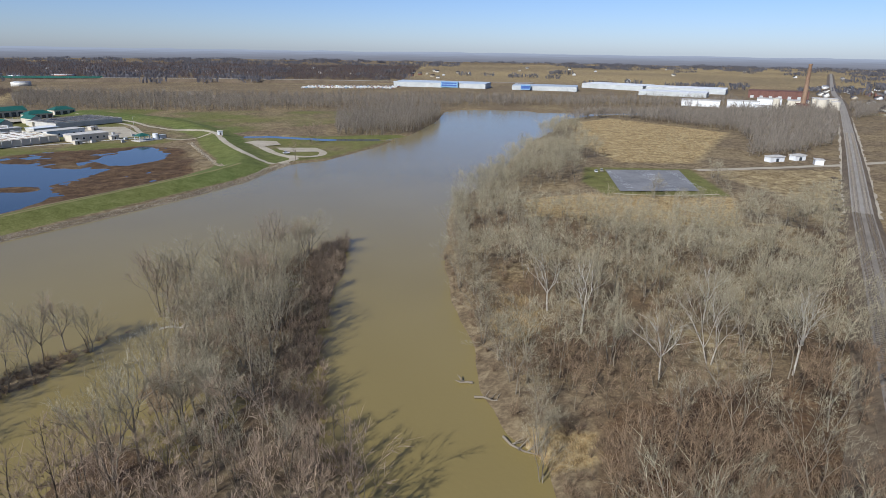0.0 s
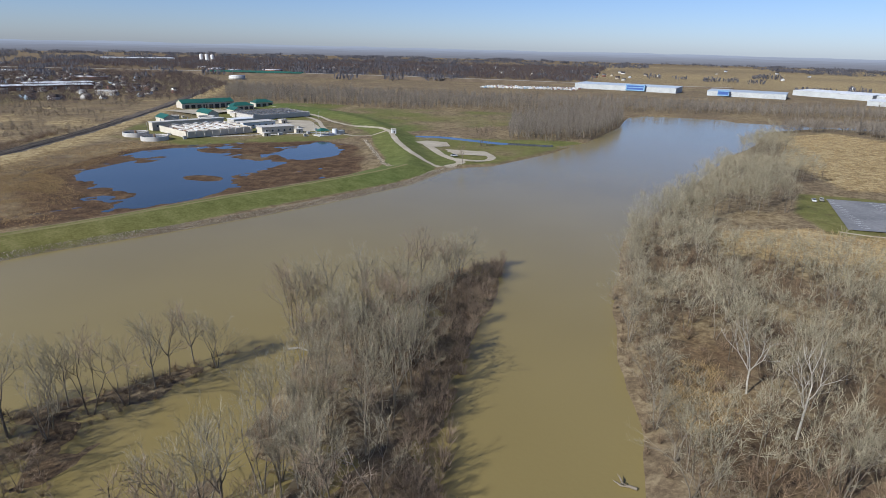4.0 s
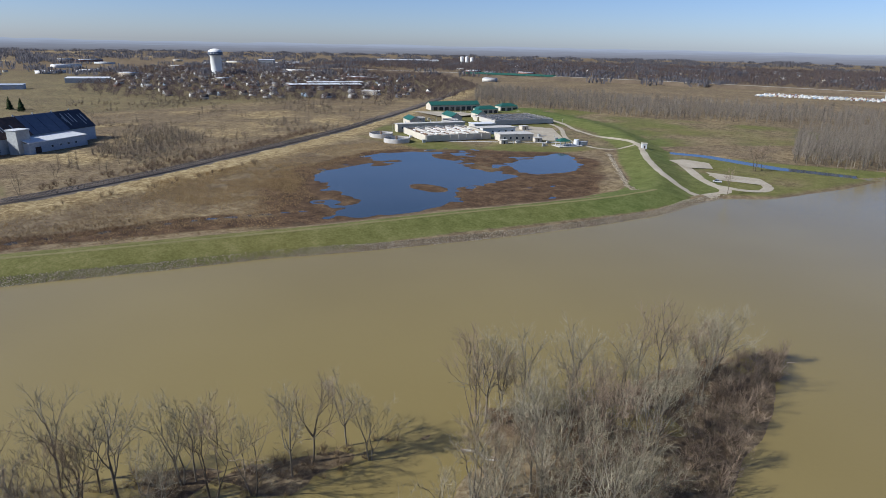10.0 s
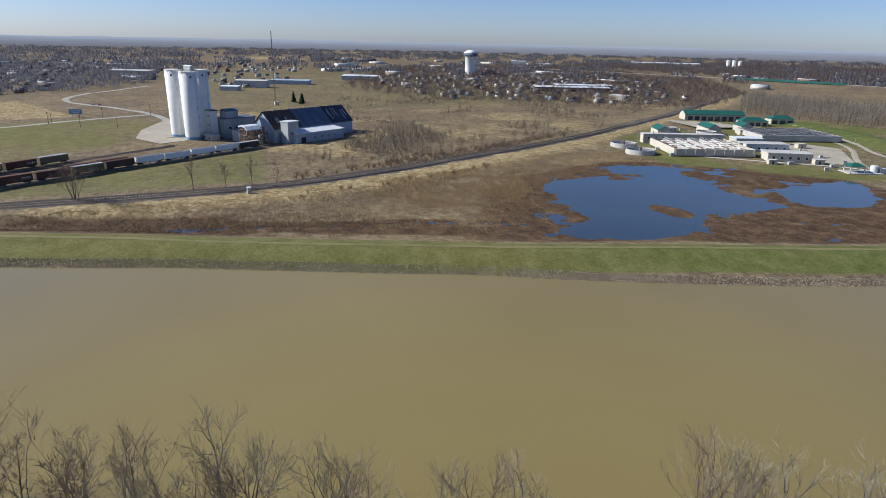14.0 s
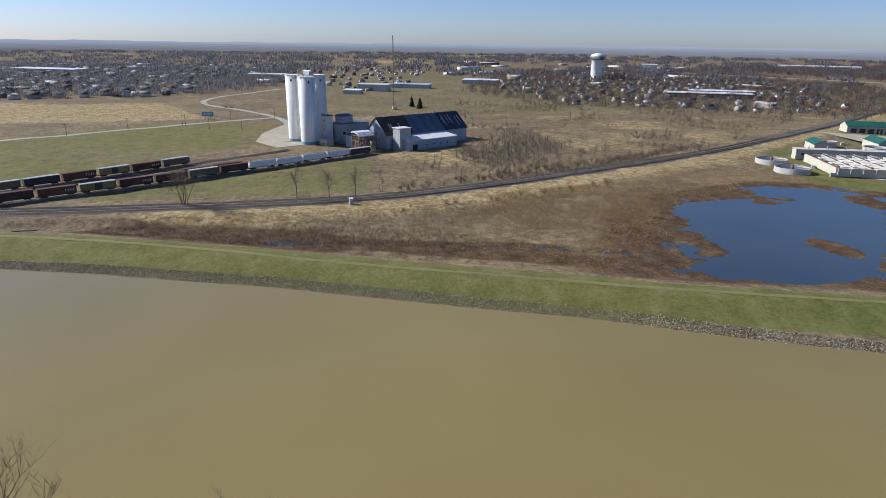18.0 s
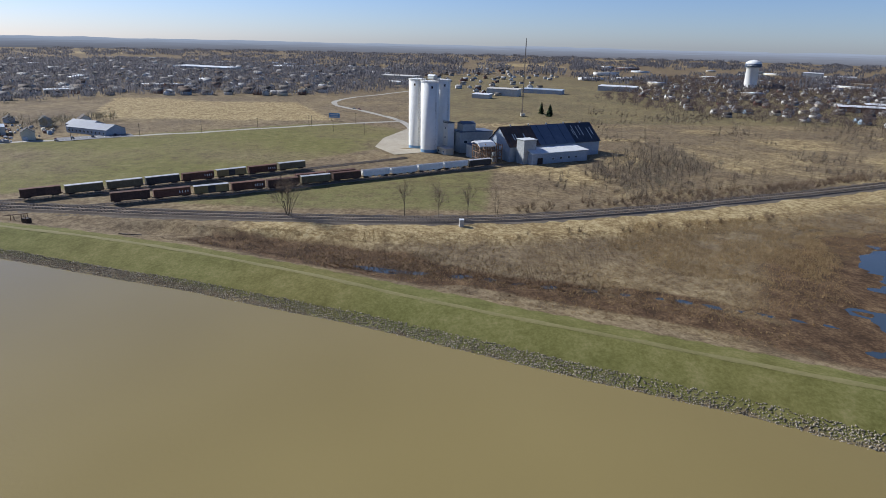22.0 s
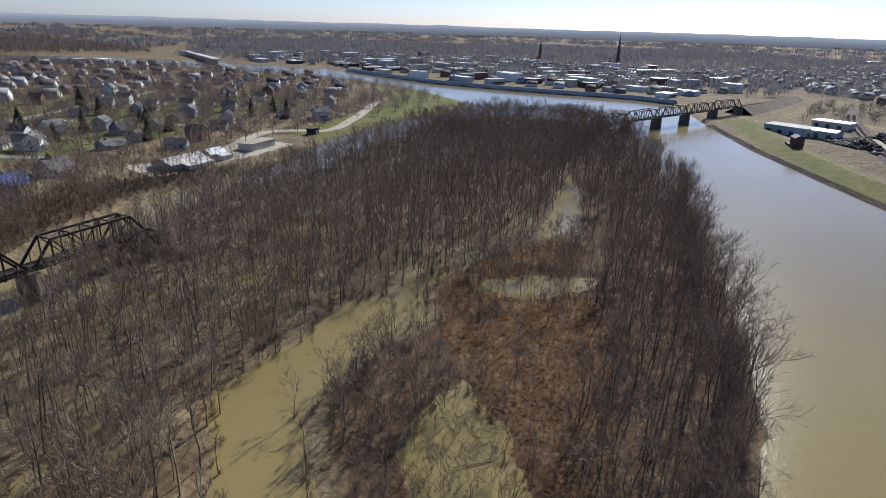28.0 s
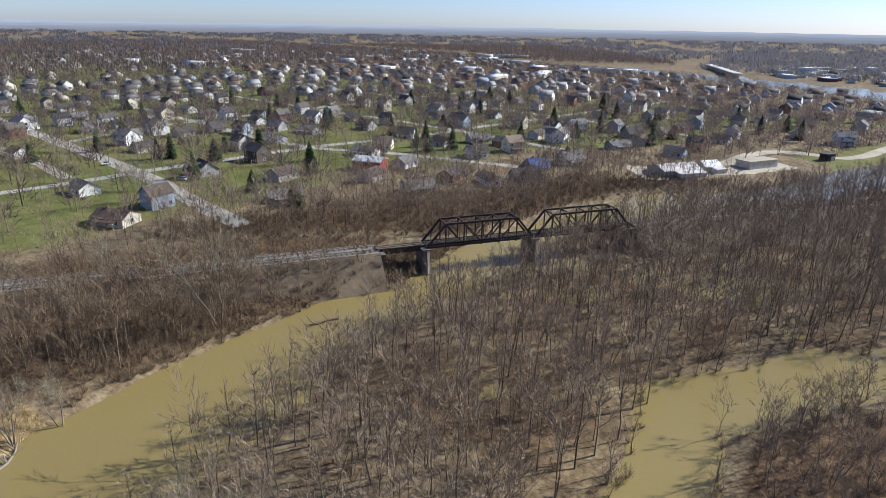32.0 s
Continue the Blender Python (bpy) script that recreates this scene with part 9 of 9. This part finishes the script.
woods("hollow_trees", scatter([(-92, -10), (-104, 6), (-100, 60), (-88, 84), (-90, 50), (-84, 30), (-80, 16)], 4.6, 93, 0.85), MIDDLE, 94, "slender leafless trees along the inner channel", (0.5, 0.85), bark="wet_bark", twig="wet_twig")
woods("hollow_pool_trees", scatter([(-92, 8), (-112, 8), (-114, 38), (-94, 42)], 4.2, 695, 0.6), MIDDLE, 696, "slender dark trees standing in the flooded hollow", (0.3, 0.6), low=-1.6, bark="wet_bark", twig="wet_twig")
woods("pool_trees", scatter([(-114, -28), (-146, -26), (-164, -38), (-160, -56), (-118, -54)], 5.2, 195, 0.75), MIDDLE, 196, "dark leafless trees standing round a woodland pool", (0.45, 0.75), low=-1.6, bark="wet_bark", twig="wet_twig")
woods("rust_trees", scatter(RUST, 7.5, 795, 0.6), MIDDLE, 796, "bare reddish trees standing among rust-brown shrubs", (0.4, 0.75), low=-1.0, bark="wet_bark", twig="wet_twig")
woods("hollow_edge_trees", scatter([(-106, -42), (-125, -64), (-160, -86), (-170, -70), (-152, -50)], 5, 95, 0.7), MIDDLE, 96, "leafless trees at the edge of the hollow", (0.5, 0.8), bark="wet_bark", twig="wet_twig")


def reeds(name, places, seed, label, high=(0.3, 0.85), material="reed", blades=10):
    rng = np.random.default_rng(seed)
    n = len(places) * blades
    P = np.repeat(places, blades, 0) + rng.normal(0, 0.8, (n, 2))
    z = land_fields(P[:, 0], P[:, 1])[0]
    h = rng.uniform(*high, n)
    lean = rng.normal(0, 0.6, (n, 2))
    a = rng.uniform(0, 6.28, n)
    w = 0.055
    base1, base2 = np.c_[P[:, 0] - np.cos(a) * w, P[:, 1] - np.sin(a) * w, z - 0.1], np.c_[P[:, 0] + np.cos(a) * w, P[:, 1] + np.sin(a) * w, z - 0.1]
    tip = np.c_[P + lean * h[:, None], z + h]
    v = np.stack([base1, base2, tip], 1).reshape(-1, 3)
    part_stuff(name, (v, np.arange(3 * n).reshape(-1, 3)), MAT[material], label, "reeds")


marsh = scatter([(-312, 30), (-306, 100), (-300, 150), (-312, 215), (-330, 280), (-345, 330), (-330, 395), (-300, 385), (-308, 350), (-290, 295), (-272, 262), (-235, 240), (-262, 190), (-285, 140), (-282, 70), (-262, 110), (-250, 150), (-225, 200), (-240, 235), (-285, 140), (-296, 80)], 1.7, 97, 0.92)
reeds("marsh_reeds", marsh[soft_noise(marsh[:, 0], marsh[:, 1], 16, 98) > -0.45], 99, "dry straw-coloured reeds in the marsh")
gold = scatter([(-316, 205), (-322, 250), (-305, 300), (-296, 272), (-270, 262), (-250, 236), (-262, 200), (-290, 185)], 1.25, 197, 0.95)
reeds("golden_reeds", gold[soft_noise(gold[:, 0], gold[:, 1], 11, 198) > -0.3], 199, "tall golden reeds at the edge of the pond", (0.5, 1.2))
creek = scatter([(-300, 20), (-284, 62), (-268, 95), (-258, 135), (-246, 170), (-262, 172), (-278, 140), (-290, 90), (-306, 40)], 2.0, 100, 0.8)
reeds("creek_reeds", creek, 101, "brown reeds along the marsh creek", (0.5, 1.3), "brush")
lot = scatter([(36, 250), (40, 280), (75, 292), (140, 286), (120, 236), (74, 240)], 1.9, 102, 0.9)
reeds("dry_grass", np.concatenate([lot, scatter([(110, 380), (104, 470), (128, 620), (175, 655), (250, 545), (160, 385)], 3.4, 103, 0.9)]), 104, "tall dry tan grass round the parking lot", (0.6, 1.3))
reeds("bank_grass", np.concatenate([scatter([(15, 93), (19, 100), (29, 97), (27, 88), (19, 88)], 0.9, 105), scatter([(12, 146), (17, 166), (24, 166), (27, 142), (18, 133)], 0.9, 106)]), 107, "pale matted grass on the river bank", (0.4, 0.9))

TUFT = [bush_arrays(700 + i, 1.5, 1.5, 30) for i in range(5)]
tussock = scatter([(-312, 30), (-306, 100), (-300, 150), (-312, 215), (-330, 280), (-345, 330), (-335, 395), (-300, 385), (-308, 350), (-292, 300), (-280, 262), (-250, 245), (-225, 225), (-212, 200), (-235, 150), (-258, 105), (-284, 60), (-298, 30)], 2.0, 701, 0.9)
fleck = soft_noise(tussock[:, 0], tussock[:, 1], 15, 702) + 0.5 * soft_noise(tussock[:, 0], tussock[:, 1], 5, 703)
woods("marsh_tussocks", tussock[fleck > -0.05], TUFT, 704, "pale tussocks of dry marsh grass", (0.35, 0.85), bark="reed", twig="reed")
creek_line = np.array(densify_line(CREEK[2:6], 0.8))
creek_line = np.repeat(creek_line, 3, 0) + np.random.default_rng(708).normal(0, 1.7, (3 * len(creek_line), 2))
woods("creek_sedge", creek_line, TUFT, 709, "brown sedge standing in the marsh creek", (0.5, 1.0), bark="sedge", twig="sedge")
woods("marsh_sedge", tussock[fleck < -0.2], TUFT, 705, "brown sedge tufts on the wet mud", (0.3, 0.7), bark="sedge", twig="sedge")
weeds = scatter([(-335, 165), (-352, 265), (-395, 385), (-470, 520), (-560, 640), (-700, 520), (-760, 330), (-560, 240), (-490, 250), (-430, 240), (-400, 190)], 4.0, 706, 0.7)
woods("spit_grass", scatter(SPIT, 1.8, 851, 0.8), TUFT, 852, "pale matted grass and reeds on the flooded spit", (0.35, 0.8), low=-0.3, bark="reed", twig="reed")
woods("heath_weeds", weeds, TUFT, 707, "dry weeds and grass tufts over the heath", (0.4, 0.9), bark="reed", twig="heath_twig")

# ---- single trees ----
for x, y, k, s in ((-325, 65, 4, 0.8), (-322, 66, 2, 0.78), (-325, 112, 1, 0.72), (-323, 126, 3, 0.7), (-324, 138, 1, 0.66), (-330, 151, 5, 0.62), (-96, 388, 1, 0.62), (-102, 465, 4, 0.75), (-99, 470, 2, 0.72)):
    tree(x, y, k, s * 1.1, 40 * k, "bare dark tree standing in the open grass", "open-ground trees", dark=True)
for x, y, k, size in ((101, 284, 4, 0.62), (112, 277, 0, 0.42), (96, 274, 2, 0.4), (120, 278, 4, 0.4), (106, 270, 0, 0.36), (142, 300, 2, 0.6), (146, 318, 0, 0.7), (150, 334, 4, 0.62), (70, 318, 0, 0.85), (66, 332, 2, 0.8), (74, 344, 4, 0.75)):
    tree(x, y, k, size, 33 * k + x, "bare many-stemmed tree beside the parking lot", "lot trees")
rng = np.random.default_rng(611)
for x, y in scatter([(-345, 165), (-352, 215), (-372, 280), (-400, 360), (-440, 330), (-430, 250), (-395, 195)], 17, 612, 0.8):
    tree(x, y, int(rng.choice([0, 4, 2])), rng.uniform(0.26, 0.46), rng.uniform(0, 360), "low many-stemmed bare thicket tree on the heath", "heath thickets", dark=bool(rng.uniform() < 0.5))
for x, y, k, s in ((27, 48, 2, 1.3), (52, 60, 1, 0.95), (150, 5, 2, 0.75), (168, 22, 1, 0.8), (128, 12, 4, 0.75), (104, 20, 1, 0.7), (190, -40, 3, 0.7),
                   (120, -90, 0, 0.75), (70, -120, 1, 0.75), (60, -95, 2, 0.7), (92, -60, 0, 0.8), (85, -5, 5, 0.7), (210, 10, 1, 0.7), (240, 25, 3, 0.7), (145, -60, 2, 0.75)):
    tree(x, y, k, s, 57 * k, "large bare tree with spreading pale limbs", "bank and garden trees")


def conifer(x, y, high, spread, seed):
    e = thing("conifer", x, y, ground_at(x, y) - 0.1, 0, "dark green spruce tree in a garden", "tree", "garden conifers")
    part("trunk", Geo().cyl(0, 0, 0, high * 0.9, 0.25, 0.05, 7), MAT["tie"], e)
    rng = np.random.default_rng(seed)
    n = 420
    f = rng.uniform(0.06, 1, n)
    a, r = rng.uniform(0, 6.28, n), spread * (1 - f) ** 0.85 * rng.uniform(0.7, 1.1, n) + 0.1
    z = f * high
    base = np.stack([0.15 * r * np.cos(a), 0.15 * r * np.sin(a), z + r * 0.2], 1)
    tip = np.stack([r * np.cos(a), r * np.sin(a), z - r * 0.12], 1)
    side = np.stack([-np.sin(a), np.cos(a), rng.uniform(-0.4, 0.4, n)], 1) * (0.18 + 0.22 * r)[:, None]
    mid = base + (tip - base) * 0.6
    v = np.stack([base, mid - side, tip, mid + side], 1).reshape(-1, 3)
    part("crown", mesh_of("crown", v, np.arange(4 * n).reshape(-1, 4), MAT["evergreen"]), None, e)
    return e


for k, (x, y, h, s) in enumerate(((197, -36, 13, 3.6), (201, -31, 11, 3.2), (195, -65, 10, 3.2), (165, -162, 13, 4), (115, -136, 12, 4.2), (175, -273, 14, 4), (74, -266, 14, 3.8), (128, -142, 11, 3.6), (230, -60, 7, 2.2),
                                 (-560, -300, 9, 3), (-556, -306, 8, 3), (-700, 265, 12, 4), (-722, 262, 13, 4), (-716, 270, 11, 4), (140, -165, 12, 3.8), (300, -200, 13, 4), (260, -290, 12, 4), (50, -300, 12, 4), (150, -20, 12, 4), (182, -78, 11, 3.5), (120, -60, 13, 4.5), (212, -150, 14, 4), (330, -90, 13, 4), (270, -150, 12, 3.5), (360, -180, 14, 4), (30, -240, 13, 4), (95, -200, 12, 4), (240, -20, 12, 3.5), (300, 20, 13, 4), (400, -40, 14, 4), (90, -330, 14, 4), (220, -330, 13, 4), (-10, -330, 13, 4))):
    conifer(x, y, h, s, 300 + k)

rng = np.random.default_rng(515)
for k, (x, y) in enumerate(scatter([(110, 40), (70, -60), (50, -112), (30, -190), (-20, -250), (-60, -330), (60, -460), (330, -360), (430, -60), (380, 60)], 62, 516, 0.7)):
    conifer(x, y, rng.uniform(8, 14), rng.uniform(3.4, 5.2), 520 + k)

# ---- driftwood ----


def drift_log(x, y, z, turn, length, material, label, seed, thick=1.0):
    rng = np.random.default_rng(seed)
    e = thing("driftwood", x, y, z, turn, label, "driftwood", "drift logs")
    V, F = [], []
    pts = [np.array([length * (t - 0.5), rng.normal(0, 0.05) * length, 0.15 + rng.uniform(0, 0.25)]) for t in (0, 0.3, 0.65, 1)]
    tube(V, F, pts, [0.3 * thick, 0.26 * thick, 0.2 * thick, 0.06 * thick], 6)
    part("trunk", mesh_of("trunk", np.array(V), np.array(F), MAT[material]), None, e)
    for k in range(5):
        V, F = [], []
        b = pts[1] + (pts[3] - pts[1]) * rng.uniform(0, 0.8)
        d = np.array([rng.uniform(0.1, 0.8), rng.choice([-1, 1]) * rng.uniform(0.4, 1), rng.uniform(0.2, 0.9)])
        tube(V, F, [b, b + d * length * 0.17, b + d * length * 0.3 + [0.2, 0, 0.1]], [0.14 * thick, 0.09 * thick, 0.03 * thick], 5)
        part("limb", mesh_of("limb", np.array(V), np.array(F), MAT[material]), None, e)
    return e


for k, (x, y, turn, n, m, lab) in enumerate(((-69.5, 143.5, 15, 8, "pale_bark", "pale barkless drift log lying in shallow water"), (10, 111, -20, 6, "bark", "grey snagged log at the bank"), (15, 95.5, -40, 8, "bark", "grey log sliding into the river"),
                                            (12, 30, 70, 8, "tie", "dark branch drifting near the bank"), (-103, 12, 40, 9, "bark", "fallen grey trunk in the flooded hollow"), (-108, 22, 110, 9, "bark", "fallen branch across the flooded hollow"),
                                            (-100, 24, 70, 8, "bark", "fallen trunk lying in brown water"), (-105, 30, 10, 10, "bark", "fallen trunk half under water"), (-111, 15, -30, 8, "bark", "fallen limb among the shrubs"), (5, 118, 170, 4, "bark", "grey drift stick at the bank"))):
    drift_log(x, y, max(ground_at(x, y), 0.0), turn, n, m, lab, 400 + k, 0.3 if -115 < x < -95 else 1.0)
rng = np.random.default_rng(77)
for k in range(26):
    x, y = rng.uniform(-111, -95), rng.uniform(8, 36)
    drift_log(x, y, max(ground_at(x, y), 0.0) - 0.05, rng.uniform(0, 180), rng.uniform(3, 7), "bark", "thin grey branch lying in the flooded hollow", 440 + k, 0.17)

# ---- stones of the nearest riprap, one by one ----
for block in riprap_near:
    c = block.mean(0)
    ob = new("stone", mesh_of("stone", block - c, riprap_faces, MAT["stone"]))
    ob.parent = riprap_thing
    ob.location = c

# ---- the rim of the land: a backdrop ring with painted, glowing haze ----
n = 720
rim = []
for k in range(n):
    a = 2 * math.pi * k / n
    rim.append((4100 * math.sin(a), 4100 * math.cos(a)))
R = np.array(rim)
top = 58 + 3 * soft_noise(R[:, 0], R[:, 1], 300, 88) + 3 * soft_noise(R[:, 0], R[:, 1], 110, 89) + 1.5 * soft_noise(R[:, 0], R[:, 1], 45, 90)
v = np.concatenate([np.c_[R, np.full(n, -2.0)], np.c_[R * 1.02, top]])
i = np.arange(n)
m, nn, ll, bb_ = nodes_of("painted_haze_glow")
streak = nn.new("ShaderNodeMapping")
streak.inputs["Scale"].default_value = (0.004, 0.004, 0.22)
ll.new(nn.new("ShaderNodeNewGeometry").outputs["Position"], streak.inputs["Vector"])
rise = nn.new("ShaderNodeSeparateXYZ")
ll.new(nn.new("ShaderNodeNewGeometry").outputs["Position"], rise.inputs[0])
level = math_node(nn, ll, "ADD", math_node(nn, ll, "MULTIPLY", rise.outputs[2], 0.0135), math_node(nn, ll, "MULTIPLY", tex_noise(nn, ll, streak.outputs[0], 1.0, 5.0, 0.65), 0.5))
# haze painted into the glow: paler and bluer towards the top
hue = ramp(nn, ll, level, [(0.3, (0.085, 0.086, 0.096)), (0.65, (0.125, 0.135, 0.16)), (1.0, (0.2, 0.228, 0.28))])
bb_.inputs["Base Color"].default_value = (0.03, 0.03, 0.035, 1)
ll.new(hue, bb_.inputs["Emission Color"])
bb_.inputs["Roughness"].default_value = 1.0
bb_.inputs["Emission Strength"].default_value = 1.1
tagged(new("backdrop", mesh_of("backdrop", v, np.stack([i, (i + 1) % n, n + (i + 1) % n, n + i], 1), m)), "glowing backdrop ring painted as hazy blue woodland on the horizon", "backdrop", kind="structure")
